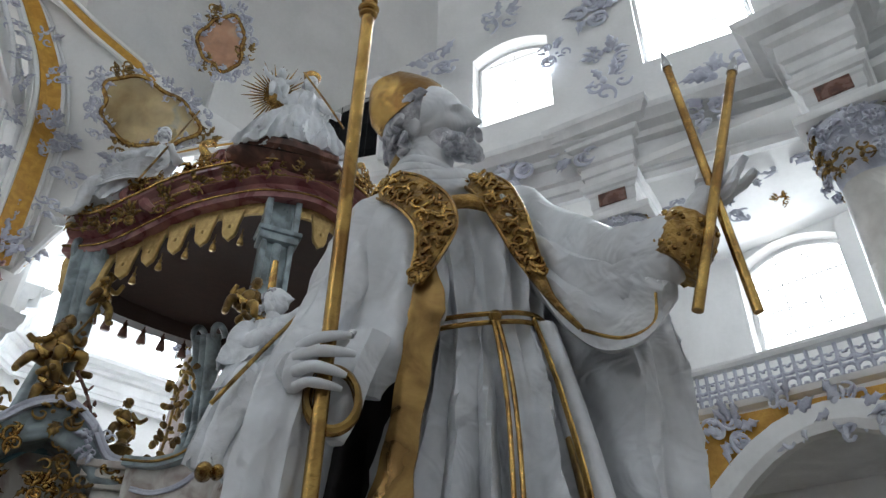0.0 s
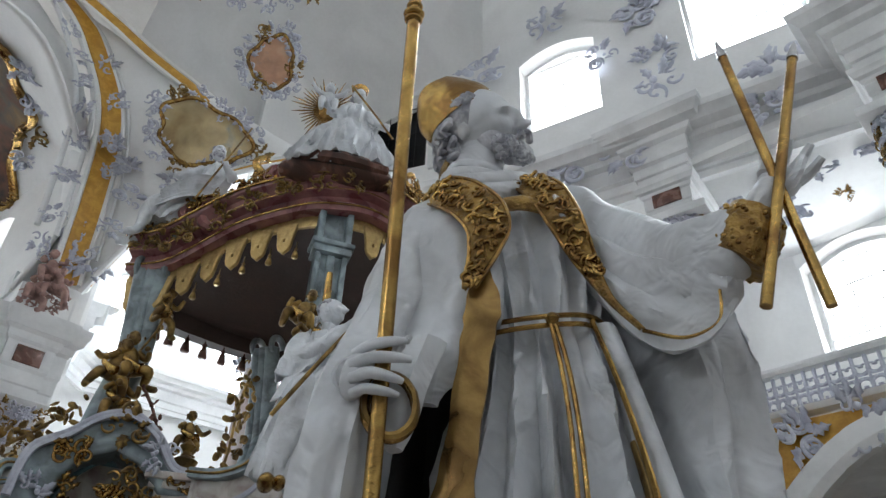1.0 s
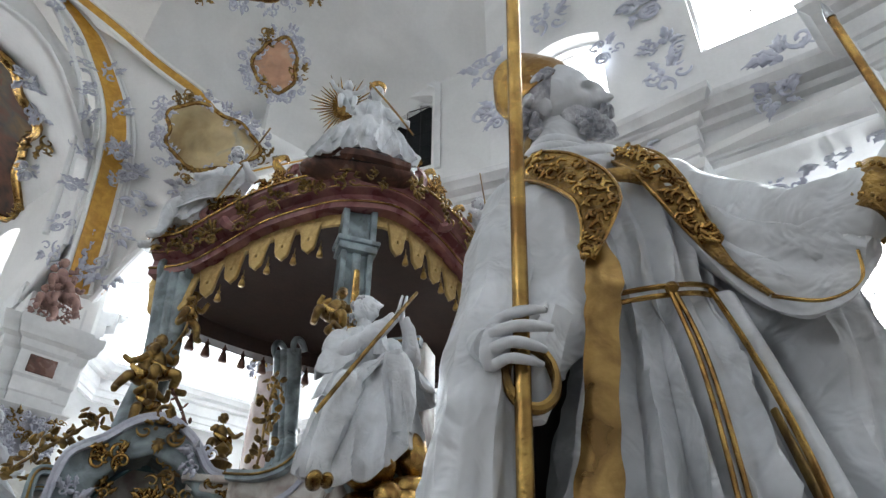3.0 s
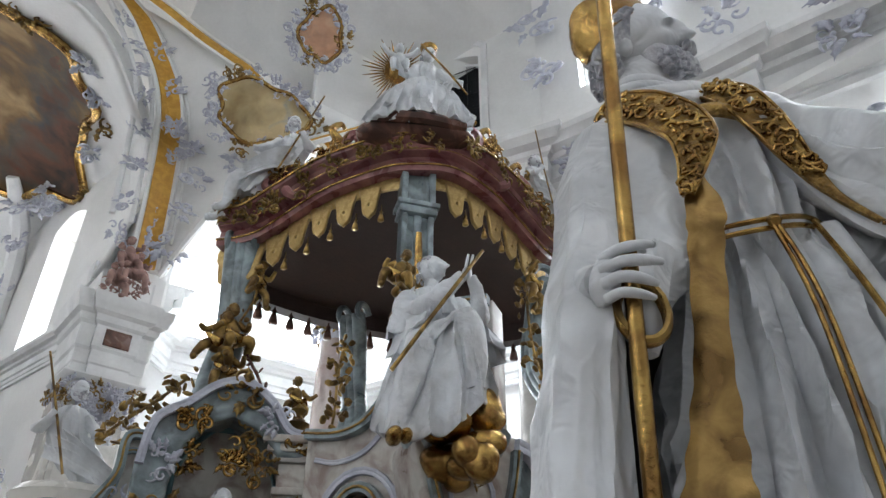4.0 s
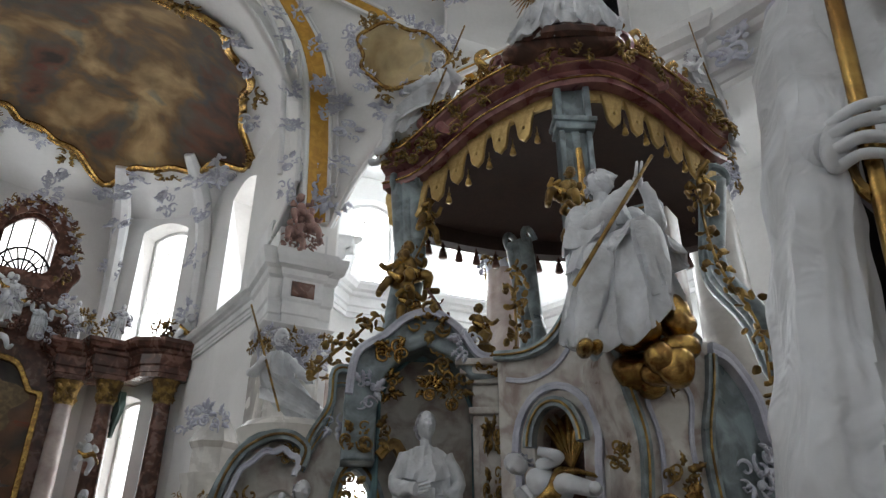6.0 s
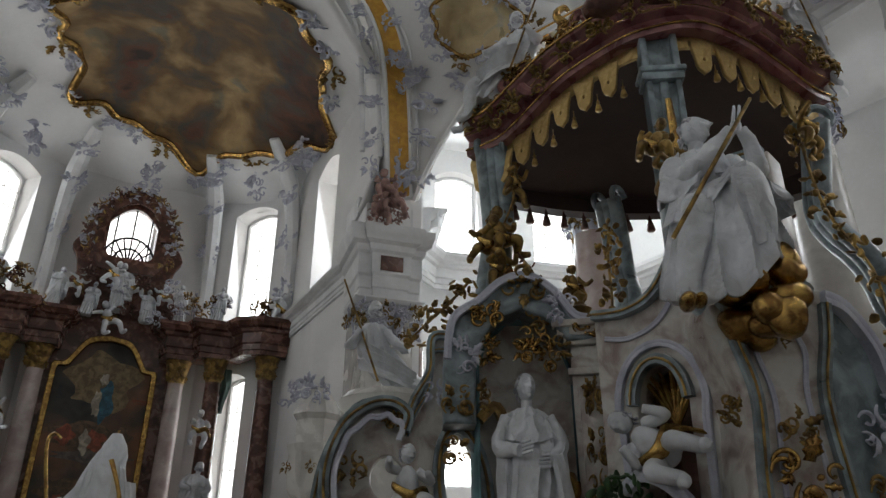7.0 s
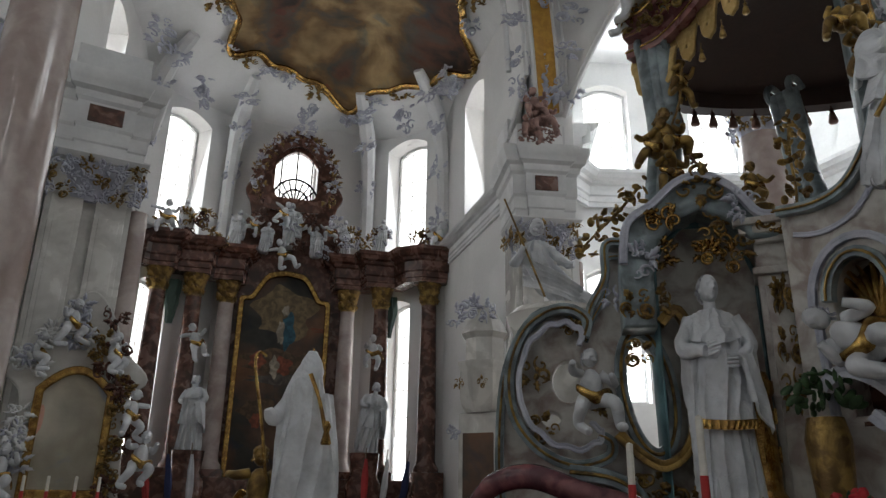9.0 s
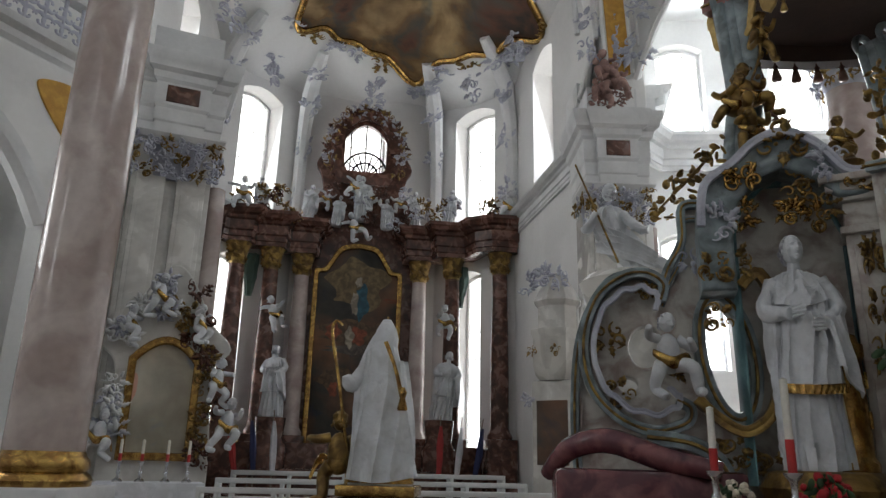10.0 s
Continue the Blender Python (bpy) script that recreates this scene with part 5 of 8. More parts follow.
# ---- the bishop, carved and painted white with gilding ----
def bishop():
    bm = bmesh.new()
    W, H, G, O = 0, 1, 2, 3
    # alb, with long deep folds
    loft(bm, [(0.09, -0.02, 1.45, 0.34, 0.29), (0.09, -0.02, 1.8, 0.3, 0.27), (0.09, -0.03, 2.15, 0.255, 0.235), (0.09, -0.02, 2.45, 0.2, 0.195), (0.08, -0.01, 2.6, 0.17, 0.17), (0.06, 0.0, 2.8, 0.19, 0.17), (0.02, 0.02, 3.0, 0.2, 0.16), (-0.04, 0.03, 3.12, 0.11, 0.11)], 240, 120, 0.3, 18, 2.0, W, 0.9, twist=0.9)
    # mantle over the near shoulder and arm, falling to the ground
    loft(bm, [(-0.46, 0.0, 1.45, 0.15, 0.26), (-0.43, -0.01, 1.9, 0.125, 0.24), (-0.40, -0.04, 2.2, 0.105, 0.21), (-0.355, -0.1, 2.42, 0.1, 0.19), (-0.28, -0.09, 2.62, 0.115, 0.17), (-0.24, -0.03, 2.85, 0.12, 0.16), (-0.2, 0.0, 3.02, 0.1, 0.13), (-0.14, 0.02, 3.1, 0.05, 0.08)], 150, 90, 0.08, 6, 5.0, W, 0.4, twist=0.6)
    # near-black sheet between mantle and alb; its colour paints the gap's shade
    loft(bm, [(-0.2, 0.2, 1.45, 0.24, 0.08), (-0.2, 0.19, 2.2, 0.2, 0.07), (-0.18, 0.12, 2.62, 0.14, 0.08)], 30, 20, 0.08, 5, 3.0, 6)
    # near upper arm under the cope, with its turned-back edge
    loft(bm, [(-0.17, -0.22, 2.37, 0.02, 0.012), (-0.16, -0.22, 2.43, 0.05, 0.03), (-0.145, -0.2, 2.55, 0.115, 0.055), (-0.145, -0.14, 2.7, 0.145, 0.09), (-0.155, -0.09, 2.85, 0.14, 0.115), (-0.15, -0.03, 3.0, 0.125, 0.11), (-0.1, 0.02, 3.08, 0.08, 0.08)], 90, 50, 0.05, 6, 8.0, W, 0.2)
    # cope on the far side, behind the raised arm
    loft(bm, [(0.36, 0.16, 1.45, 0.3, 0.16), (0.37, 0.15, 1.9, 0.28, 0.15), (0.38, 0.14, 2.3, 0.26, 0.14), (0.4, 0.12, 2.6, 0.26, 0.13), (0.36, 0.1, 2.8, 0.24, 0.13), (0.22, 0.07, 3.0, 0.18, 0.12), (0.08, 0.06, 3.12, 0.1, 0.08)], 140, 80, 0.22, 8, 11.0, W, 0.5)
    # raised sleeve with a deep sagging fall of cloth
    tube(bm, [(0.16, 0.02, 3.03), (0.28, -0.02, 2.92), (0.42, -0.1, 2.8), (0.52, -0.2, 2.78), (0.58, -0.25, 2.8)], [0.13, 0.13, 0.115, 0.095, 0.075], 20, W, 8)
    rows = []
    top_line = spline_points([(0.12, -0.1, 3.04), (0.24, -0.09, 2.97), (0.36, -0.1, 2.92), (0.46, -0.14, 2.9), (0.54, -0.2, 2.88)], 8)
    low_line = spline_points([(0.14, -0.2, 2.86), (0.22, -0.17, 2.68), (0.34, -0.16, 2.54), (0.46, -0.18, 2.55), (0.56, -0.2, 2.66)], 8)
    for i, (p, q) in enumerate(zip(top_line, low_line)):
        row = []
        for k in range(15):
            s = k / 14
            c = p.lerp(q, s)
            c.y -= 0.055 * math.sin(math.pi * min(1, s * 1.05)) + 0.026 * math.sin(17 * s - 9 * (i / len(top_line) - 0.45) ** 2 * 4 + 0.6) * math.sin(math.pi * min(1, s * 1.02))
            row.append(bm.verts.new(c))
        for k in range(14):
            s = k / 14
            c = q.lerp(p, s)
            c.y += 0.12 * math.sin(math.pi * min(1, s + 0.03))
            row.append(bm.verts.new(c))
        rows.append(row)
    for r, r2 in zip(rows, rows[1:]):
        for k in range(len(r)):
            bm.faces.new((r[k], r[(k + 1) % len(r)], r2[(k + 1) % len(r)], r2[k])).material_index = W
    for r in (rows[0], rows[-1]):
        bm.faces.new(r).material_index = W
    wrinkle(bm, 0.013, 8.5)
    # inner sleeve, cuff and raised hand
    tube(bm, [(0.44, -0.14, 2.72), (0.53, -0.22, 2.76), (0.575, -0.255, 2.79)], [0.085, 0.08, 0.068], 16, W)
    loft(bm, [(0, 0, -0.03, 0.078, 0.078), (0, 0, 0.05, 0.084, 0.084), (0, 0, 0.11, 0.068, 0.068)], 40, 12, 0.0, 5, 0, 4)
    n0 = len(bm.verts) - 40 * 13
    bm.verts.ensure_lookup_table()
    turn = Matrix.Translation((0.555, -0.235, 2.75)) @ Vector((0.5, -0.25, 0.75)).to_track_quat("Z", "Y").to_matrix().to_4x4()
    for v in list(bm.verts)[n0:]:
        v.co = turn @ (v.co * (1 + 0.0 * v.co.z))
        v.co += (v.co - turn @ Vector((0, 0, 0.05))) * 0.05 * noise.noise(v.co * 60)
    tube(bm, [(0.595, -0.265, 2.8), (0.625, -0.28, 2.86), (0.66, -0.29, 2.91)], [0.045, 0.042, 0.036], 12, W)
    ball(bm, (0.672, -0.295, 2.915), (0.05, 0.026, 0.055), W, Euler((0, 0.5, -0.2)).to_matrix())
    for b, tip in (((0.64, -0.3, 2.94), (0.66, -0.3, 3.03)), ((0.675, -0.3, 2.95), (0.72, -0.32, 3.035)), ((0.7, -0.3, 2.94), (0.755, -0.34, 3.0)), ((0.71, -0.3, 2.91), (0.77, -0.34, 2.955))):
        mid = (Vector(b) + Vector(tip)) / 2 + Vector((0.008, 0.014, 0.004))
        tube(bm, [b, mid, tip], [0.016, 0.0145, 0.009], 8, W, 5)
    tube(bm, [(0.65, -0.29, 2.88), (0.695, -0.33, 2.9), (0.72, -0.35, 2.95)], [0.018, 0.015, 0.01], 8, W, 5)
    # near hand round the staff: back of the hand, four parted fingers, thumb behind
    held = len(bm.verts)
    tube(bm, [(-0.36, -0.04, 2.5), (-0.36, -0.16, 2.455), (-0.335, -0.255, 2.425)], [0.075, 0.06, 0.042], 18, W, 8)
    ball(bm, (-0.33, -0.262, 2.425), (0.034, 0.03, 0.062), W, Euler((0.1, 0.25, 0)).to_matrix(), 16)
    for base_, mid_, tip_, r_ in (((-0.335, -0.272, 2.468), (-0.275, -0.296, 2.484), (-0.222, -0.272, 2.5), 0.0125), ((-0.338, -0.28, 2.438), (-0.27, -0.303, 2.446), (-0.208, -0.276, 2.452), 0.0132), ((-0.336, -0.28, 2.405), (-0.28, -0.302, 2.408), (-0.225, -0.272, 2.403), 0.0128), ((-0.332, -0.272, 2.374), (-0.285, -0.292, 2.376), (-0.233, -0.266, 2.373), 0.0112)):
        b_, m0_, t_ = Vector(base_), Vector(mid_), Vector(tip_)
        tube(bm, [b_, b_.lerp(m0_, 0.55) + Vector((0, -0.006, 0.003)), m0_, m0_.lerp(t_, 0.55) + Vector((0, -0.002, 0.001)), t_], [r_ * 1.12, r_ * 1.0, r_ * 1.06, r_ * 0.9, r_ * 0.55], 12, W, 5)
        ball(bm, m0_, (r_ * 1.04, r_ * 1.06, r_ * 1.04), W, None, 10)
    tube(bm, [(-0.32, -0.24, 2.46), (-0.27, -0.222, 2.49), (-0.235, -0.235, 2.515)], [0.02, 0.017, 0.01], 10, W, 5)
    tube(bm, [(-0.222, -0.272, 2.5), (-0.216, -0.262, 2.516)], [0.009, 0.006], 8, W, 3)
    # gilt hem of the sleeve, hanging open below the hand
    hoop = [(-0.257 + 0.055 * math.cos(a), -0.215 + 0.02 * math.cos(a), 2.37 + 0.075 * math.sin(a)) for a in np.linspace(0.5, 2 * math.pi + 0.5, 15)]
    ribbon(bm, hoop, [0.036, 0.03, 0.036], [(0.25, -1, 0.1), (-0.25, -1, 0.2), (0, -1, 0.3), (0.25, -1, 0.1)], 0.009, O, 5)
    tube(bm, hoop, [0.009, 0.012, 0.009], 8, G, 4)
    loft(bm, [(-0.25, -0.16, 2.29, 0.02, 0.02), (-0.25, -0.15, 2.36, 0.05, 0.04), (-0.24, -0.13, 2.46, 0.06, 0.05), (-0.21, -0.1, 2.58, 0.07, 0.06)], 30, 16, 0.12, 5, 4.0, W)
    # staff with knops and its crook
    base, tip = Vector((-0.305, -0.1, 1.46)), Vector((-0.222, -0.52, 4.12))
    tube(bm, [base, base.lerp(tip, 0.5), tip], [0.0185, 0.0185, 0.0175], 14, G, 20)
    axis = (tip - base).normalized().to_track_quat("Z", "Y").to_matrix().to_4x4()
    for z, w in ((3.45, 0.027), (3.47, 0.031), (3.5, 0.024), (3.66, 0.03), (3.69, 0.038), (3.72, 0.028)):
        p = base.lerp(tip, (z - 1.46) / 2.66)
        ball(bm, p, (w, w, w * 0.45), G, axis.to_3x3(), 14)
    for k in range(5):
        p = base.lerp(tip, 0.88 + 0.02 * k)
        leaf_bm = 0.09 - 0.005 * k
        a = k * 1.9
        tube(bm, [p, p + Vector((0.05 * math.cos(a), 0.05 * math.sin(a), 0.05)), p + Vector((leaf_bm * math.cos(a), leaf_bm * math.sin(a), 0.02))], [0.016, 0.018, 0.005], 7, G)
    # the two awls, crossed in the raised hand
    for a, b, r in (((0.62, -0.31, 3.36), (0.69, -0.32, 2.55), 0.0125), ((0.785, -0.34, 3.31), (0.55, -0.33, 2.545), 0.0135)):
        a, b = Vector(a), Vector(b)
        tube(bm, [b, b.lerp(a, 0.5), a], [r, r, r * 0.95], 12, G, 10)
        tube(bm, [a, a.lerp(b, -0.03), a.lerp(b, -0.09)], [r * 1.2, r * 1.0, 0.002], 10, 5)
    freed = len(bm.verts)
    # head in profile, curls and beard, low mitre
    tube(bm, [(-0.05, 0.02, 3.08), (-0.08, 0.0, 3.2), (-0.07, 0.0, 3.3)], [0.095, 0.078, 0.08], 18, W)
    f, u = Vector((0.89, -0.44, 0.02)).normalized(), Vector((-0.15, -0.45, 0.85))
    side_ = f.cross(u).normalized() * -1
    u = f.cross(side_).normalized()
    u = u if u.z > 0 else -u
    look_ = Matrix(((-f).cross(u), -f, u)).transposed().to_4x4()
    head(bm, (0, 0, 0), 0.138, 0, 0, H, W, 125, True, 4, Matrix.Translation((-0.075, -0.02, 3.39)) @ look_)
    ribbon(bm, [(-0.16, -0.08, 3.12), (-0.06, -0.13, 3.08), (0.06, -0.1, 3.1), (0.1, 0.02, 3.15)], [0.05, 0.075, 0.05], (0.1, -0.3, 1), 0.02, W)
    ribbon(bm, [(-0.1, -0.12, 3.07), (0.0, -0.15, 3.03), (0.1, -0.08, 3.12)], [0.035, 0.06, 0.035], (0.1, -0.4, 1), 0.016, W)
    for j, (rr, zz) in enumerate(((0.1, 3.17), (0.115, 3.14), (0.13, 3.105))):
        tube(bm, [(-0.07 + rr * math.cos(a), -0.005 + rr * 0.95 * math.sin(a), zz + 0.012 * math.sin(2 * a + j) - 0.02 * math.cos(a)) for a in np.linspace(0, 2 * math.pi, 13)], [0.016, 0.02, 0.014, 0.019, 0.016], 9, W, 3)
    mit = Matrix.Translation((-0.122, -0.03, 3.425)) @ Matrix.Rotation(radians(14), 4, "X") @ Matrix.Rotation(radians(-34), 4, "Y")
    rings = []
    for i in range(13):
        q = i / 12
        ring = []
        for k in range(36):
            a = 2 * math.pi * k / 36
            peak = 0.062 + 0.1 * abs(math.sin(a)) ** 1.2 + 0.03 * max(0, -math.cos(a))
            w = (0.132 + 0.006 * q) * (1 - 0.7 * max(0, q - 0.55) ** 1.5 * (1 if abs(math.sin(a)) > 0 else 1))
            ring.append(bm.verts.new(mit @ Vector((w * math.cos(a), w * 0.8 * math.sin(a) * (1 - 0.5 * q), peak * q + 0.004 * noise.noise(Vector((math.cos(a) * 9, math.sin(a) * 9, q * 12)))))))
        rings.append(ring)
    for a, b in zip(rings, rings[1:]):
        for k in range(36):
            bm.faces.new((a[k], a[(k + 1) % 36], b[(k + 1) % 36], b[k])).material_index = G
    bm.faces.new(rings[-1]).material_index = O
    bm.faces.new(rings[0]).material_index = O
    ribbon(bm, [(-0.17, -0.02, 3.28), (-0.185, -0.04, 3.2), (-0.17, -0.06, 3.12)], [0.03, 0.035, 0.05], (0.7, -0.7, 0), 0.006, O)
    # embroidered cope borders
    ribbon(bm, [(-0.2, 0.0, 3.14), (-0.19, -0.1, 3.075), (-0.125, -0.185, 2.99), (-0.06, -0.25, 2.88), (-0.04, -0.285, 2.77), (-0.085, -0.3, 2.62)], [0.085, 0.105, 0.12, 0.12, 0.1, 0.025], [(0.5, -0.5, 0.6), (0.75, -0.25, 0.6), (0.95, -0.1, 0.35), (1, -0.2, 0.1)], 0.01, 4, 26, 0.0, 0.006, 14)
    relief(bm, [(-0.2, 0.0, 3.14), (-0.19, -0.1, 3.075), (-0.125, -0.185, 2.99), (-0.06, -0.25, 2.88), (-0.04, -0.285, 2.77), (-0.085, -0.3, 2.62)], [0.085, 0.105, 0.12, 0.12, 0.1, 0.025], [(0.5, -0.5, 0.6), (0.75, -0.25, 0.6), (0.95, -0.1, 0.35), (1, -0.2, 0.1)], G, 0.0055, 12, 1)
    ribbon(bm, [(0.06, -0.13, 3.08), (0.11, -0.18, 3.0), (0.15, -0.215, 2.88), (0.185, -0.225, 2.76), (0.24, -0.22, 2.64), (0.31, -0.21, 2.56)], [0.085, 0.1, 0.09, 0.06, 0.02, 0.012], [(0.9, -0.1, 0.4), (1, 0, 0.2)], 0.008, 4, 26, 0.0, 0.005, 10)
    relief(bm, [(0.06, -0.13, 3.08), (0.11, -0.18, 3.0), (0.15, -0.215, 2.88), (0.185, -0.225, 2.76), (0.21, -0.225, 2.7)], [0.085, 0.1, 0.09, 0.06, 0.04], [(0.9, -0.1, 0.4), (1, 0, 0.2)], G, 0.005, 12, 2)
    ribbon(bm, [(0.31, -0.205, 2.56), (0.4, -0.225, 2.53), (0.48, -0.23, 2.57), (0.5, -0.225, 2.66)], [0.009, 0.008, 0.008], (0.2, -0.2, 1), 0.004, G)
    ribbon(bm, [(-0.02, -0.19, 2.95), (0.05, -0.2, 2.95), (0.12, -0.17, 2.95)], [0.04, 0.045, 0.04], (0, 0, 1), 0.01, 4)
    # girdle, cords with tassels, hanging stole with a fringe
    for dz in (-0.012, 0.012):
        tube(bm, [(-0.1, -0.14, 2.565 + dz), (-0.03, -0.19, 2.575 + dz), (0.1, -0.2, 2.59 + dz), (0.2, -0.16, 2.61 + dz), (0.27, -0.06, 2.62 + dz)], [0.0065, 0.0065], 7, G, 6)
    ball(bm, (0.105, -0.215, 2.585), (0.018, 0.014, 0.018), G, None, 10, 0.4, 1, 40)
    for x0, x1, z1 in ((0.1, 0.125, 1.72), (0.11, 0.15, 1.6)):
        tube(bm, [(x0, -0.215, 2.58), ((x0 + x1) / 2 + 0.012, -0.262, 2.3), (x1, -0.3, z1)], [0.0058, 0.0058], 7, G, 8)
        lathe(bm, [(0.012, 0.03), (0.024, 0.015), (0.016, 0.0), (0.026, -0.06), (0.034, -0.15)], (x1, -0.3, z1), 12, G)
    ribbon(bm, [(-0.06, -0.27, 2.7), (-0.055, -0.29, 2.58), (-0.07, -0.285, 2.48), (-0.1, -0.285, 2.25), (-0.126, -0.29, 2.08), (-0.146, -0.3, 1.96)], [0.03, 0.085, 0.074, 0.07, 0.1, 0.132], (1, -0.15, 0), 0.008, 7, 12, 0.3, 0.002, 12)
    for k in range(24):
        x = -0.208 + 0.0056 * k
        tube(bm, [(x, -0.294 + 0.002 * (k % 3), 1.958), (x - 0.004, -0.302, 1.925), (x - 0.008 + 0.003 * (k % 2), -0.304, 1.885 + 0.004 * (k % 3))], [0.004, 0.0045, 0.004], 5, G, 2)
    for a in np.linspace(0, 2 * math.pi, 5)[:4]:
        ball(bm, (-0.134 + 0.018 * math.cos(a), -0.294, 2.0 + 0.02 * math.sin(a)), (0.014, 0.007, 0.015), G, None, 10)
    # gilt hem along the open edge of the far side of the cope
    tube(bm, [(0.2, -0.18, 2.6), (0.245, -0.2, 2.42), (0.285, -0.22, 2.2), (0.3, -0.25, 2.0), (0.35, -0.26, 1.7)], [0.006, 0.007, 0.008, 0.009], 7, G, 8)
    ribbon(bm, [(0.26, -0.19, 2.3), (0.3, -0.22, 2.05), (0.36, -0.24, 1.75)], [0.012, 0.022, 0.035], (1, 0.1, 0), 0.008, O)
    ribbon(bm, [(0.235, -0.15, 2.6), (0.29, -0.16, 2.35), (0.34, -0.18, 2.05), (0.4, -0.2, 1.7)], [0.06, 0.07, 0.09, 0.1], (1, 0.3, 0), 0.02, W)
    # lace lumps on the raised cuff
    rng = random.Random(12)
    for k in range(110):
        a, z = rng.uniform(0, 6.28), rng.uniform(-0.03, 0.1)
        ball(bm, turn @ Vector((0.081 * math.cos(a), 0.081 * math.sin(a), z)), rng.uniform(0.004, 0.0085), G if k % 3 else O, None, 6)
    # the trunk stands back from the two hands held out before it
    for k, v in enumerate(bm.verts):
        if held <= k < freed:
            continue
        w = min(1.0, max(0.0, (0.52 - v.co.x) / 0.32))
        if v.co.x < -0.22:
            low = min(1.0, max(0.0, (v.co.z - 2.3) / 0.4))
            w *= low + (1 - low) * max(0.0, 1 - (-0.22 - v.co.x) / 0.08)
        v.co += (v.co * 0.13 + Vector((0.006, 0.218, -0.227))) * w
    return mesh_of(bm, [WHITE, HAIR, GOLD, OLD_GOLD, EMBROIDERY, SILVER, GAP_SHADE, SATIN])


# near-black colour that stands for deep shade inside the mantle's opening
GAP_SHADE = mat("mantle_gap_shade", (0.05, 0.045, 0.045), 0.8, scale=5, bump=0.1, fine=30)
SATIN = mat("burnished_gilt_cloth", (0.38, 0.24, 0.085), 0.28, 0.9, scale=8, bump=0.15, second=(0.19, 0.11, 0.04), fine=30)
EMBROIDERY = mat("raised_gilt_embroidery", (0.46, 0.29, 0.09), 0.4, 0.85, scale=22, bump=0.7, second=(0.26, 0.15, 0.05), fine=75)
BISHOP = Matrix.Translation((1.45, 1.75, 0)) @ Matrix.Rotation(radians(-44), 4, "Z")
solo("bishop_statue", bishop(), WHITE, "white painted bishop statue with gilt mitre, staff and crossed awls", "statue", BISHOP)
bm = bmesh.new()
lathe(bm, [(0.62, 0), (0.62, 0.25), (0.5, 0.32), (0.46, 0.5), (0.44, 1.1), (0.5, 1.2), (0.56, 1.3), (0.56, 1.44)], (0.05, 0.03, 0), 32)
solo("statue_pedestal", bm, MOTTLED, "mottled scagliola pedestal under the bishop statue", "pedestal", BISHOP)


# ---- the pilgrimage altar: canopy on scrolled posts over a pierced base ----
ALTAR = thing("pilgrimage_altar", "rococo pilgrimage altar with red canopy on blue-green scrolled posts", "altar")


def vine(name, pts, n, size, seed, parent, material=OLD_GOLD):
    """A climbing garland of leaves and buds along a line."""
    rng, line = random.Random(seed), spline_points(pts, 8)
    bm = bmesh.new()
    tube(bm, pts, [0.018, 0.012], 6)
    for k in range(n):
        p = line[rng.randrange(len(line))] + Vector((rng.uniform(-1, 1), rng.uniform(-1, 1), rng.uniform(-1, 1))) * size
        ball(bm, p, (rng.uniform(0.3, 0.5) * size, rng.uniform(0.1, 0.2) * size, rng.uniform(0.22, 0.4) * size), 0, Euler((rng.uniform(0, 3), rng.uniform(0, 3), 0)).to_matrix(), 7, 0.6, k, 20)
    o = part(name, bm, material, parent)
    return o


def scroll_post(p, q, turn, height_label, mirror=1):
    """A bent blue-green post: volute at the head, S-curve down to a curled foot."""
    p, q = Vector(p), Vector(q)
    side = Vector((math.cos(radians(turn)), math.sin(radians(turn)), 0)) * mirror
    h = p.z - q.z
    bm = bmesh.new()
    line = [p + side * -0.1, p + side * -0.02 + Vector((0, 0, -0.18 * h)), p + side * 0.06 + Vector((0, 0, -0.45 * h)), q + side * 0.02 + Vector((0, 0, 0.3 * h)), q + side * -0.12 + Vector((0, 0, 0.1 * h)), q + side * -0.28]
    for off in (-0.09, 0.0, 0.09):
        o = Vector((-side.y, side.x, 0)) * off
        tube(bm, [a + o for a in line], [0.1, 0.095, 0.085, 0.085, 0.09, 0.06], 10, 0, 8)
    post = part("post", bm, BLUE, ALTAR)
    bm = bmesh.new()
    for c, s, st in ((p + side * -0.08, 0.17, 0.3), (q + side * -0.3, 0.15, 3.4)):
        for off in (-0.14, 0.14):
            o = Vector((-side.y, side.x, 0)) * off
            pts = []
            for k in range(12):
                a, r = st + k * 0.62, s * (1 - k / 13)
                pts.append(c + o + side * r * math.cos(a) + Vector((0, 0, r * math.sin(a))))
            tube(bm, pts, [0.045, 0.04, 0.025, 0.02], 7, 0, 3)
    part("volute", bm, BLUE, post)
    return post


scroll_post((1.92, 7.55, 5.85), (1.85, 7.5, 3.75), 55, "")
scroll_post((4.72, 6.05, 5.65), (4.75, 5.75, 3.35), -10, "", -1)
scroll_post((3.75, 8.4, 5.9), (3.6, 8.0, 3.8), 30, "")
vine("vine", [(2.0, 7.45, 5.75), (2.08, 7.4, 5.3), (1.95, 7.4, 4.9)], 14, 0.08, 1, ALTAR)
vine("vine", [(1.55, 7.35, 4.2), (1.35, 7.3, 3.95), (1.15, 7.35, 3.75), (1.0, 7.4, 3.6)], 46, 0.11, 2, ALTAR, OLD_GOLD)
vine("vine", [(3.05, 7.2, 4.9), (2.95, 7.1, 4.5), (2.9, 7.0, 4.05), (2.85, 7.0, 3.7)], 60, 0.11, 3, ALTAR)
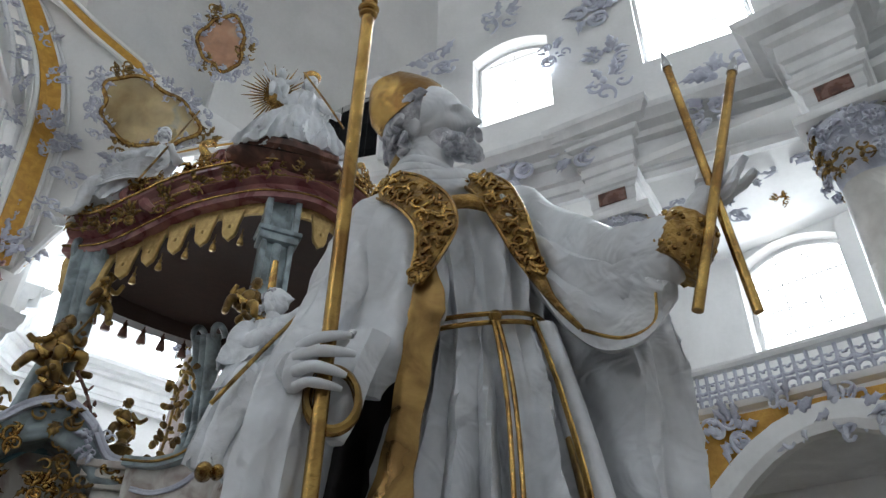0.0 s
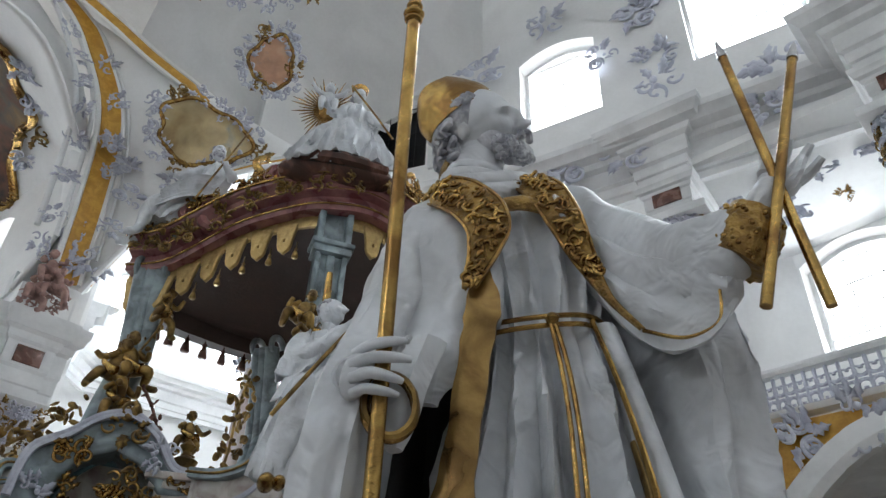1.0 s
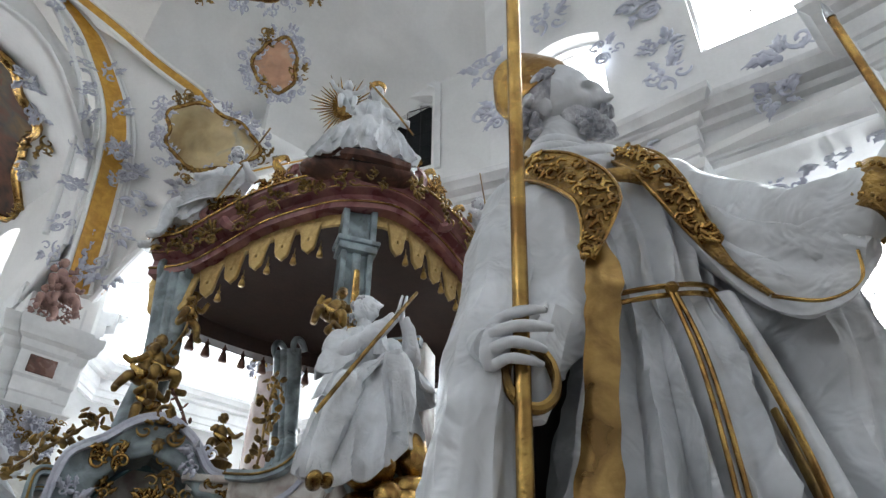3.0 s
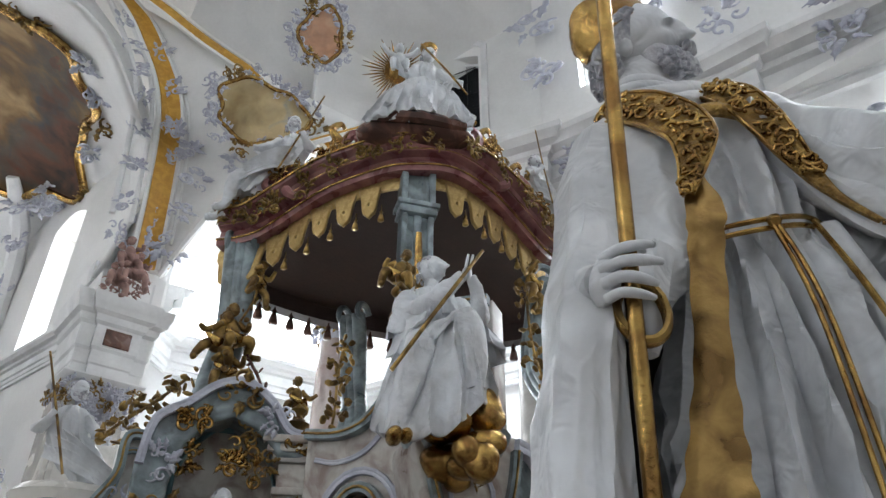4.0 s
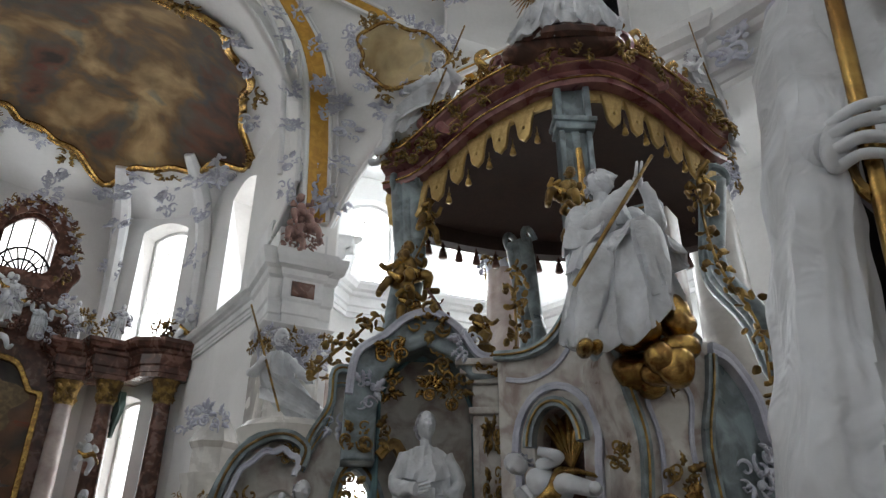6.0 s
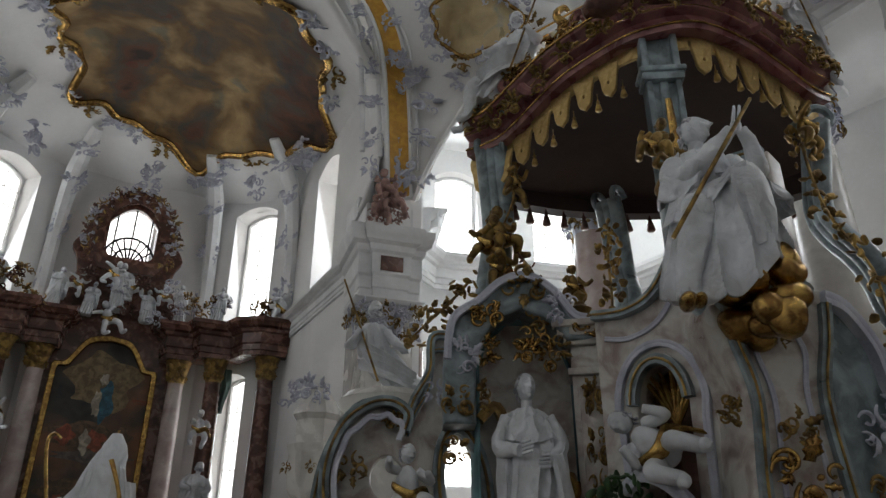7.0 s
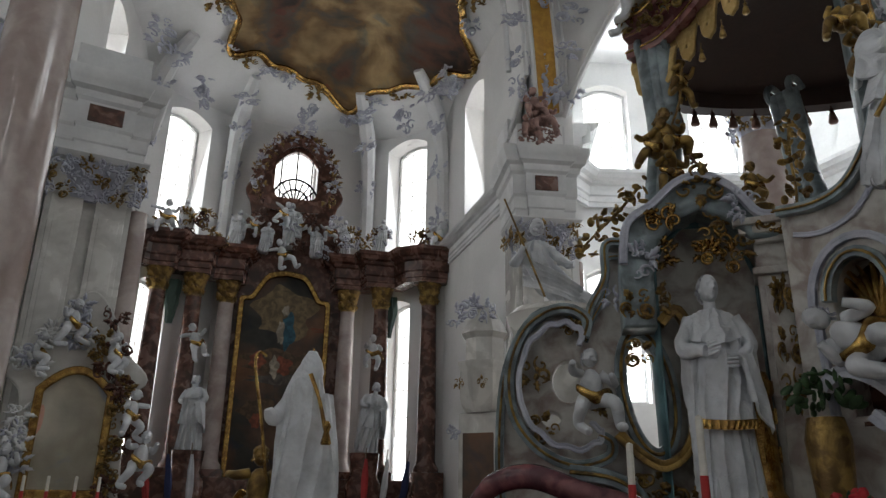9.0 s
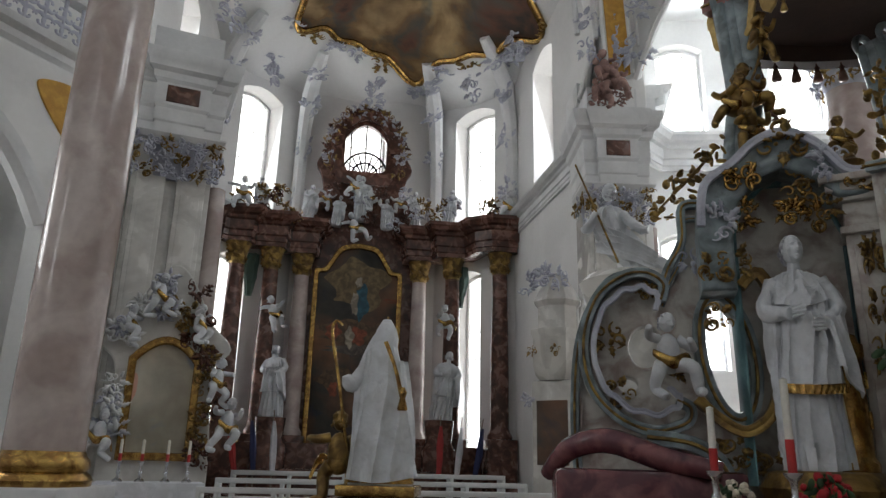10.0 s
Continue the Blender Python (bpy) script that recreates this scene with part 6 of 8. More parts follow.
vine("vine", [(4.5, 5.9, 5.5), (4.35, 5.75, 5.0), (4.3, 5.6, 4.4), (4.4, 5.4, 3.8), (4.2, 5.2, 3.2)], 80, 0.11, 4, ALTAR)
vine("vine", [(4.55, 5.3, 3.6), (4.35, 5.2, 3.1), (4.3, 5.2, 2.6)], 40, 0.13, 5, ALTAR)
vine("garland", [(2.05, 7.3, 4.55), (2.2, 7.3, 4.35), (2.28, 7.3, 4.2)], 14, 0.07, 6, ALTAR, BROWN)

# front pilaster between the two canopy arches
bm = bmesh.new()
for x0, x1, y0 in ((-0.2, 0.2, 0.0), (-0.2, -0.13, -0.05), (0.13, 0.2, -0.05), (-0.05, 0.05, -0.03)):
    box(bm, (x0, y0, 3.6), (x1, 0.18, 5.85), bevel=0.012)
box(bm, (-0.24, -0.08, 5.85), (0.24, 0.2, 5.94), bevel=0.015)
box(bm, (-0.27, -0.1, 5.94), (0.27, 0.2, 6.0), bevel=0.015)
for x0, x1, y0 in ((-0.22, 0.22, 0.0), (-0.22, -0.14, -0.06), (0.14, 0.22, -0.06)):
    box(bm, (x0, y0, 6.0), (x1, 0.18, 6.42), bevel=0.012)
P0 = part("front_pilaster", bm, BLUE, ALTAR, angle=25)
P0.matrix_local = Matrix.Translation((3.12, 5.95, 0)) @ Matrix.Rotation(radians(-18), 4, "Z") @ Matrix.Diagonal((0.82, 0.9, 1, 1))
for z, s, k in ((6.22, 0.2, 1), (5.68, 0.18, 2), (5.35, 0.12, 4)):
    put_ornament(k, GOLD, P0.matrix_local @ Vector((0, -0.07, z)), (s, s, s * 1.5), -14, ALTAR, name="gilt_drop")
bm = bmesh.new()
tube(bm, [(3.1, 5.88, 5.6), (3.1, 5.87, 5.1), (3.1, 5.88, 4.7)], [0.03, 0.045, 0.025], 8)
part("gilt_husk", bm, GOLD, ALTAR)

# canopy: front edge rising to the pilaster and falling again
EDGE = [(1.66, 7.62, 5.98), (1.78, 7.48, 5.97), (1.95, 7.3, 6.02), (2.2, 7.0, 6.24), (2.44, 6.65, 6.42), (2.76, 6.25, 6.53), (2.98, 5.95, 6.52), (3.44, 5.78, 6.57), (4.0, 5.83, 6.5), (4.5, 5.93, 6.32), (4.85, 6.02, 6.2), (5.1, 6.1, 6.22)]
edge = spline_points(EDGE, 6)
bm = bmesh.new()
sweep(bm, edge, [(-0.12, -0.16), (0.04, -0.16), (0.06, -0.08), (0.02, -0.04), (0.02, 0.02), (0.1, 0.05), (0.14, 0.11), (0.22, 0.14), (0.24, 0.19), (-0.12, 0.22)])
part("canopy_cornice", bm, ROSE, ALTAR, angle=25)
bm = bmesh.new()
sweep(bm, [p + Vector((0, 0, 0.26)) for p in edge], [(-0.15, -0.1), (0.1, -0.08), (0.16, 0.0), (0.1, 0.07), (0.0, 0.09), (-0.15, 0.06)])
part("canopy_roll", bm, ROSE, ALTAR)
for nm, x, z, r in (("gilt_fillet", 0.245, 0.17, 0.014), ("gilt_fillet", 0.065, -0.1, 0.012), ("gilt_fillet", 0.105, 0.07, 0.009)):
    bm = bmesh.new()
    sweep(bm, edge, [(x + r * math.cos(a), z + r * math.sin(a)) for a in np.linspace(0, 2 * math.pi, 8, endpoint=False)])
    part(nm, bm, GOLD, ALTAR)
# scrolls riding on the cornice
for c, way, s_, material in (((2.1, 7.0, 6.5), (0.6, -0.75, 0.35), 0.13, ROSE), ((4.45, 5.85, 6.66), (-0.95, -0.1, 0.3), 0.13, ROSE), ((1.74, 7.45, 6.2), (0.6, -0.75, 0.1), 0.17, BLUE), ((4.95, 6.0, 6.45), (-0.9, -0.2, 0.1), 0.17, BLUE)):
    way = Vector(way).normalized()
    bm = bmesh.new()
    for off in (-0.05, 0.05):
        o = way.cross(Vector((0, 0, 1))) * off
        pts = [Vector(c) + o + way * s_ * 1.9 + Vector((0, 0, -0.1)), Vector(c) + o + way * s_ * 1.3 + Vector((0, 0, s_ * 0.5))]
        for k in range(11):
            a, r = 1.2 + k * 0.62, s_ * (1 - k / 12.5)
            pts.append(Vector(c) + o + way * r * math.cos(a) + Vector((0, 0, r * math.sin(a))))
        tube(bm, pts, [0.03, 0.055, 0.05, 0.035, 0.022], 8, 0, 3)
    part("cornice_scroll", bm, material, ALTAR)
    bm = bmesh.new()
    pts = [p + way.cross(Vector((0, 0, 1))) * 0.06 for p in pts]
    tube(bm, pts, [0.012, 0.022, 0.018, 0.012], 6, 0, 3)
    part("scroll_gilding", bm, GOLD, ALTAR)
for k, p in enumerate(edge[6:-6:5]):
    t_ = (edge[min(edge.index(p) + 1, len(edge) - 1)] - p)
    out = t_.cross(Vector((0, 0, 1))).normalized()
    put_ornament(k % 6, (GOLD, OLD_GOLD)[k % 2], p + out * 0.2 + Vector((0, 0, 0.24 + 0.07 * (k % 3))), (0.26, 0.26, 0.3), math.degrees(math.atan2(out.x, -out.y)), ALTAR, spin=65 * k, name="crest_ornament")
# roof, and lining whose brown-black colour holds the underside's shade
BACK = [(2.35, 8.8, 6.25), (2.9, 9.2, 6.4), (3.8, 9.4, 6.5), (4.8, 9.0, 6.4), (5.6, 8.2, 6.2), (5.9, 7.4, 6.05)]
back = spline_points(BACK, 13)
back = [back[round(i / (len(edge) - 1) * (len(back) - 1))] for i in range(len(edge))]
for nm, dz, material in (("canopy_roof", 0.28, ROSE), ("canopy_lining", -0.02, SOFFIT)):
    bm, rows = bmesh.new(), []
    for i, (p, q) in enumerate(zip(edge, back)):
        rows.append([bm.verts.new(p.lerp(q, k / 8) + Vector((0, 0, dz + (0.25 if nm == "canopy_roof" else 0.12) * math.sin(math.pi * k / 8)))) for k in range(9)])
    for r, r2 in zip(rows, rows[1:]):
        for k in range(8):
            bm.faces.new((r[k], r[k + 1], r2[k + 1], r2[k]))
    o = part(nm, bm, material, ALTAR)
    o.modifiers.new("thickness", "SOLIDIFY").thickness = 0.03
# rear cornice in the same shade-darkened colour
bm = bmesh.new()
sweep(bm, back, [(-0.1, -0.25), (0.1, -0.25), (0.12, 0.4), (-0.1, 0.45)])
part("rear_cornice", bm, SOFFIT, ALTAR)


def lambrequin():
    """One tongue of the carved gilt valance."""
    loop = [(-0.1, 0.03), (0.1, 0.03), (0.082, -0.05), (0.068, -0.12), (0.06, -0.2), (0.046, -0.245), (0.026, -0.26), (0.0, -0.285), (-0.026, -0.26), (-0.046, -0.245), (-0.06, -0.2), (-0.068, -0.12), (-0.082, -0.05)]
    hole = [(0.02 * math.cos(a), -0.15 + 0.028 * math.sin(a)) for a in np.linspace(0, 2 * math.pi, 10, endpoint=False)]
    me = plate([loop, hole], 0.02, 0.012)
    me.transform(Matrix.Scale(1.12, 4))
    me.materials.append(PALEGOLD)
    return me


def tassel():
    bm = bmesh.new()
    lathe(bm, [(0.006, 0.12), (0.006, 0.05), (0.022, 0.03), (0.014, 0.015), (0.024, -0.01), (0.036, -0.07), (0.03, -0.08)], (0, 0, 0), 10)
    return mesh_of(bm, OLD_GOLD)


TONGUE, TASSEL, BACKLIT_TASSEL = lambrequin(), tassel(), tassel()
# rear tassels: brown instead of gilt paints them dark against the light behind
BACKLIT_TASSEL.materials[0] = BROWN


def valance(line, spacing, drop, inset, gold=True, flip=1.0):
    """Tongues with tassels between them, hung along a line."""
    total = [0.0]
    for a, b in zip(line, line[1:]):
        total.append(total[-1] + (b - a).length)
    n = int(total[-1] / spacing)
    for i in range(n + 1):
        d = (i + 0.5) * total[-1] / (n + 1)
        k = max(j for j in range(len(total)) if total[j] <= d)
        k = min(k, len(line) - 2)
        a, b = line[k], line[k + 1]
        p, t = a.lerp(b, (d - total[k]) / max(1e-6, total[k + 1] - total[k])), (b - a)
        yaw = math.atan2(t.y, t.x)
        out = Vector((math.sin(yaw), -math.cos(yaw), 0)) * inset
        m = Matrix.Translation(p + out + Vector((0, 0, drop))) @ Matrix.Rotation(yaw, 4, "Z")
        if gold:
            o = new("lambrequin", TONGUE)
            o.parent, o.matrix_local = ALTAR, m
        o = new("tassel", TASSEL if gold else BACKLIT_TASSEL)
        o.parent, o.matrix_local = ALTAR, m @ (Matrix.Translation((0.13, 0.02, -0.3)) if gold else Matrix.Translation((0, 0, -0.12)) @ Matrix.Scale(1.7, 4))


span = [p for p in edge if 1.5 < p.x < 2.85]
bm = bmesh.new()
inner = [p + Vector((0.05, 0.12, -0.3)) for p in edge if 1.5 < p.x < 4.95]
sweep(bm, inner, [(-0.02, 0.02), (0.02, 0.02), (0.04, 0.1), (0.02, 0.17), (-0.02, 0.17)])
part("valance_band", bm, PALEGOLD, ALTAR)
valance([p + Vector((0.05, 0.12, -0.27)) for p in span], 0.33, 0.0, 0.03)
valance([p + Vector((0.05, 0.12, -0.27)) for p in edge if 3.35 < p.x < 4.95], 0.33, 0.0, 0.03)
valance([p + Vector((0, -0.1, -0.25)) for p in back], 0.3, 0.0, -0.05, False)
for k, p in enumerate(edge[3::5]):
    put_ornament(k % 6, OLD_GOLD, p + Vector((-0.02, -0.24, 0.1)), (0.34, 0.4, 0.3), -40 if p.x < 3 else 10, ALTAR, spin=30 * k, name="gilt_ornament")
for k, p in enumerate(edge[5::6]):
    put_ornament((k + 2) % 6, GOLD if k % 2 else OLD_GOLD, p + Vector((0.02, -0.08, 0.38)), (0.36, 0.5, 0.36), -40 if p.x < 3 else 10, ALTAR, spin=50 * k, name="crest_ornament")
for p in ((2.4, 6.55, 6.85), (3.85, 5.75, 6.92), (4.4, 5.88, 6.75), (2.0, 7.1, 6.5)):
    bm = bmesh.new()
    tube(bm, [(0, 0, 0), (0.1, 0, 0.14), (-0.05, 0, 0.3), (0.04, 0, 0.44), (0.1, 0, 0.4)], [0.05, 0.06, 0.045, 0.035, 0.02], 8)
    scroll(bm, (0.02, 0, 0.12), 0.14, 1.1, 1.0, -1, 0.2)
    o = part("crest_scroll", bm, GOLD, ALTAR)
    o.location = Vector(p) + Vector((0, 0, -0.1))

for k, (p, s_, st, hd) in enumerate((((2.55, 6.35, 6.83), 0.16, 0.2, 1), ((3.6, 5.66, 6.9), 0.16, 2.9, -1), ((1.95, 7.05, 6.42), 0.13, 0.4, 1), ((4.3, 5.75, 6.68), 0.13, 2.7, -1))):
    bm = bmesh.new()
    scroll(bm, (0, 0, 0), s_, 1.2, st, hd, 0.3, bulge=0.1)
    tube(bm, [(math.cos(st) * s_, 0, math.sin(st) * s_), (math.cos(st) * s_ * 1.4, 0.02, -0.1), (math.cos(st) * s_ * 2.2, 0.04, -0.16)], [0.06, 0.07, 0.05], 8)
    o = part("pediment_scroll", bm, ROSE, ALTAR)
    o.matrix_local = Matrix.Translation(p) @ Matrix.Rotation(radians(-42 if p[0] < 3 else 5), 4, "Z")

# upper wall of the base between the posts: ledge, niches, shaped outline
base = ALTAR


def panel(name, pts, thick, p, q, material, holes=(), bevel=0.025, parent=base, label=""):
    """A shaped slab standing on the line p to q; outline and holes in (along, z)."""
    m, _ = facing_of(p, q)
    me = plate([pts, *holes], thick, bevel, 3)
    me.transform(Matrix.Translation((0, thick / 2, 0)))
    o = part(name, me, material, parent, label)
    o.matrix_local = m
    return o, m


def rim(name, pts, r, m, material, parent=base, y=-0.03, closed=True):
    bm = bmesh.new()
    sweep(bm, [(x, y, z) for x, z in pts], [(0.82 * r * math.cos(a) * (1 - 0.22 * math.cos(4 * a)), 0.9 * r * math.sin(a) * (1 - 0.22 * math.cos(4 * a))) for a in np.linspace(0, 2 * math.pi, 16, endpoint=False)], closed=closed, up=(0, 1, 0))
    o = part(name, bm, material, parent)
    o.matrix_local = m
    if material is BLUE:
        bm = bmesh.new()
        sweep(bm, [(x, y - r * 0.95, z) for x, z in pts], [(r * 0.2 * math.cos(a), r * 0.2 * math.sin(a)) for a in np.linspace(0, 2 * math.pi, 6, endpoint=False)], closed=closed, up=(0, 1, 0))
        part("gilt_line", bm, OLD_GOLD, parent).matrix_local = m
    return o


def smooth2(pts, steps=5):
    return [(p.x, p.y) for p in spline_points([(x, z, 0) for x, z in pts], steps)]


def oval(cx, cz, rx, rz, n=36, tilt=0.0):
    c, s = math.cos(tilt), math.sin(tilt)
    return [(cx + rx * math.cos(a) * c - rz * math.sin(a) * s, cz + rx * math.cos(a) * s + rz * math.sin(a) * c) for a in np.linspace(0, 2 * math.pi, n, endpoint=False)]


# left wing with the great C-scroll, pierced by ovals
top_line = smooth2([(0.0, 1.2), (-0.02, 1.75), (0.05, 2.4), (0.3, 2.86), (0.62, 2.9), (0.72, 2.75), (0.8, 2.95), (0.93, 3.2), (0.95, 3.5), (1.12, 3.52), (1.3, 3.45), (1.42, 3.62), (1.52, 3.9), (1.8, 3.98), (2.05, 3.78), (2.3, 3.6)])
wing, mw = panel("wing_panel", top_line + [(2.3, 0.3), (0.0, 0.3)], 0.16, (0.2, 7.3), (2.55, 6.9), MOTTLED, [oval(0.58, 2.3, 0.16, 0.2), oval(0.42, 1.98, 0.1, 0.08), oval(1.22, 2.2, 0.17, 0.48, tilt=0.12)], 0.02)
rim("wing_edge", top_line, 0.05, mw, BLUE, wing and base, -0.06, False)
rim("inner_edge", [(x, z - 0.13) for x, z in top_line[26:]], 0.03, mw, BLUE, base, -0.04, False)
c_line = smooth2([(0.72, 2.66), (0.75, 2.8), (0.62, 2.9), (0.42, 2.88), (0.2, 2.7), (0.08, 2.35), (0.12, 1.98), (0.32, 1.72), (0.6, 1.6), (0.86, 1.66), (0.9, 1.78), (0.8, 1.84)], 6)
rim("c_scroll", c_line, 0.06, mw, BLUE, base, -0.14, False)
rim("c_scroll_inner", [(0.5 + (x - 0.5) * 0.8, 2.25 + (z - 2.25) * 0.8 + 0.015 * math.sin(k * 1.1)) for k, (x, z) in enumerate(c_line)], 0.032, mw, STUCCO, base, -0.18, False)
rim("oval_frame", oval(1.22, 2.2, 0.2, 0.51, tilt=0.12), 0.07, mw, BLUE, base, -0.06)
rim("s_scroll", smooth2([(0.95, 1.85), (1.1, 1.7), (1.3, 1.6), (1.5, 1.75), (1.58, 2.05), (1.62, 2.5), (1.5, 2.85), (1.35, 2.75)]), 0.06, mw, OLD_GOLD, base, -0.2, False)
rim("lower_scroll", smooth2([(0.55, 1.55), (0.9, 1.5), (1.1, 1.35), (1.15, 1.1), (0.95, 1.0), (0.85, 1.15)]), 0.08, mw, BLUE, base, -0.16, False)
for k, (x, z, s, g_) in enumerate(((0.3, 2.35, 0.3, 1), (0.35, 1.9, 0.28, 1), (0.62, 2.75, 0.2, 1), (0.85, 2.1, 0.22, 1), (1.2, 1.45, 0.34, 1), (1.35, 3.55, 0.3, 0), (1.0, 3.0, 0.24, 0), (1.5, 1.3, 0.36, 1))):
    put_ornament(k % 6, OLD_GOLD if g_ else STUCCO, mw @ Vector((x, -0.12, z)), (s, s, s), -10, base, spin=60 * k, name="gilt_ornament")
put_putto(3, mw @ Vector((0.75, -0.3, 1.93)), 0.66, 0, label="white putto perched in the pierced C-scroll of the altar")

# niche with the standing figure: arched hood, dark hollow behind
hood = smooth2([(1.15, 3.2), (1.2, 3.55), (1.42, 3.72), (1.62, 3.9), (1.85, 3.96), (2.08, 3.82), (2.25, 3.6), (2.42, 3.58)])
o, mh = panel("niche_hood", hood + [(2.42, 3.42), (2.2, 3.42), (2.0, 3.62), (1.8, 3.7), (1.58, 3.6), (1.42, 3.4), (1.36, 3.1), (1.36, 2.7), (1.15, 2.7)], 0.34, (0.05, 6.95), (2.5, 6.45), BLUE, bevel=0.03)
for k, (x, z, s_) in enumerate(((1.24, 2.85, 0.3), (1.3, 3.25, 0.3), (1.5, 3.6, 0.32), (1.82, 3.86, 0.4), (2.12, 3.66, 0.3), (2.34, 3.5, 0.26), (1.22, 2.45, 0.26))):
    put_ornament((k * 2 + 1) % 6, (OLD_GOLD, STUCCO, GOLD)[k % 3], mh @ Vector((x, -0.05, z)), (s_, s_, s_), -12, base, spin=75 * k, name="gilt_ornament" if k % 3 != 1 else "stucco_ornament")
rim("hood_edge", hood, 0.045, mh, STUCCO, base, -0.05, False)
bm = bmesh.new()
lathe(bm, [(0.46, 1.2), (0.47, 3.2), (0.36, 3.5), (0.15, 3.68)], (0, 0, 0), 24)
for f in [f for f in bm.faces if f.calc_center_median().y < -0.12]:
    bm.faces.remove(f)
o = part("niche_hollow", bm, TEAL, base)
o.location = (1.93, 7.0, 0)
o.modifiers.new("thickness", "SOLIDIFY").thickness = 0.03
for k, (x, y, z, s) in enumerate(((1.95, 6.62, 3.42, 0.3), (2.05, 6.6, 3.25, 0.26), (1.85, 6.62, 3.3, 0.28), (1.5, 6.68, 3.3, 0.3), (1.42, 6.7, 2.9, 0.3), (1.98, 6.6, 3.6, 0.28), (2.12, 6.58, 3.35, 0.24))):
    put_ornament(k % 6, GOLD if k < 4 else OLD_GOLD, (x, y, z), (s, s, s), -12, base, spin=44 * k, name="gilt_ornament")
NUN = standing(1.78, 2.0, True)
statue = solo("female_saint_statue", NUN, WHITE, "white robed saint statue with gilt hem beside a gilt tower", "statue", Matrix.Translation((1.83, 6.62, 1.32)) @ Matrix.Rotation(radians(-12), 4, "Z") @ Matrix.Diagonal((0.82, 0.9, 1.0, 1)))
bm = bmesh.new()
lathe(bm, [(0.15, 0), (0.15, 0.06), (0.125, 0.1), (0.12, 0.78), (0.14, 0.82), (0.14, 0.9), (0.12, 0.9), (0.1, 0.97), (0.02, 1.0)], (0, 0, 0), 20)
for z in (0.3, 0.58):
    for a in range(5):
        box(bm, (-0.03, -0.135, z), (0.03, -0.11, z + 0.12), 0, Matrix.Rotation(a * 1.26, 4, "Z"))
solo("tower_emblem", bm, GOLD, "gilt model tower beside the saint", "emblem", Matrix.Translation((2.08, 6.55, 1.32)), angle=30)
bm = bmesh.new()
lathe(bm, [(0.5, 0), (0.5, 0.4), (0.42, 0.5), (0.38, 1.0), (0.44, 1.1), (0.46, 1.2), (0.4, 1.3), (0.36, 1.32)], (0, 0, 0), 28)
solo("statue_plinth", bm, OLD_GOLD, "gilt and dark plinth under the saint", "pedestal", Matrix.Translation((1.9, 6.65, 0)))

# corner pilaster with capital
bm = bmesh.new()
for lo, hi in (((-0.15, -0.1, 0.3), (0.15, 0.3, 3.1)), ((-0.1, -0.14, 0.6), (0.1, 0.3, 3.0)), ((-0.18, -0.15, 3.1), (0.18, 0.3, 3.16)), ((-0.15, -0.12, 3.16), (0.15, 0.3, 3.36)), ((-0.2, -0.17, 3.36), (0.2, 0.3, 3.43)), ((-0.25, -0.22, 3.43), (0.25, 0.3, 3.5)), ((-0.29, -0.26, 3.5), (0.29, 0.3, 3.56))):
    box(bm, lo, hi, bevel=0.012)
o = part("corner_pilaster", bm, MOTTLED, base, angle=25)
o.matrix_local = Matrix.Translation((2.42, 6.62, 0)) @ Matrix.Rotation(radians(-25), 4, "Z")
for z in (2.9, 2.5, 2.15):
    put_ornament(int(z * 3) % 6, OLD_GOLD, (2.37, 6.47, z), (0.2, 0.3, 0.36), -25, base, name="gilt_ornament")
bm = bmesh.new()
lathe(bm, [(0.06, 0), (0.08, 0.03), (0.03, 0.07), (0.09, 0.14), (0.11, 0.2), (0.05, 0.24), (0.04, 0.28), (0.07, 0.33), (0.0, 0.4)], (0, 0, 0), 14)
solo("altar_urn", bm, OLD_GOLD, "small dulled gilt urn on the altar ledge", "urn", Matrix.Translation((2.42, 6.72, 3.56)))

# curved wall with the arched niche and the leaning putto
wall_top = smooth2([(0.0, 3.55), (0.3, 3.52), (0.55, 3.6), (0.75, 3.85), (0.88, 4.2), (0.98, 4.5), (1.6, 4.5)])
niche = [(0.3, 1.9), (0.72, 1.9)] + [(0.51 + 0.23 * math.cos(a), 2.75 + 0.33 * math.sin(a)) for a in np.linspace(0, math.pi, 14)]
o, mn = panel("niche_wall", wall_top + [(1.6, 0.3), (0.0, 0.3)], 0.25, (2.4, 6.35), (3.1, 5.3), MOTTLED, [niche], 0.02)
rim("ledge_edge", wall_top, 0.055, mn, BLUE, base, -0.06, False)
rim("niche_frame", niche[2:], 0.055, mn, BLUE, base, -0.05, False)
surround = [(0.2, 1.75), (0.17, 2.6)] + [(0.51 + 0.36 * math.cos(a), 2.75 + 0.46 * math.sin(a)) for a in np.linspace(math.pi, 0, 14)] + [(0.85, 2.6), (0.82, 1.75)]
rim("niche_surround", surround, 0.04, mn, STUCCO, base, -0.03, False)
rim("wall_panel", smooth2([(0.95, 1.6), (0.98, 2.6), (1.02, 3.4), (1.12, 4.1), (1.3, 4.2), (1.4, 3.4), (1.36, 1.6)]), 0.028, mn, BLUE, base, -0.02, False)
rim("wall_panel", smooth2([(0.08, 3.34), (0.3, 3.3), (0.55, 3.38), (0.75, 3.62), (0.9, 4.0)]), 0.028, mn, STUCCO, base, -0.02, False)
bm = bmesh.new()
lathe(bm, [(0.3, 1.85), (0.3, 2.8), (0.22, 3.05), (0.05, 3.15)], (0, 0, 0), 20)
for f in [f for f in bm.faces if f.calc_center_median().y < -0.05]:
    bm.faces.remove(f)
o = part("niche_hollow", bm, BROWN, base)
o.matrix_local = mn @ Matrix.Translation((0.51, 0.24, 0))
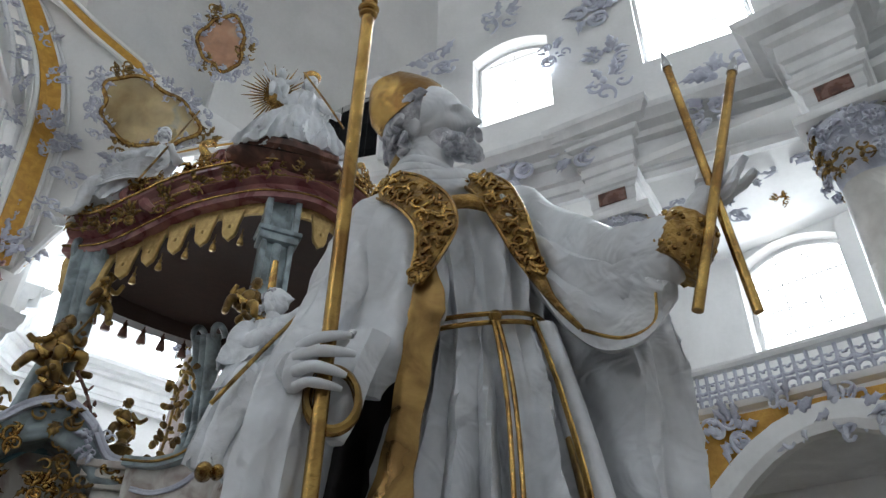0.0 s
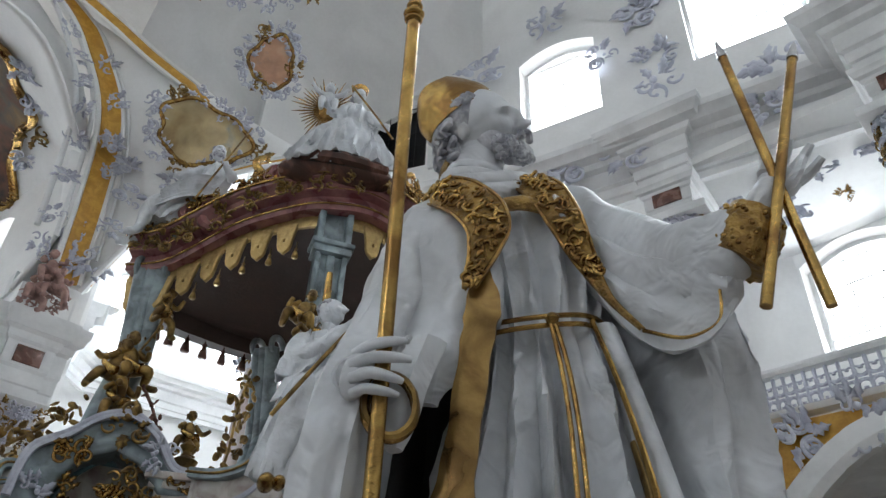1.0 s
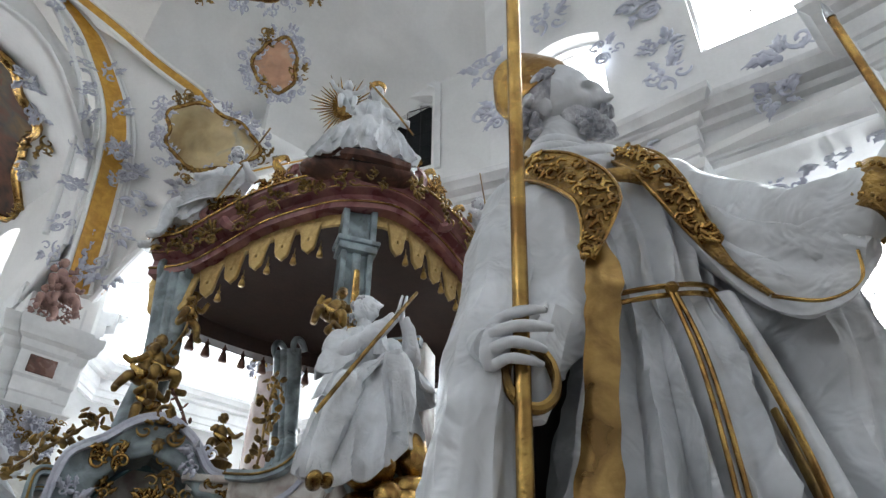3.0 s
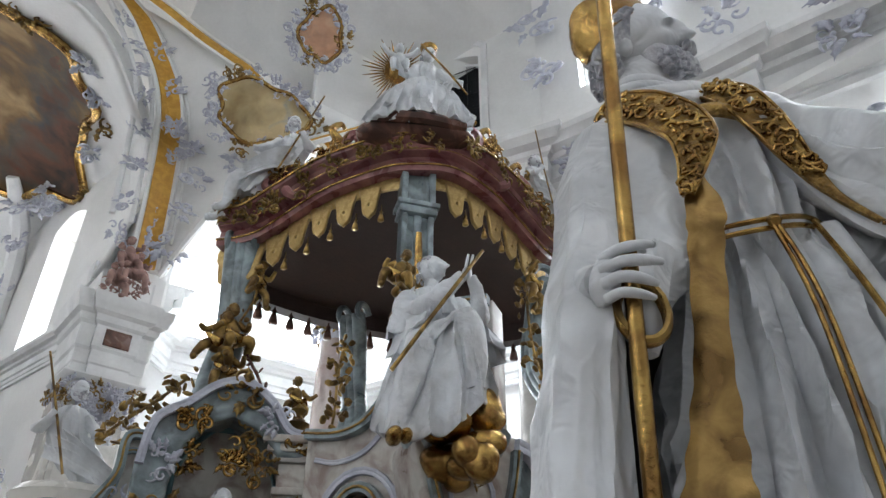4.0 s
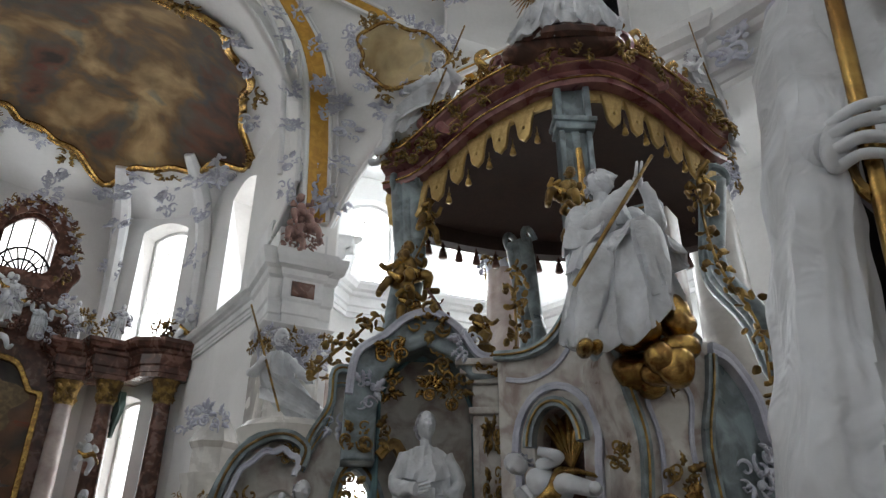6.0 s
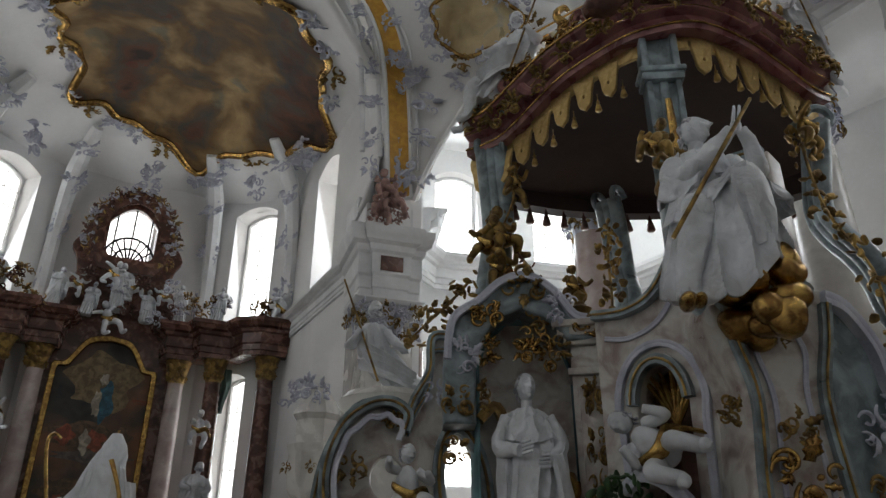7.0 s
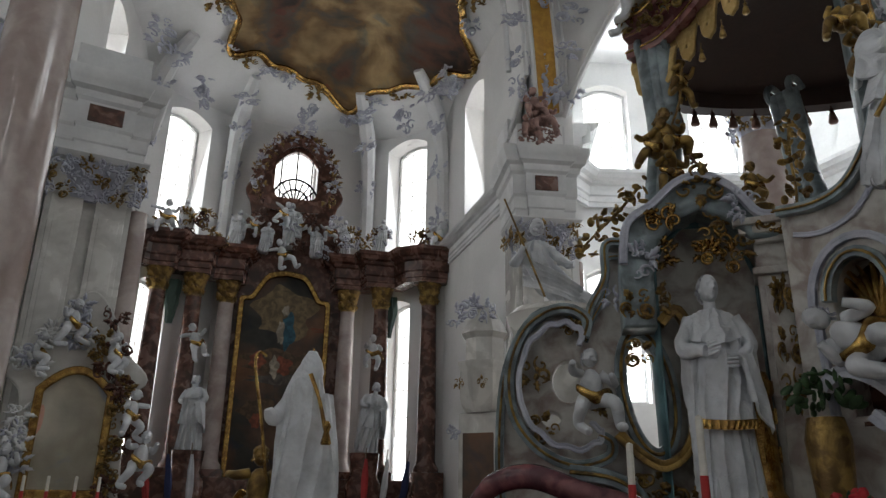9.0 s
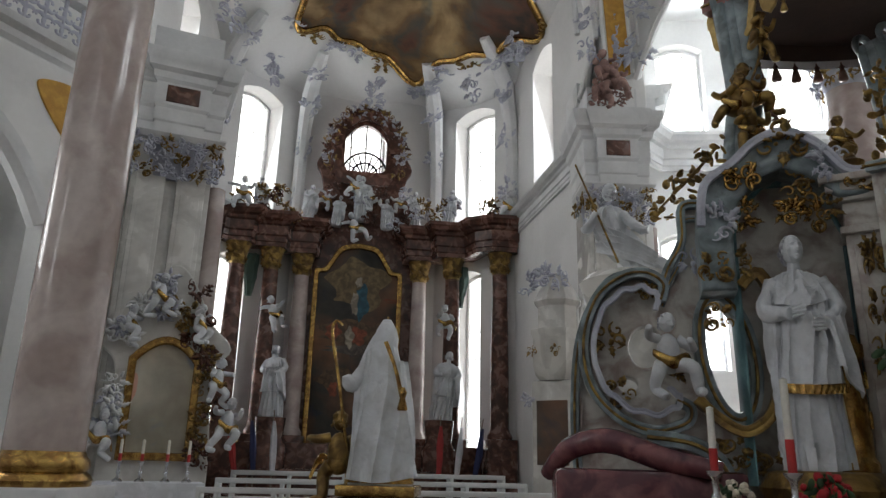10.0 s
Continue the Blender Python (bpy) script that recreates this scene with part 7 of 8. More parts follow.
o.modifiers.new("thickness", "SOLIDIFY").thickness = 0.03
put_putto(7, mn @ Vector((0.78, -0.22, 2.2)), 0.8, -50, tilt=-52, label="white putto leaning out of an arched altar niche")
bm = bmesh.new()
for k in range(7):
    tube(bm, [(0, 0, 0), (0.06 * (k - 3), 0, 0.3), (0.1 * (k - 3), -0.03, 0.42)], [0.02, 0.025, 0.01], 6)
solo("gilt_plume", bm, GOLD, "upright gilt plume inside the niche", "ornament", mn @ Matrix.Translation((0.55, 0.12, 2.6)))
rim("putto_scroll", smooth2([(0.25, 2.1), (0.4, 2.2), (0.6, 2.12), (0.75, 1.95), (0.68, 1.8), (0.55, 1.9)]), 0.06, mn, STUCCO, base, -0.25, False)

# front block under the seated figure, with gilt relief
front = [(0.0, 0.3), (0.62, 0.3), (0.66, 1.2), (0.6, 2.0), (0.56, 2.6), (0.66, 3.0), (0.7, 3.3), (0.55, 3.34), (0.1, 3.34), (-0.08, 3.3), (-0.05, 3.0), (0.04, 2.6), (0.0, 2.0), (-0.04, 1.2)]
o, mf = panel("front_block", smooth2(front, 4), 0.5, (2.78, 5.12), (3.4, 4.98), MOTTLED, bevel=0.03)
rim("block_edge", smooth2([(0.02, 1.2), (0.03, 2.0), (0.08, 2.6), (0.0, 3.0), (-0.02, 3.25)]), 0.05, mf, BLUE, base, -0.05, False)
rim("block_edge", smooth2([(0.62, 1.2), (0.56, 2.0), (0.53, 2.6), (0.62, 3.0), (0.66, 3.25)]), 0.05, mf, BLUE, base, -0.05, False)
for k, (x, z, s) in enumerate(((0.3, 3.0, 0.16), (0.3, 2.1, 0.5), (0.25, 1.75, 0.5), (0.4, 1.6, 0.55), (0.3, 2.4, 0.3), (-0.12, 2.5, 0.22), (0.35, 1.3, 0.5))):
    put_ornament(k % 6, GOLD if k in (1, 2) else OLD_GOLD, mf @ Vector((x, -0.08, z)), (s, s, s), -10, base, spin=53 * k, name="gilt_ornament")
rim("block_panel", smooth2([(0.14, 1.3), (0.16, 2.0), (0.2, 2.6), (0.14, 2.95), (0.3, 3.12), (0.46, 2.95), (0.42, 2.6), (0.46, 2.0), (0.5, 1.3)]), 0.024, mf, STUCCO, base, -0.03, False)
bm = bmesh.new()
lathe(bm, [(0.34, 3.2), (0.4, 3.3), (0.42, 3.36), (0.3, 3.42)], (0, 0, 0), 24)
o = part("cloud_support", bm, BLUE, base)
o.location = (3.05, 5.2, 0)
# right wing, sweeping down with an opening
right = smooth2([(0.0, 3.3), (0.2, 3.25), (0.42, 3.0), (0.5, 2.7), (0.7, 2.62), (0.95, 2.75), (1.15, 3.05), (1.35, 3.4)])
o, mr = panel("right_wing", right + [(1.5, 0.3), (0.0, 0.3)], 0.3, (3.4, 5.0), (4.9, 5.3), BLUE, [oval(0.75, 2.05, 0.22, 0.32)], 0.03)
rim("right_edge", right, 0.07, mr, STUCCO, base, -0.05, False)
rim("right_oval", oval(0.75, 2.05, 0.25, 0.35), 0.05, mr, BLUE, base, -0.05)
for k, (x, z) in enumerate(((0.25, 2.4), (0.2, 2.0), (0.45, 2.5), (1.15, 2.6), (0.3, 1.6), (1.0, 2.3))):
    put_ornament(k % 6, OLD_GOLD if k % 2 else STUCCO, mr @ Vector((x, -0.08, z)), (0.36, 0.36, 0.36), 10, base, spin=53 * k, name="gilt_ornament")

# statues on the altar
solo("seated_saint_statue", seated(), WHITE, "white seated saint with joined hands on gilt clouds", "statue", Matrix.Translation((2.76, 5.12, 3.18)) @ Matrix.Rotation(radians(-24), 4, "Z") @ Matrix.Diagonal((0.9, 0.92, 0.95, 1)))
for k, (seed, p, s, f, t) in enumerate(((11, (2.72, 5.72, 4.75), 0.5, -30, 20), (12, (2.95, 5.7, 4.62), 0.5, 10, -15), (13, (2.85, 5.68, 4.4), 0.55, -10, 5), (14, (1.72, 7.35, 4.42), 0.6, -20, 12), (15, (1.92, 7.35, 4.5), 0.62, 20, -10), (16, (1.85, 7.3, 4.15), 0.55, 0, 0), (17, (2.05, 7.4, 5.25), 0.5, 30, 8), (18, (4.4, 5.75, 5.2), 0.55, 20, 10), (19, (2.45, 6.9, 3.9), 0.42, 0, 0))):
    put_putto(seed, p, s, f, True, t, group="gilded altar putti")


def reclining(seed, flip=1):
    """A figure half lying on the canopy's corner, legs hanging over the edge, with a lance."""
    bm = bmesh.new()
    loft(bm, [(-0.3, -0.05, -0.1, 0.12, 0.1), (-0.22, -0.03, 0.1, 0.2, 0.15), (-0.05, 0.0, 0.26, 0.22, 0.17), (0.12, 0.02, 0.48, 0.17, 0.13), (0.16, 0.02, 0.68, 0.18, 0.11), (0.16, 0.02, 0.78, 0.07, 0.06)], 48, 30, 0.25, 8, seed)
    tube(bm, [(-0.2, -0.05, 0.15), (-0.36, -0.12, 0.05), (-0.42, -0.12, -0.25), (-0.55, -0.14, -0.34)], [0.1, 0.09, 0.055, 0.035], 10)
    tube(bm, [(-0.15, 0.08, 0.12), (-0.4, 0.05, -0.05), (-0.52, 0.05, -0.3), (-0.66, 0.04, -0.34)], [0.1, 0.08, 0.05, 0.035], 10)
    tube(bm, [(0.3, 0, 0.66), (0.4, -0.12, 0.5), (0.3, -0.2, 0.66)], [0.06, 0.055, 0.035], 9)
    tube(bm, [(0.02, 0, 0.68), (-0.12, -0.1, 0.5), (-0.22, -0.16, 0.46)], [0.06, 0.055, 0.035], 9)
    wrinkle(bm, 0.02, 10)
    head(bm, (0.15, -0.02, 0.94), 0.1, 30 * flip, 0, 1, 0, 18, True, seed)
    for j in range(3):
        ribbon(bm, [(0.3, 0.1, 0.6 - 0.12 * j), (0.05, -0.2, 0.35 - 0.06 * j), (-0.3, -0.16, 0.16 - 0.05 * j)], [0.1, 0.16, 0.1], (0.1, -0.2, 1), 0.02)
    tube(bm, [(0.1, -0.22, 0.1), (0.3, -0.2, 0.66), (0.5, -0.2, 1.2)], [0.012, 0.012, 0.01], 7, 2)
    return mesh_of(bm, [WHITE, HAIR, OLD_GOLD])


solo("reclining_saint_statue", reclining(21), WHITE, "white saint reclining on the canopy corner with a lance", "statue", Matrix.Translation((1.95, 7.1, 6.4)) @ Matrix.Rotation(radians(-35), 4, "Z"))
solo("reclining_saint_statue", reclining(22, -1), WHITE, "white saint seated on the far canopy corner with a cross", "statue", Matrix.Translation((4.8, 5.9, 6.5)) @ Matrix.Rotation(radians(25), 4, "Z") @ Matrix.Scale(0.8, 4) @ Matrix.Diagonal((-1, 1, 1, 1)))


def virgin():
    """Mother and child on a ledge of drapery, seated, facing -y."""
    bm = bmesh.new()
    loft(bm, [(0.1, -0.05, 0.0, 0.5, 0.2), (0.1, -0.06, 0.16, 0.44, 0.22), (0.08, -0.05, 0.34, 0.32, 0.2), (0.06, 0.0, 0.52, 0.2, 0.15), (0.08, 0.0, 0.74, 0.18, 0.12), (0.1, 0.0, 0.86, 0.07, 0.06)], 64, 34, 0.28, 9, 31.0)
    for j in range(6):
        ribbon(bm, [(-0.45 + 0.1 * j, -0.24, -0.1 + 0.05 * (j % 2)), (-0.2 + 0.08 * j, -0.28, 0.12), (0.1 + 0.05 * j, -0.2, 0.45)], [0.16, 0.14, 0.08], (1, 0, 0.4), 0.02)
    drape(bm, [(-0.34, -0.2, 0.3), (0.0, -0.28, 0.44), (0.4, -0.2, 0.36)], [(-0.62, -0.22, -0.16), (-0.1, -0.34, -0.04), (0.6, -0.22, 0.0)], 6, 0.05, 0.05, 0, 60, 20, 3.0)
    tube(bm, [(0.25, 0, 0.76), (0.36, -0.12, 0.56), (0.5, -0.18, 0.5)], [0.06, 0.06, 0.03], 9)
    tube(bm, [(-0.05, 0, 0.76), (-0.18, -0.1, 0.62), (-0.26, -0.16, 0.72)], [0.06, 0.05, 0.03], 9)
    wrinkle(bm, 0.025, 10)
    head(bm, (0.12, -0.02, 0.99), 0.1, 20, 5, 1, 0, 22, False, 31)
    lathe(bm, [(0.09, 0), (0.11, 0.06), (0.07, 0.1)], (0.12, 0.0, 1.05), 12, 2)
    m = Matrix.Translation((-0.24, -0.1, 0.62)) @ Matrix.Scale(0.8, 4)
    ball(bm, m @ Vector((0, 0, 0.2)), (0.08, 0.07, 0.11))
    for s in (-1, 1):
        tube(bm, [m @ Vector(q) for q in ((s * 0.05, 0, 0.12), (s * 0.1, -0.14, 0.08), (s * 0.09, -0.16, -0.1))], [0.045, 0.04, 0.025], 8)
        tube(bm, [m @ Vector(q) for q in ((s * 0.06, 0, 0.28), (s * 0.2, -0.06, 0.3), (s * 0.26, -0.1, 0.38))], [0.03, 0.028, 0.018], 8)
    head(bm, m @ Vector((0, -0.02, 0.4)), 0.068, -10, 0, 1, 0, 14, False, 32)
    tube(bm, [(0.0, -0.22, 0.95), (0.3, -0.25, 0.6), (0.55, -0.2, 0.35)], [0.012, 0.012], 6, 2)
    return mesh_of(bm, [WHITE, HAIR, GOLD])


solo("mother_and_child_statue", virgin(), WHITE, "white seated mother and child group crowning the canopy", "statue", Matrix.Translation((2.98, 5.8, 6.86)) @ Matrix.Rotation(radians(-25), 4, "Z") @ Matrix.Diagonal((0.95, 0.95, 1.12, 1)))
bm = bmesh.new()
ball(bm, (0, 0, 0), (0.62, 0.3, 0.16), 0, None, 20, 0.15, 2, 3)
tube(bm, [(-0.5, -0.2, 0.05), (0, -0.33, 0.0), (0.5, -0.2, 0.05)], [0.06, 0.08, 0.06], 8)
solo("group_base", bm, BROWN, "dark red carved base under the crowning group", "pedestal", Matrix.Translation((3.02, 5.88, 6.79)) @ Matrix.Rotation(radians(-25), 4, "Z"))
SUN = thing("sunburst", "gilt sunburst of rays behind the child", "ornament", Matrix.Translation((2.82, 6.0, 7.78)) @ Matrix.Rotation(radians(-25), 4, "Z") @ Matrix.Rotation(radians(32), 4, "X") @ Matrix.Scale(0.72, 4))
bm = bmesh.new()
ball(bm, (0, 0.02, 0), (0.16, 0.06, 0.16), 0, None, 14, 0.2, 1, 9)
part("sun_disc", bm, GOLD, SUN)
bm = bmesh.new()
tube(bm, [(0, 0, 0.08), (0, 0, 0.34), (0, 0, 0.56)], [0.012, 0.014, 0.004], 5, 0, 2)
RAY = mesh_of(bm, GOLD)
rng = random.Random(9)
for k in range(46):
    ob = new("ray", RAY)
    ob.parent = SUN
    ob.matrix_local = Matrix.Rotation(2 * math.pi * k / 46, 4, "Y") @ Matrix.Diagonal((1, 1, rng.uniform(0.7, 1.05), 1))
bm = bmesh.new()
rng = random.Random(10)
for k in range(9):
    a = rng.uniform(0.3, 2.6)
    e = Vector((math.cos(a) * 0.3, rng.uniform(-0.1, 0.1), math.sin(a) * 0.36))
    tube(bm, [(0, 0, 0), e * 0.5 + Vector((0.03, 0, 0)), e], [0.018, 0.012, 0.006], 6)
    ball(bm, e, 0.035, 0, None, 8, 0.5, k, 20)
solo("gilt_lily_branch", bm, GOLD, "gilt branching lily beside the crowning group", "ornament", Matrix.Translation((3.6, 5.8, 6.95)))

# mensa, candles and flowers in front of the altar
bm = bmesh.new()
tube(bm, [(-0.08, 7.0, 1.25), (0.08, 6.78, 1.44), (0.36, 6.62, 1.5), (0.72, 6.5, 1.38), (1.1, 6.4, 1.3)], [0.06, 0.085, 0.095, 0.09, 0.07], 14)
box(bm, (-0.05, 6.45, 0), (1.3, 7.0, 1.3), bevel=0.04)
solo("altar_mensa", bm, RED, "dark red marble altar table with a rolled scroll edge", "altar table")


def candlestick(p, h):
    top = thing("candlestick", "silver candlestick with a tall red and white candle", "candlestick", Matrix.Translation(p), group="altar candles")
    bm = bmesh.new()
    lathe(bm, [(0.07, 0), (0.07, 0.02), (0.025, 0.06), (0.02, 0.1), (0.035, 0.13), (0.018, 0.17), (0.02, 0.24), (0.05, 0.28), (0.05, 0.29)], (0, 0, 0), 16)
    part("stick", bm, SILVER, top)
    bm = bmesh.new()
    lathe(bm, [(0.024, 0.29), (0.024, 0.29 + h * 0.35)], (0, 0, 0), 14)
    part("red_band", bm, REDWAX, top)
    bm = bmesh.new()
    lathe(bm, [(0.022, 0.29 + h * 0.35), (0.021, 0.29 + h), (0.004, 0.3 + h)], (0, 0, 0), 14)
    part("candle", bm, WAX, top)


candlestick((0.8, 5.5, 1.02), 0.36)
candlestick((1.13, 5.2, 1.02), 0.5)
bm = bmesh.new()
box(bm, (0.5, 5.0, 0), (2.4, 5.9, 1.0), bevel=0.03)
box(bm, (0.45, 4.95, 1.0), (2.45, 5.95, 1.02), bevel=0.005)
solo("candle_bench", bm, BROWN, "dark marble step carrying candles and flowers", "altar step")


def bouquet(p, r, material, seed, name, label):
    rng, bm = random.Random(seed), bmesh.new()
    for k in range(60):
        a, e, s = rng.uniform(0, 6.28), rng.uniform(-0.2, 1.5), rng.uniform(0.5, 1)
        c = Vector((math.cos(a) * math.cos(e), math.sin(a) * math.cos(e), math.sin(e))) * r * s
        ball(bm, c, (r * 0.22, r * 0.07, r * 0.12), 0, Euler((e, rng.uniform(0, 3), a)).to_matrix(), 6)
        if k % 2 and material:
            ball(bm, c * 1.08, r * rng.uniform(0.12, 0.2), 1, None, 7, 0.6, k, 25)
    bm2 = mesh_of(bm, [GREEN, material or GREEN])
    solo(name, bm2, GREEN, label, "flowers", Matrix.Translation(p), group="altar flowers")


bouquet((1.45, 5.6, 1.15), 0.16, FLOWER, 1, "flower_bouquet", "red flowers with dark leaves on the altar step")
bouquet((2.15, 5.5, 1.2), 0.2, FLOWER, 2, "flower_bouquet", "red flowers with dark leaves on the altar step")
bouquet((0.95, 5.7, 1.12), 0.12, PALEPETAL, 3, "flower_bouquet", "cream flowers on the altar step")
bouquet((2.3, 6.0, 2.0), 0.24, None, 4, "potted_fern", "dark green fern before the altar niche")
bm = bmesh.new()
lathe(bm, [(0.1, 1.02), (0.12, 1.3), (0.15, 1.75), (0.12, 1.9)], (2.3, 6.0, 0), 16)
solo("fern_stand", bm, OLD_GOLD, "dulled gilt stand holding the fern", "plant stand")


# ---- high altar in the choir ----
HM = CHOIR @ Matrix.Translation((-0.5, 0, 0))
high = thing("high_altar", "tall red-brown marble high altar with gilt capitals and dark painting", "altar", HM)


def altar_column(x, y, r, z0, z1, material):
    bm = bmesh.new()
    box(bm, (x - r * 1.6, y - r * 1.6, 0), (x + r * 1.6, y + r * 1.6, z0 - 0.1), bevel=0.03)
    part("column_plinth", bm, BROWN, high, angle=25)
    bm = bmesh.new()
    lathe(bm, [(r * 1.35, z0 - 0.1), (r * 1.35, z0), (r * 1.1, z0 + 0.1), (r, z0 + 0.2), (r, z0 + 1.5), (r * 0.84, z1 - 0.6)], (x, y, 0), 24)
    col = part("column", bm, material, high)
    bm = bmesh.new()
    lathe(bm, [(r * 0.84, z1 - 0.62), (r * 1.0, z1 - 0.4), (r * 1.3, z1 - 0.08), (r * 1.45, z1)], (x, y, 0), 16)
    for k in range(8):
        a = k * 0.785
        for j in (0, 1):
            leaf(bm, (x + r * 0.9 * math.sin(a), y - r * 0.9 * math.cos(a), z1 - 0.55 + 0.25 * j), 0.26, 1.57 + 0.3 * (k % 2))
    part("capital", bm, OLD_GOLD, col)


for x, y, m_ in ((-3.35, 7.0, BROWN), (-2.45, 7.4, BROWN), (-1.6, 7.9, PINK), (1.85, 7.9, PINK), (2.75, 7.3, BROWN), (3.95, 6.4, BROWN)):
    altar_column(x, y, 0.25, 2.0, 7.0, m_)
for line in ([(-3.8, 6.6, 7.0), (-3.65, 6.75, 7.0), (-3.05, 6.75, 7.0), (-2.95, 7.1, 7.0), (-2.15, 7.1, 7.0), (-2.05, 7.55, 7.0), (-1.3, 7.55, 7.0), (-1.2, 8.1, 7.0)],
             [(1.4, 8.1, 7.0), (1.5, 7.55, 7.0), (2.2, 7.55, 7.0), (2.3, 7.0, 7.0), (3.1, 7.0, 7.0), (3.3, 6.3, 7.0), (3.65, 6.05, 7.0), (4.3, 6.05, 7.0), (4.4, 6.3, 7.0)]):
    bm = bmesh.new()
    sweep(bm, line, [(-0.35, 0)] + [(x * 0.7, z * 0.95) for x, z in ENTABLATURE[1:-1]] + [(-0.35, 0.95)])
    part("entablature", bm, BROWN, high, angle=25)
def shouldered(w, z0, zs, zt):
    """The outline of a picture with a shouldered round head."""
    half = smooth2([(w, zs), (w * 0.97, zs + 0.16), (w * 0.78, zs + 0.2), (w * 0.66, zs + 0.42), (w * 0.42, zt - 0.12), (0.0, zt)], 4)
    return [(-w + 0.04, z0), (w + 0.04, z0)] + [(x + 0.04, z) for x, z in half] + [(-x + 0.04, z) for x, z in half[-2::-1]]


frame_out, frame_in = shouldered(1.28, 1.6, 6.5, 7.5), shouldered(1.19, 1.7, 6.44, 7.4)
o = part("picture_frame", plate([frame_out, frame_in], 0.16, 0.03), GOLD, high, "gilt arched picture frame")
o.location = (0, 8.05, 0)
o = part("painting", plate([frame_in], 0.04), CANVAS, high, "dark painting of a figure rising on clouds")
o.location = (0, 8.1, 0)
o = part("surround", plate([[(-1.75, 0), (1.85, 0), (1.85, 8.4), (1.2, 9.3), (0.9, 9.4), (0.8, 9.5), (-0.75, 9.5), (-0.85, 9.4), (-1.15, 9.3), (-1.75, 8.4)]], 0.2, 0.02), BROWN, high)
o.location = (0, 8.28, 0)
# painted figures as soft masses in the picture
PAINTS = {n: mat(n + "_paint", c, 0.55, scale=6, vary=0.4, fine=20) for n, c in (("glow", (0.2, 0.14, 0.07)), ("blue_robe", (0.03, 0.12, 0.17)), ("pale_robe", (0.42, 0.36, 0.28)), ("red_robe", (0.3, 0.08, 0.04)), ("umber", (0.13, 0.08, 0.045)), ("smoke", (0.12, 0.1, 0.085)))}
for k, (x, z, rx, rz, paint) in enumerate(((0.05, 6.3, 0.85, 0.75, "glow"), (-0.1, 4.85, 0.95, 0.34, "umber"), (0.05, 4.35, 0.9, 0.13, "smoke"), (0.18, 5.75, 0.2, 0.52, "blue_robe"), (0.08, 6.35, 0.1, 0.16, "pale_robe"), (-0.02, 5.7, 0.1, 0.35, "pale_robe"), (0.1, 4.75, 0.26, 0.26, "red_robe"), (-0.12, 4.7, 0.13, 0.3, "pale_robe"), (-0.6, 4.85, 0.22, 0.24, "red_robe"), (0.72, 4.9, 0.2, 0.28, "umber"), (-0.45, 3.5, 0.5, 0.3, "umber"), (-0.5, 3.2, 0.12, 0.22, "red_robe"), (0.5, 3.45, 0.4, 0.3, "smoke"), (0.1, 3.3, 0.12, 0.3, "umber"))):
    o = part("painted_figure", plate([[(x + rx * (1 + 0.25 * math.sin(5 * a + k)) * math.cos(a), z + rz * (1 + 0.2 * math.sin(4 * a + k)) * math.sin(a)) for a in np.linspace(0, 6.28, 28, endpoint=False)]], 0.004), PAINTS[paint], high)
    o.location = (0, 8.077 - 0.003 * k, 0)
# attic round the oval window
ring = oval(0.05, 10.55, 0.95, 1.25, 30)
bm = bmesh.new()
sweep(bm, [(x, 8.02, z) for x, z in ring if z > 9.5], [(-0.16, 0.1), (0.16, 0.1), (0.2, -0.1), (0, -0.16), (-0.2, -0.1)], up=(0, 1, 0))
part("attic_arch", bm, BROWN, high)
side_ = smooth2([(1.55, 8.1), (1.2, 8.9), (1.28, 9.7), (1.45, 10.1), (1.2, 10.6), (1.0, 11.3), (0.55, 11.85), (0.0, 12.0)], 4)
o = part("attic_panel", plate([[(x + 0.05, z) for x, z in side_] + [(-x + 0.05, z) for x, z in side_[-2::-1]], arch_loop(-0.63, 0.73, 9.3, 11.55, 0.55)], 0.18, 0.03), BROWN, high)
o.location = (0, 8.28, 0)
for k in range(26):
    a = -0.4 + k * 0.16
    c = HM @ Vector((0.05 + 1.12 * math.cos(a), 7.95, 10.45 + 1.45 * math.sin(a)))
    put_ornament(k % 6, (OLD_GOLD, BROWN, STUCCO)[k % 3], c, (0.5, 0.6, 0.55), 14, high, spin=37 * k, name="attic_ornament")
bm = bmesh.new()
for k in range(11):
    a = math.pi * k / 10
    tube(bm, [(0.05, 8.2, 9.7), (0.05 + 0.7 * math.cos(a), 8.2, 9.75 + 0.8 * math.sin(a))], [0.035, 0.022], 5, 0, 1)
for r in (0.42, 0.72):
    tube(bm, [(0.05 + r * math.cos(a), 8.2, 9.75 + r * 1.15 * math.sin(a)) for a in np.linspace(0, math.pi, 9)], [0.035, 0.035], 5, 0, 2)
for x_ in (-0.42, 0.05, 0.52):
    tube(bm, [(x_, 8.2, 9.3), (x_, 8.2, 10.4), (x_, 8.2, 11.5)], [0.025, 0.025], 5, 0, 2)
part("window_tracery", bm, DARK, high)
SMALL = standing(1.5, 8.0, False, "open", True)
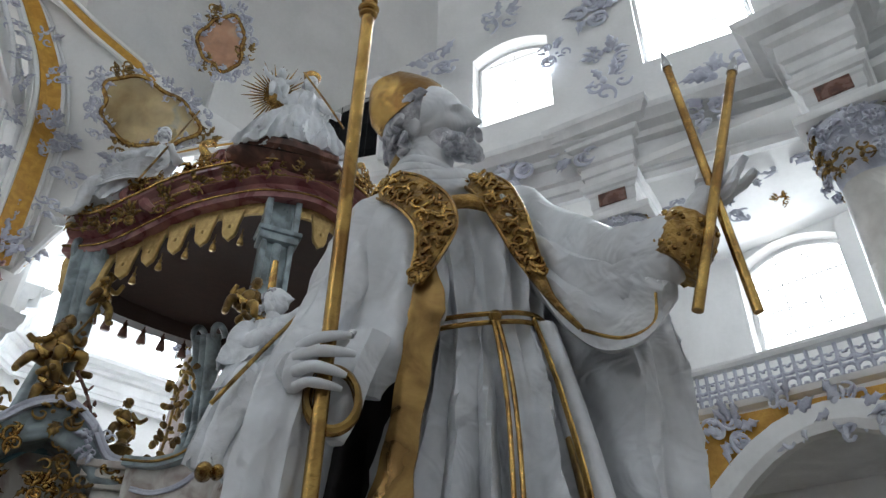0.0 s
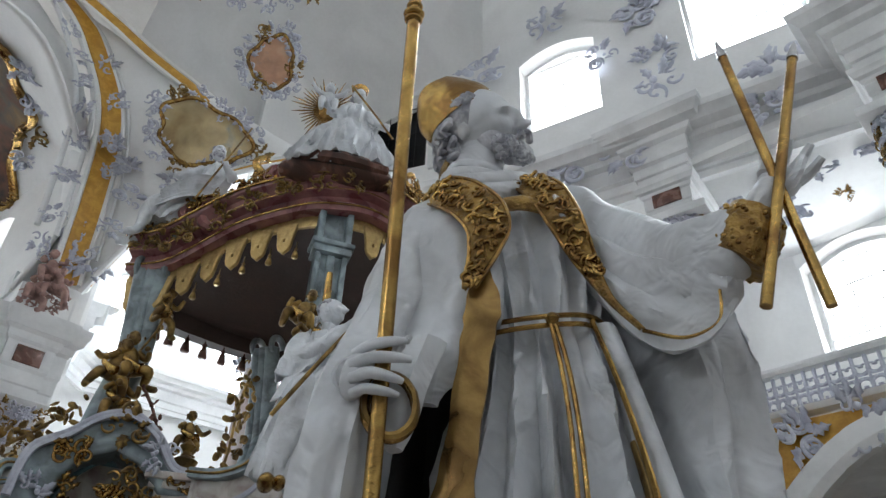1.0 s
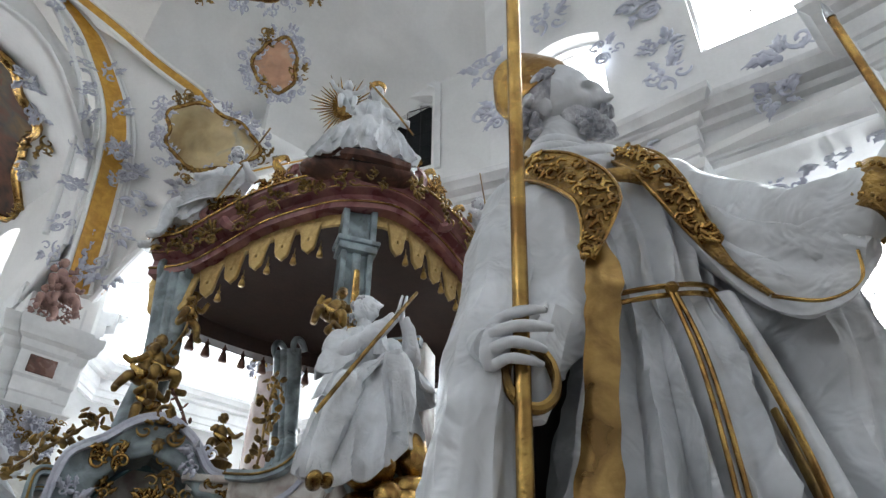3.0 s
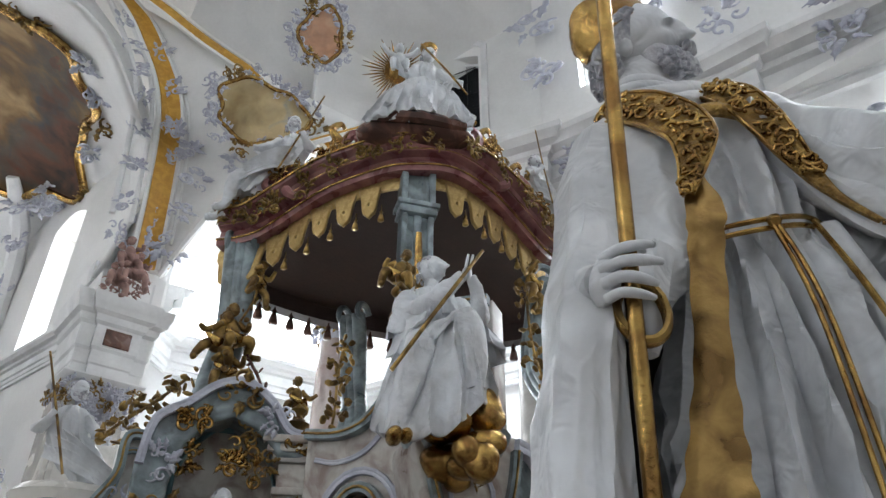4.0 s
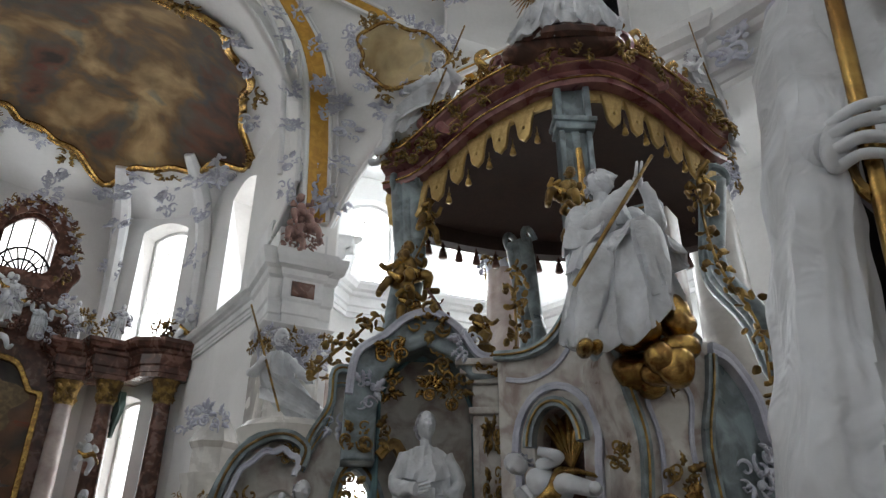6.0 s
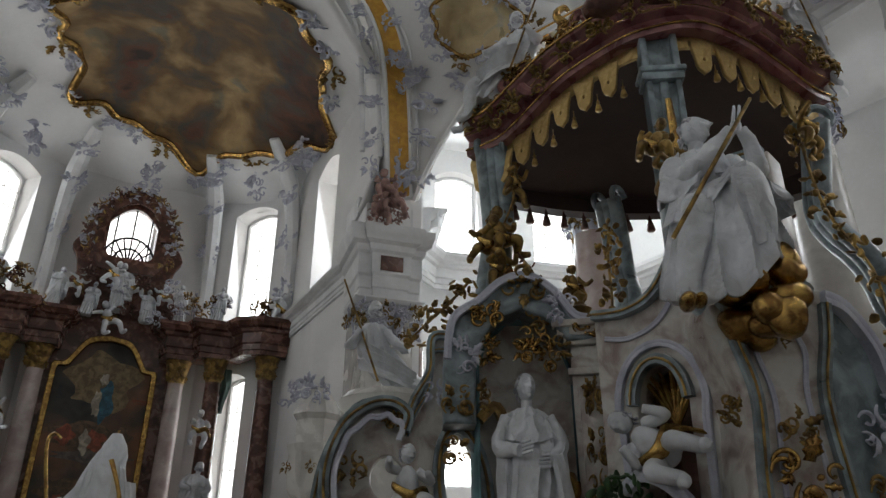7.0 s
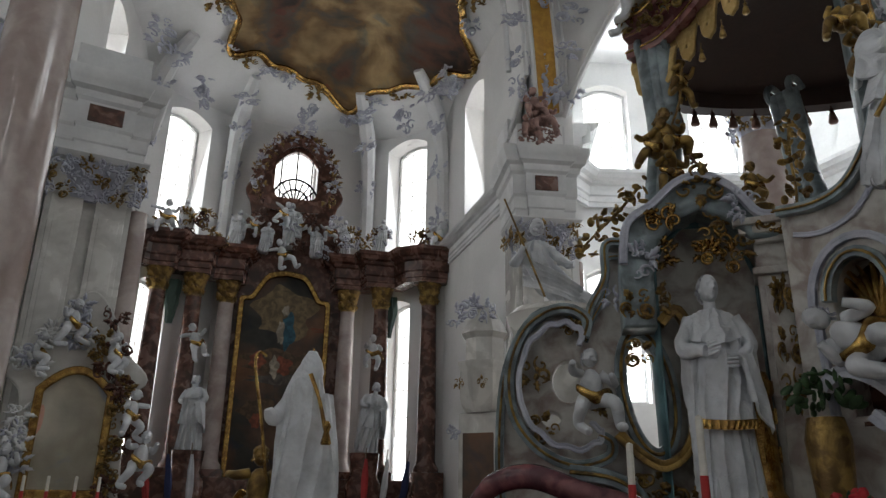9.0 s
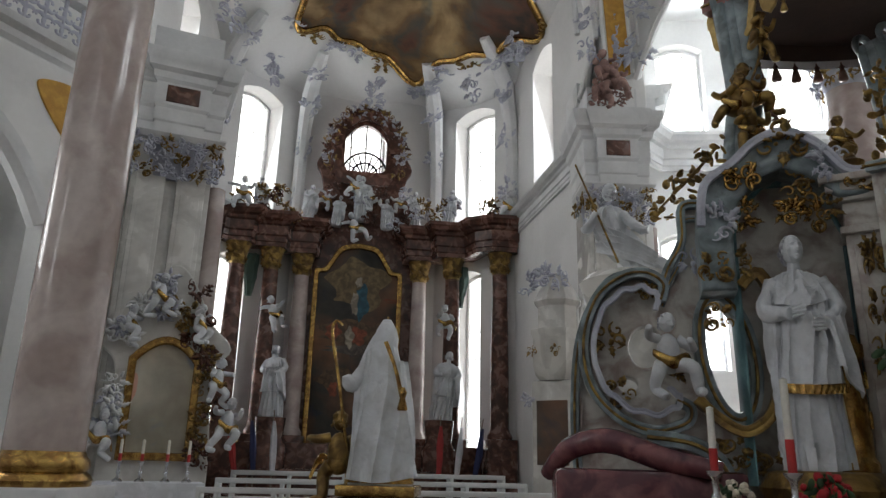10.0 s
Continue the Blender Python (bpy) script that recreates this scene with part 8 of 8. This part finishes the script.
for k, (u, v, z, s) in enumerate(((-2.05, 6.7, 2.3, 1.25), (2.35, 6.6, 2.35, 1.25), (-2.9, 7.0, 8.0, 0.7), (2.5, 6.9, 8.0, 0.7), (0.0, 7.7, 8.15, 0.95), (-1.6, 7.5, 8.0, 0.75), (1.6, 7.5, 8.0, 0.75), (-0.75, 7.6, 7.9, 0.65), (0.75, 7.6, 7.9, 0.65))):
    ob = new("saint_statue", SMALL)
    ob.matrix_world = HM @ Matrix.Translation((u, v, z)) @ Matrix.Rotation(radians(25 * (k % 3 - 1)), 4, "Z") @ Matrix.Rotation(radians(8 * (k % 2)), 4, "Y") @ Matrix.Scale(s, 4)
    tagged(ob, "white carved saint standing on the high altar", "statue", "high altar statues")
    if z < 5:
        bm = bmesh.new()
        lathe(bm, [(0.45, 0), (0.45, 1.6), (0.35, 1.8), (0.4, z)], (0, 0, 0), 16)
        solo("statue_console", bm, BROWN, "brown marble console under a saint statue", "pedestal", HM @ Matrix.Translation((u, v, 0)), group="statue consoles")
for k, (u, v, z, s, f) in enumerate(((-2.1, 6.65, 4.7, 0.9, 30), (2.45, 6.6, 4.7, 0.9, -20), (-0.35, 7.6, 8.9, 0.8, 10), (0.4, 7.6, 8.6, 0.8, -20), (-3.3, 6.5, 8.0, 0.9, 0), (3.95, 6.0, 8.0, 1.0, 10), (-0.05, 7.6, 7.6, 0.9, 0), (1.15, 7.6, 8.5, 0.7, 0), (-1.15, 7.6, 8.5, 0.7, 0))):
    put_putto(30 + k % 4, HM @ Vector((u, v, z)), s, 14 + f, False, 20 * (k % 3 - 1), "small white carved angel on the high altar", "high altar angels")
for k in range(30):
    rng = random.Random(500 + k)
    u = rng.uniform(-3.6, 4.0)
    c = HM @ Vector((u, 7.6 - 0.35 * abs(u) ** 0.8, rng.uniform(7.9, 8.6 + (0.9 if abs(u) < 1.6 else 0))))
    put_ornament(k % 6, (OLD_GOLD, STUCCO, BROWN)[k % 3], c, (0.5, 0.7, 0.5), 14, high, spin=rng.uniform(0, 360), name="gilt_ornament")
for s in (-1, 1):
    bm = bmesh.new()
    loft(bm, [(s * 3.0, 7.3, 5.6, 0.08, 0.08), (s * 3.02, 7.3, 6.2, 0.16, 0.1), (s * 3.0, 7.3, 6.8, 0.2, 0.12)], 30, 14, 0.3, 6, s + 2)
    part("drapery", bm, mat("green_drapery", (0.05, 0.09, 0.07), 0.6), high)
bm = bmesh.new()
box(bm, (-2.2, 5.6, 0), (2.3, 7.0, 1.05), bevel=0.04)
box(bm, (-4.0, 6.9, 0), (4.2, 8.1, 1.7), bevel=0.04)
part("altar_block", bm, BROWN, high, angle=25)

# choir furnishings
for k in range(3):
    bm = bmesh.new()
    w = 5.2 - 0.2 * k
    box(bm, (-w / 2, 0, 0.82), (w / 2, 0.06, 0.9), bevel=0.01)
    box(bm, (-w / 2, 0, 0.55), (w / 2, 0.04, 0.62), bevel=0.01)
    box(bm, (-w / 2, 0.05, 0.42), (w / 2, 0.4, 0.46), bevel=0.01)
    for x in np.linspace(-w / 2, w / 2 - 0.06, 6):
        box(bm, (x, 0, 0), (x + 0.06, 0.42, 0.86), bevel=0.008)
    solo("choir_bench", bm, CORNICE, "long pale painted choir bench with open back rails", "bench", CHOIR @ Matrix.Translation((-0.3, -1.8 + 1.1 * k, 0.1 * k)), group="choir benches", angle=25)
bm = bmesh.new()
for k in range(3):
    box(bm, (-4.2, 2.2 + 0.35 * k, 0), (4.4, 7.0, 0.16 * (k + 1)), bevel=0.01)
solo("choir_steps", bm, BROWN, "brown marble steps before the high altar", "steps", HM, angle=25)
for k, (u, c) in enumerate(((-2.6, 0), (-2.2, 1), (-1.8, 2), (2.1, 0), (2.5, 2), (2.9, 1))):
    top = thing("banner", "furled procession banner leaning by the altar", "banner", HM @ Matrix.Translation((u, 5.2, 0.4)) @ Matrix.Rotation(radians(4 * (k - 2.5)), 4, "Y"), group="procession banners")
    bm = bmesh.new()
    tube(bm, [(0, 0, 0), (0, 0, 1.0), (0, 0, 2.0)], [0.018, 0.018, 0.012], 6)
    part("pole", bm, WOOD, top)
    bm = bmesh.new()
    loft(bm, [(0.03, 0, 0.6, 0.06, 0.04), (0.03, 0, 1.2, 0.08, 0.05), (0.02, 0, 1.75, 0.03, 0.03)], 20, 12, 0.3, 5, k)
    part("cloth", bm, (REDWAX, mat("navy_cloth", (0.03, 0.04, 0.12), 0.8), CLOTH)[c], top)

# the other bishop, seen from behind, on its gilt base
def back_bishop():
    bm = bmesh.new()
    loft(bm, [(0.05, 0, 0, 0.36, 0.3), (0.04, 0, 0.3, 0.34, 0.28), (0, 0, 0.8, 0.32, 0.25), (-0.03, 0, 1.2, 0.28, 0.22), (-0.03, 0, 1.5, 0.2, 0.16), (0.0, 0, 1.68, 0.15, 0.13), (0.03, 0, 1.8, 0.1, 0.08)], 90, 60, 0.12, 8, 41, 0, 0.5)
    loft(bm, [(0.36, 0, 0.3, 0.05, 0.1), (0.3, 0, 0.8, 0.08, 0.14), (0.18, 0, 1.4, 0.1, 0.12)], 40, 26, 0.2, 5, 43)
    drape(bm, [(-0.2, -0.12, 1.5), (-0.02, -0.18, 1.62), (0.16, -0.12, 1.52)], [(-0.36, -0.24, 0.06), (0.02, -0.36, 0.03), (0.44, -0.2, 0.1)], 3.5, 0.045, 0.03, 0, 70, 30, 4.0, 0.03, 0.5)
    lathe(bm, [(0.13, 1.55), (0.15, 1.66), (0.12, 1.78), (0.05, 1.9)], (0.02, 0, 0), 18)
    ribbon(bm, [(0.02, -0.24, 1.6), (0.14, -0.3, 1.3), (0.22, -0.3, 1.0)], [0.05, 0.04, 0.05], (1, 0, 0.3), 0.008, 1)
    lathe(bm, [(0.02, 0.12), (0.05, 0.06), (0.03, 0.0), (0.06, -0.12), (0.05, -0.14)], (0.24, -0.32, 0.95), 10, 1)
    loft(bm, [(0.05, 0, 0.02, 0.375, 0.315), (0.05, 0, 0.1, 0.365, 0.305)], 60, 3, 0.1, 8, 41, 1)
    lathe(bm, [(0.05, 0), (0.012, 0.05), (0.012, 0.14)], (0.03, 0, 1.8), 8, 1)
    tube(bm, [(-0.36, -0.1, 0.3), (-0.5, -0.1, 1.1), (-0.62, -0.1, 1.7), (-0.58, -0.1, 1.85), (-0.5, -0.1, 1.8)], [0.02, 0.02, 0.018, 0.016], 8, 1)
    tube(bm, [(-0.2, 0, 1.3), (-0.36, -0.1, 1.1), (-0.42, -0.16, 1.2)], [0.1, 0.09, 0.05], 10)
    return mesh_of(bm, [WHITE, GOLD])


BB = Matrix.Translation((-1.85, 9.5, 1.05)) @ Matrix.Rotation(radians(8), 4, "Z")
solo("bishop_statue", back_bishop(), WHITE, "white bishop statue seen from behind on a gilt base", "statue", BB)
bm = bmesh.new()
lathe(bm, [(0.55, 0), (0.55, 0.5), (0.42, 0.6), (0.4, 0.85), (0.5, 0.92)], (0, 0, 0), 28)
o = solo("statue_pedestal", bm, BROWN, "brown marble pedestal under the bishop seen from behind", "pedestal", Matrix.Translation((-1.85, 9.5, 0)))
bm = bmesh.new()
box(bm, (-0.42, -0.36, 0.93), (0.46, 0.36, 1.05), bevel=0.02)
part("gilt_base", bm, GOLD, o)
put_putto(50, (-2.3, 9.4, 1.0), 0.95, 200, True, 0, "gilded standing child beside the bishop statue")

# pulpit-like shrine with relief beside the choir
shrine = thing("wall_shrine", "pale marble wall shrine with gilt reliefs and a dark figure niche", "shrine", Matrix.Translation((0.55, 14.2, 0)) @ Matrix.Rotation(radians(-30), 4, "Z"))
bm = bmesh.new()
lathe(bm, [(0.34, 2.75), (0.42, 2.85), (0.46, 3.0), (0.46, 3.5), (0.5, 3.6), (0.5, 3.66)], (0, 0, 0), 8)
part("box", bm, GREYMARBLE, shrine, angle=25)
bm = bmesh.new()
lathe(bm, [(0.38, 3.66), (0.38, 4.1), (0.46, 4.2), (0.36, 4.4), (0.14, 4.75)], (0, 0.05, 0), 8)
part("canopy", bm, GREYMARBLE, shrine, angle=25)
for k, (x, z, s) in enumerate(((-0.25, 3.25, 0.22), (0.2, 3.25, 0.22), (0, 4.6, 0.5), (-0.3, 4.5, 0.45), (0.3, 4.5, 0.45), (-0.35, 2.4, 0.3))):
    put_ornament(k % 6, OLD_GOLD if k < 2 else STUCCO, shrine.matrix_world @ Vector((x, -0.48, z)), (s, s, s), -30, shrine, spin=40 * k, name="relief")
bm = bmesh.new()
box(bm, (-0.4, -0.25, 0), (0.4, 0.3, 2.75), bevel=0.03)
part("stem", bm, GREYMARBLE, shrine, angle=25)
bm = bmesh.new()
box(bm, (-0.3, -0.27, 1.3), (0.3, -0.24, 2.4), bevel=0.01)
part("painting", bm, CANVAS, shrine)

# marble saint sitting on the altar's far wing, before the pier
m_ = Matrix.Translation((1.3, 10.9, 3.85)) @ Matrix.Rotation(radians(-5), 4, "Z")
solo("saint_with_staff_statue", reclining(61, -1), WHITE, "white half-reclining saint holding a long thin staff", "statue", m_ @ Matrix.Scale(1.35, 4) @ Matrix.Diagonal((-1, 1, 1, 1)))
bm = bmesh.new()
lathe(bm, [(0.6, 0), (0.6, 2.2), (0.5, 2.5), (0.62, 3.5), (0.7, 3.8), (0.6, 3.9)], (0, 0, 0), 24)
solo("statue_support", bm, GREYMARBLE, "pale marble support under the half-reclining saint", "pedestal", Matrix.Translation((1.35, 11.1, 0)))
for k, (x, z, f) in enumerate(((1.5, 8.2, 10), (1.82, 8.4, -20), (1.66, 8.7, 0))):
    put_putto(62 + k % 2, (x, 14.05, z), 0.8, f, False, 8 - 8 * k, "rose-tinted stucco putto in a cluster on the pier cornice", "pier putti", TERRA)
for k in range(5):
    put_ornament(k, TERRA, (1.45 + 0.12 * k, 14.1, 8.3 + 0.2 * (k % 3)), (0.4, 0.4, 0.45), 6, spin=70 * k)

# left side: great pink column, side altar, arcade with gallery
bm = bmesh.new()
top = thing("great_column", "tall polished pink-grey marble column on a white plinth", "column", Matrix.Translation((-5.26, 8.5, 0)))
lathe(bm, [(0.4, 1.3), (0.4, 3.5), (0.38, 6.5), (0.34, 9.6)], (0, 0, 0), 40)
part("shaft", bm, PINK, top)
bm = bmesh.new()
lathe(bm, [(0.5, 0.98), (0.515, 1.04), (0.49, 1.09), (0.45, 1.12), (0.475, 1.17), (0.465, 1.24), (0.42, 1.29), (0.405, 1.33)], (0, 0, 0), 40)
part("gilt_base", bm, GOLD, top)
bm = bmesh.new()
box(bm, (-0.56, -0.56, 0), (0.56, 0.56, 0.98), bevel=0.02)
part("plinth", bm, CORNICE, top, angle=25)
side = thing("side_altar", "rococo side altar with pale painting in a gilt frame", "altar", Matrix.Translation((-5.75, 12.0, 0)) @ Matrix.Rotation(radians(26), 4, "Z"))
so, si = arch_loop(-0.52, 0.52, 1.25, 3.1, 0.35), arch_loop(-0.45, 0.45, 1.32, 3.02, 0.3)
part("picture_frame", plate([so, si], 0.12, 0.025), GOLD, side)
part("painting", plate([si], 0.03), SIDECANVAS, side, "grey painting of a kneeling monk")
o = part("surround", plate([smooth2([(-0.75, 0.4), (-0.78, 1.2), (-0.7, 2.6), (-0.95, 3.0), (-0.6, 3.4), (-0.3, 4.0), (0.0, 4.3), (0.3, 4.0), (0.6, 3.4), (0.95, 3.0), (0.7, 2.6), (0.78, 1.2), (0.75, 0.4)])], 0.2, 0.03), GREYMARBLE, side)
o.location = (0, 0.15, 0)
for k in range(34):
    rng = random.Random(700 + k)
    sgn = 1 if k % 2 else -1
    z = rng.uniform(1.2, 4.3)
    x = sgn * (rng.uniform(0.55, 0.8) if z < 3.1 else rng.uniform(0.0, 0.9) * (4.6 - z) / 1.5)
    put_ornament(k % 6, (STUCCO, OLD_GOLD, CORNICE, BROWN)[k % 4], side.matrix_world @ Vector((x, -0.05, z)), (0.38, 0.5, 0.42), 26, side, spin=rng.uniform(0, 360), name="rocaille")
for k, (x, z, s) in enumerate(((-0.85, 1.3, 0.75), (0.95, 1.5, 0.8), (0.75, 2.2, 0.7), (-0.25, 3.5, 0.7), (0.4, 3.1, 0.65), (-0.6, 3.05, 0.6))):
    put_putto(40 + k % 3, side.matrix_world @ Vector((x, -0.2, z)), s, 26 + 15 * k, False, 10, "small white figure on the side altar", "side altar figures")
bm = bmesh.new()
box(bm, (-0.7, -0.75, 0), (0.7, 0.1, 0.9), bevel=0.02)
part("table", bm, GREYMARBLE, side, angle=25)
bm = bmesh.new()
box(bm, (-0.74, -0.8, 0.9), (0.74, 0.12, 0.93), bevel=0.01)
box(bm, (-0.74, -0.81, 0.72), (0.74, -0.79, 0.93))
part("altar_cloth", bm, CLOTH, side, angle=25)
for x in (-0.45, -0.15, 0.2, 0.5):
    candlestick(side.matrix_world @ Vector((x, -0.4, 0.93)), 0.3)

# left arcade: piers, arch and gallery balustrade
wall("wall_left_link", (-8.0, 11.5), ch(-4.6, -0.3), 0, 13.5, "white wall beside the choir pier", [])
m_, len_ = facing_of((-9.0, 6.2), (-6.9, 11.3))
la = [(x, max(0.05, z)) for x, z in arch_loop(1.6, 4.6, -0.1, 5.9, 1.4)]
solo("wall_left_arcade", plate([[(0, 0), (len_, 0), (len_, 6.9), (0, 6.9)], la], 0.4, 0.01), PLASTER, "white arcade wall with ochre spandrels below the gallery", "wall", m_, kind="structure")
bm = bmesh.new()
sweep(bm, [(x, -0.2, z) for x, z in la[2:]], [(-0.1, 0.1), (0.22, 0.1), (0.22, -0.06), (0.1, -0.12), (-0.1, -0.1)], up=(0, 1, 0))
solo("trim_left_arch", bm, CORNICE, "white moulded arch in the arcade", "moulding", m_, kind="structure", angle=25)
for x0 in (3.7,):
    solo("spandrel_panel", plate([smooth2([(4.98, 4.9), (4.82, 5.6), (4.2, 6.3), (4.15, 6.6), (4.95, 6.62), (5.12, 5.6)])], 0.03, 0.01), OCHRE, "ochre stucco spandrel panel beside the arch", "panel", m_ @ Matrix.Translation((0, -0.225, 0)))
cornice("trim_left_gallery", [m_ @ Vector((0, 0, 6.9)), m_ @ Vector((len_, 0, 6.9))], SMALL_CORNICE, "moulded gallery edge in the arcade")
rail2 = thing("balustrade", "lavender-grey pierced stucco balustrade along the arcade gallery", "balustrade")
for k in range(18):
    o = new("baluster", bal)
    o.parent = rail2
    o.matrix_local = m_ @ Matrix.Translation((0.15 + k * 0.3, -0.1, 7.34)) @ Matrix.Diagonal((1.2, 1.2, 1.5, 1))
bm = bmesh.new()
box(bm, (0, -0.2, 8.14), (len_, 0.05, 8.26), bevel=0.02)
o = part("handrail", bm, CORNICE, rail2, angle=25)
o.matrix_local = m_

# loose stucco over vaults and walls
rng = random.Random(77)
SPOTS = [((2.3, 13.9, 10.2), 0.5), ((2.4, 13.8, 11.0), 0.6), ((2.15, 13.95, 11.8), 0.55), ((3.0, 13.25, 11.3), 0.55), ((1.5, 14.0, 13.3), 0.6), ((2.4, 13.5, 13.3), 0.5), ((1.0, 14.0, 14.2), 0.55), ((3.9, 12.5, 12.9), 0.5), ((1.75, 14.3, 9.3), 0.7), ((2.3, 14.2, 9.4), 0.7), ((1.7, 14.3, 10.0), 0.6), ((1.9, 14.1, 11.6), 0.5)]
for k, (p, s) in enumerate(SPOTS):
    o = put_ornament(k % 6, STUCCO, Vector(p) + Vector((0, -0.12, 0)), (s, 0.4 * s, s * 1.2), -12, spin=rng.uniform(0, 360))
CH = [(u, v, z) for u, v in ((-4.0, 4.5), (-3.0, 7.2), (0.2, 8.2), (3.3, 7.0), (4.1, 4.6)) for z in (12.2, 12.7)]
for k, (u, v, z) in enumerate(CH):
    put_ornament(k % 6, STUCCO, ch(u * 0.95, v * 0.95, z), (0.9, 0.4, 0.6), 14 - 10 * u, spin=rng.uniform(0, 360))
for k, (p, s, f) in enumerate((((8.3, 7.3, 15.4), 1.0, -68), ((8.7, 6.2, 13.6), 0.8, -70), ((9.15, 5.4, 14.6), 1.2, -70), ((9.2, 5.3, 13.2), 0.9, -70), ((7.7, 8.7, 14.5), 1.2, -65), ((7.75, 8.6, 13.0), 1.0, -65), ((8.9, 5.2, 12.1), 0.9, -70), ((8.55, 5.9, 10.6), 1.0, -68), ((8.1, 6.9, 10.5), 1.0, -66), ((9.3, 3.3, 11.0), 1.2, -75), ((9.2, 3.6, 10.4), 0.9, -75), ((7.8, 8.0, 10.3), 1.0, -66), ((9.6, 4.6, 15.9), 1.2, -72))):
    put_ornament(k % 6, STUCCO, p, (s, 0.5, s), f, spin=rng.uniform(0, 360))
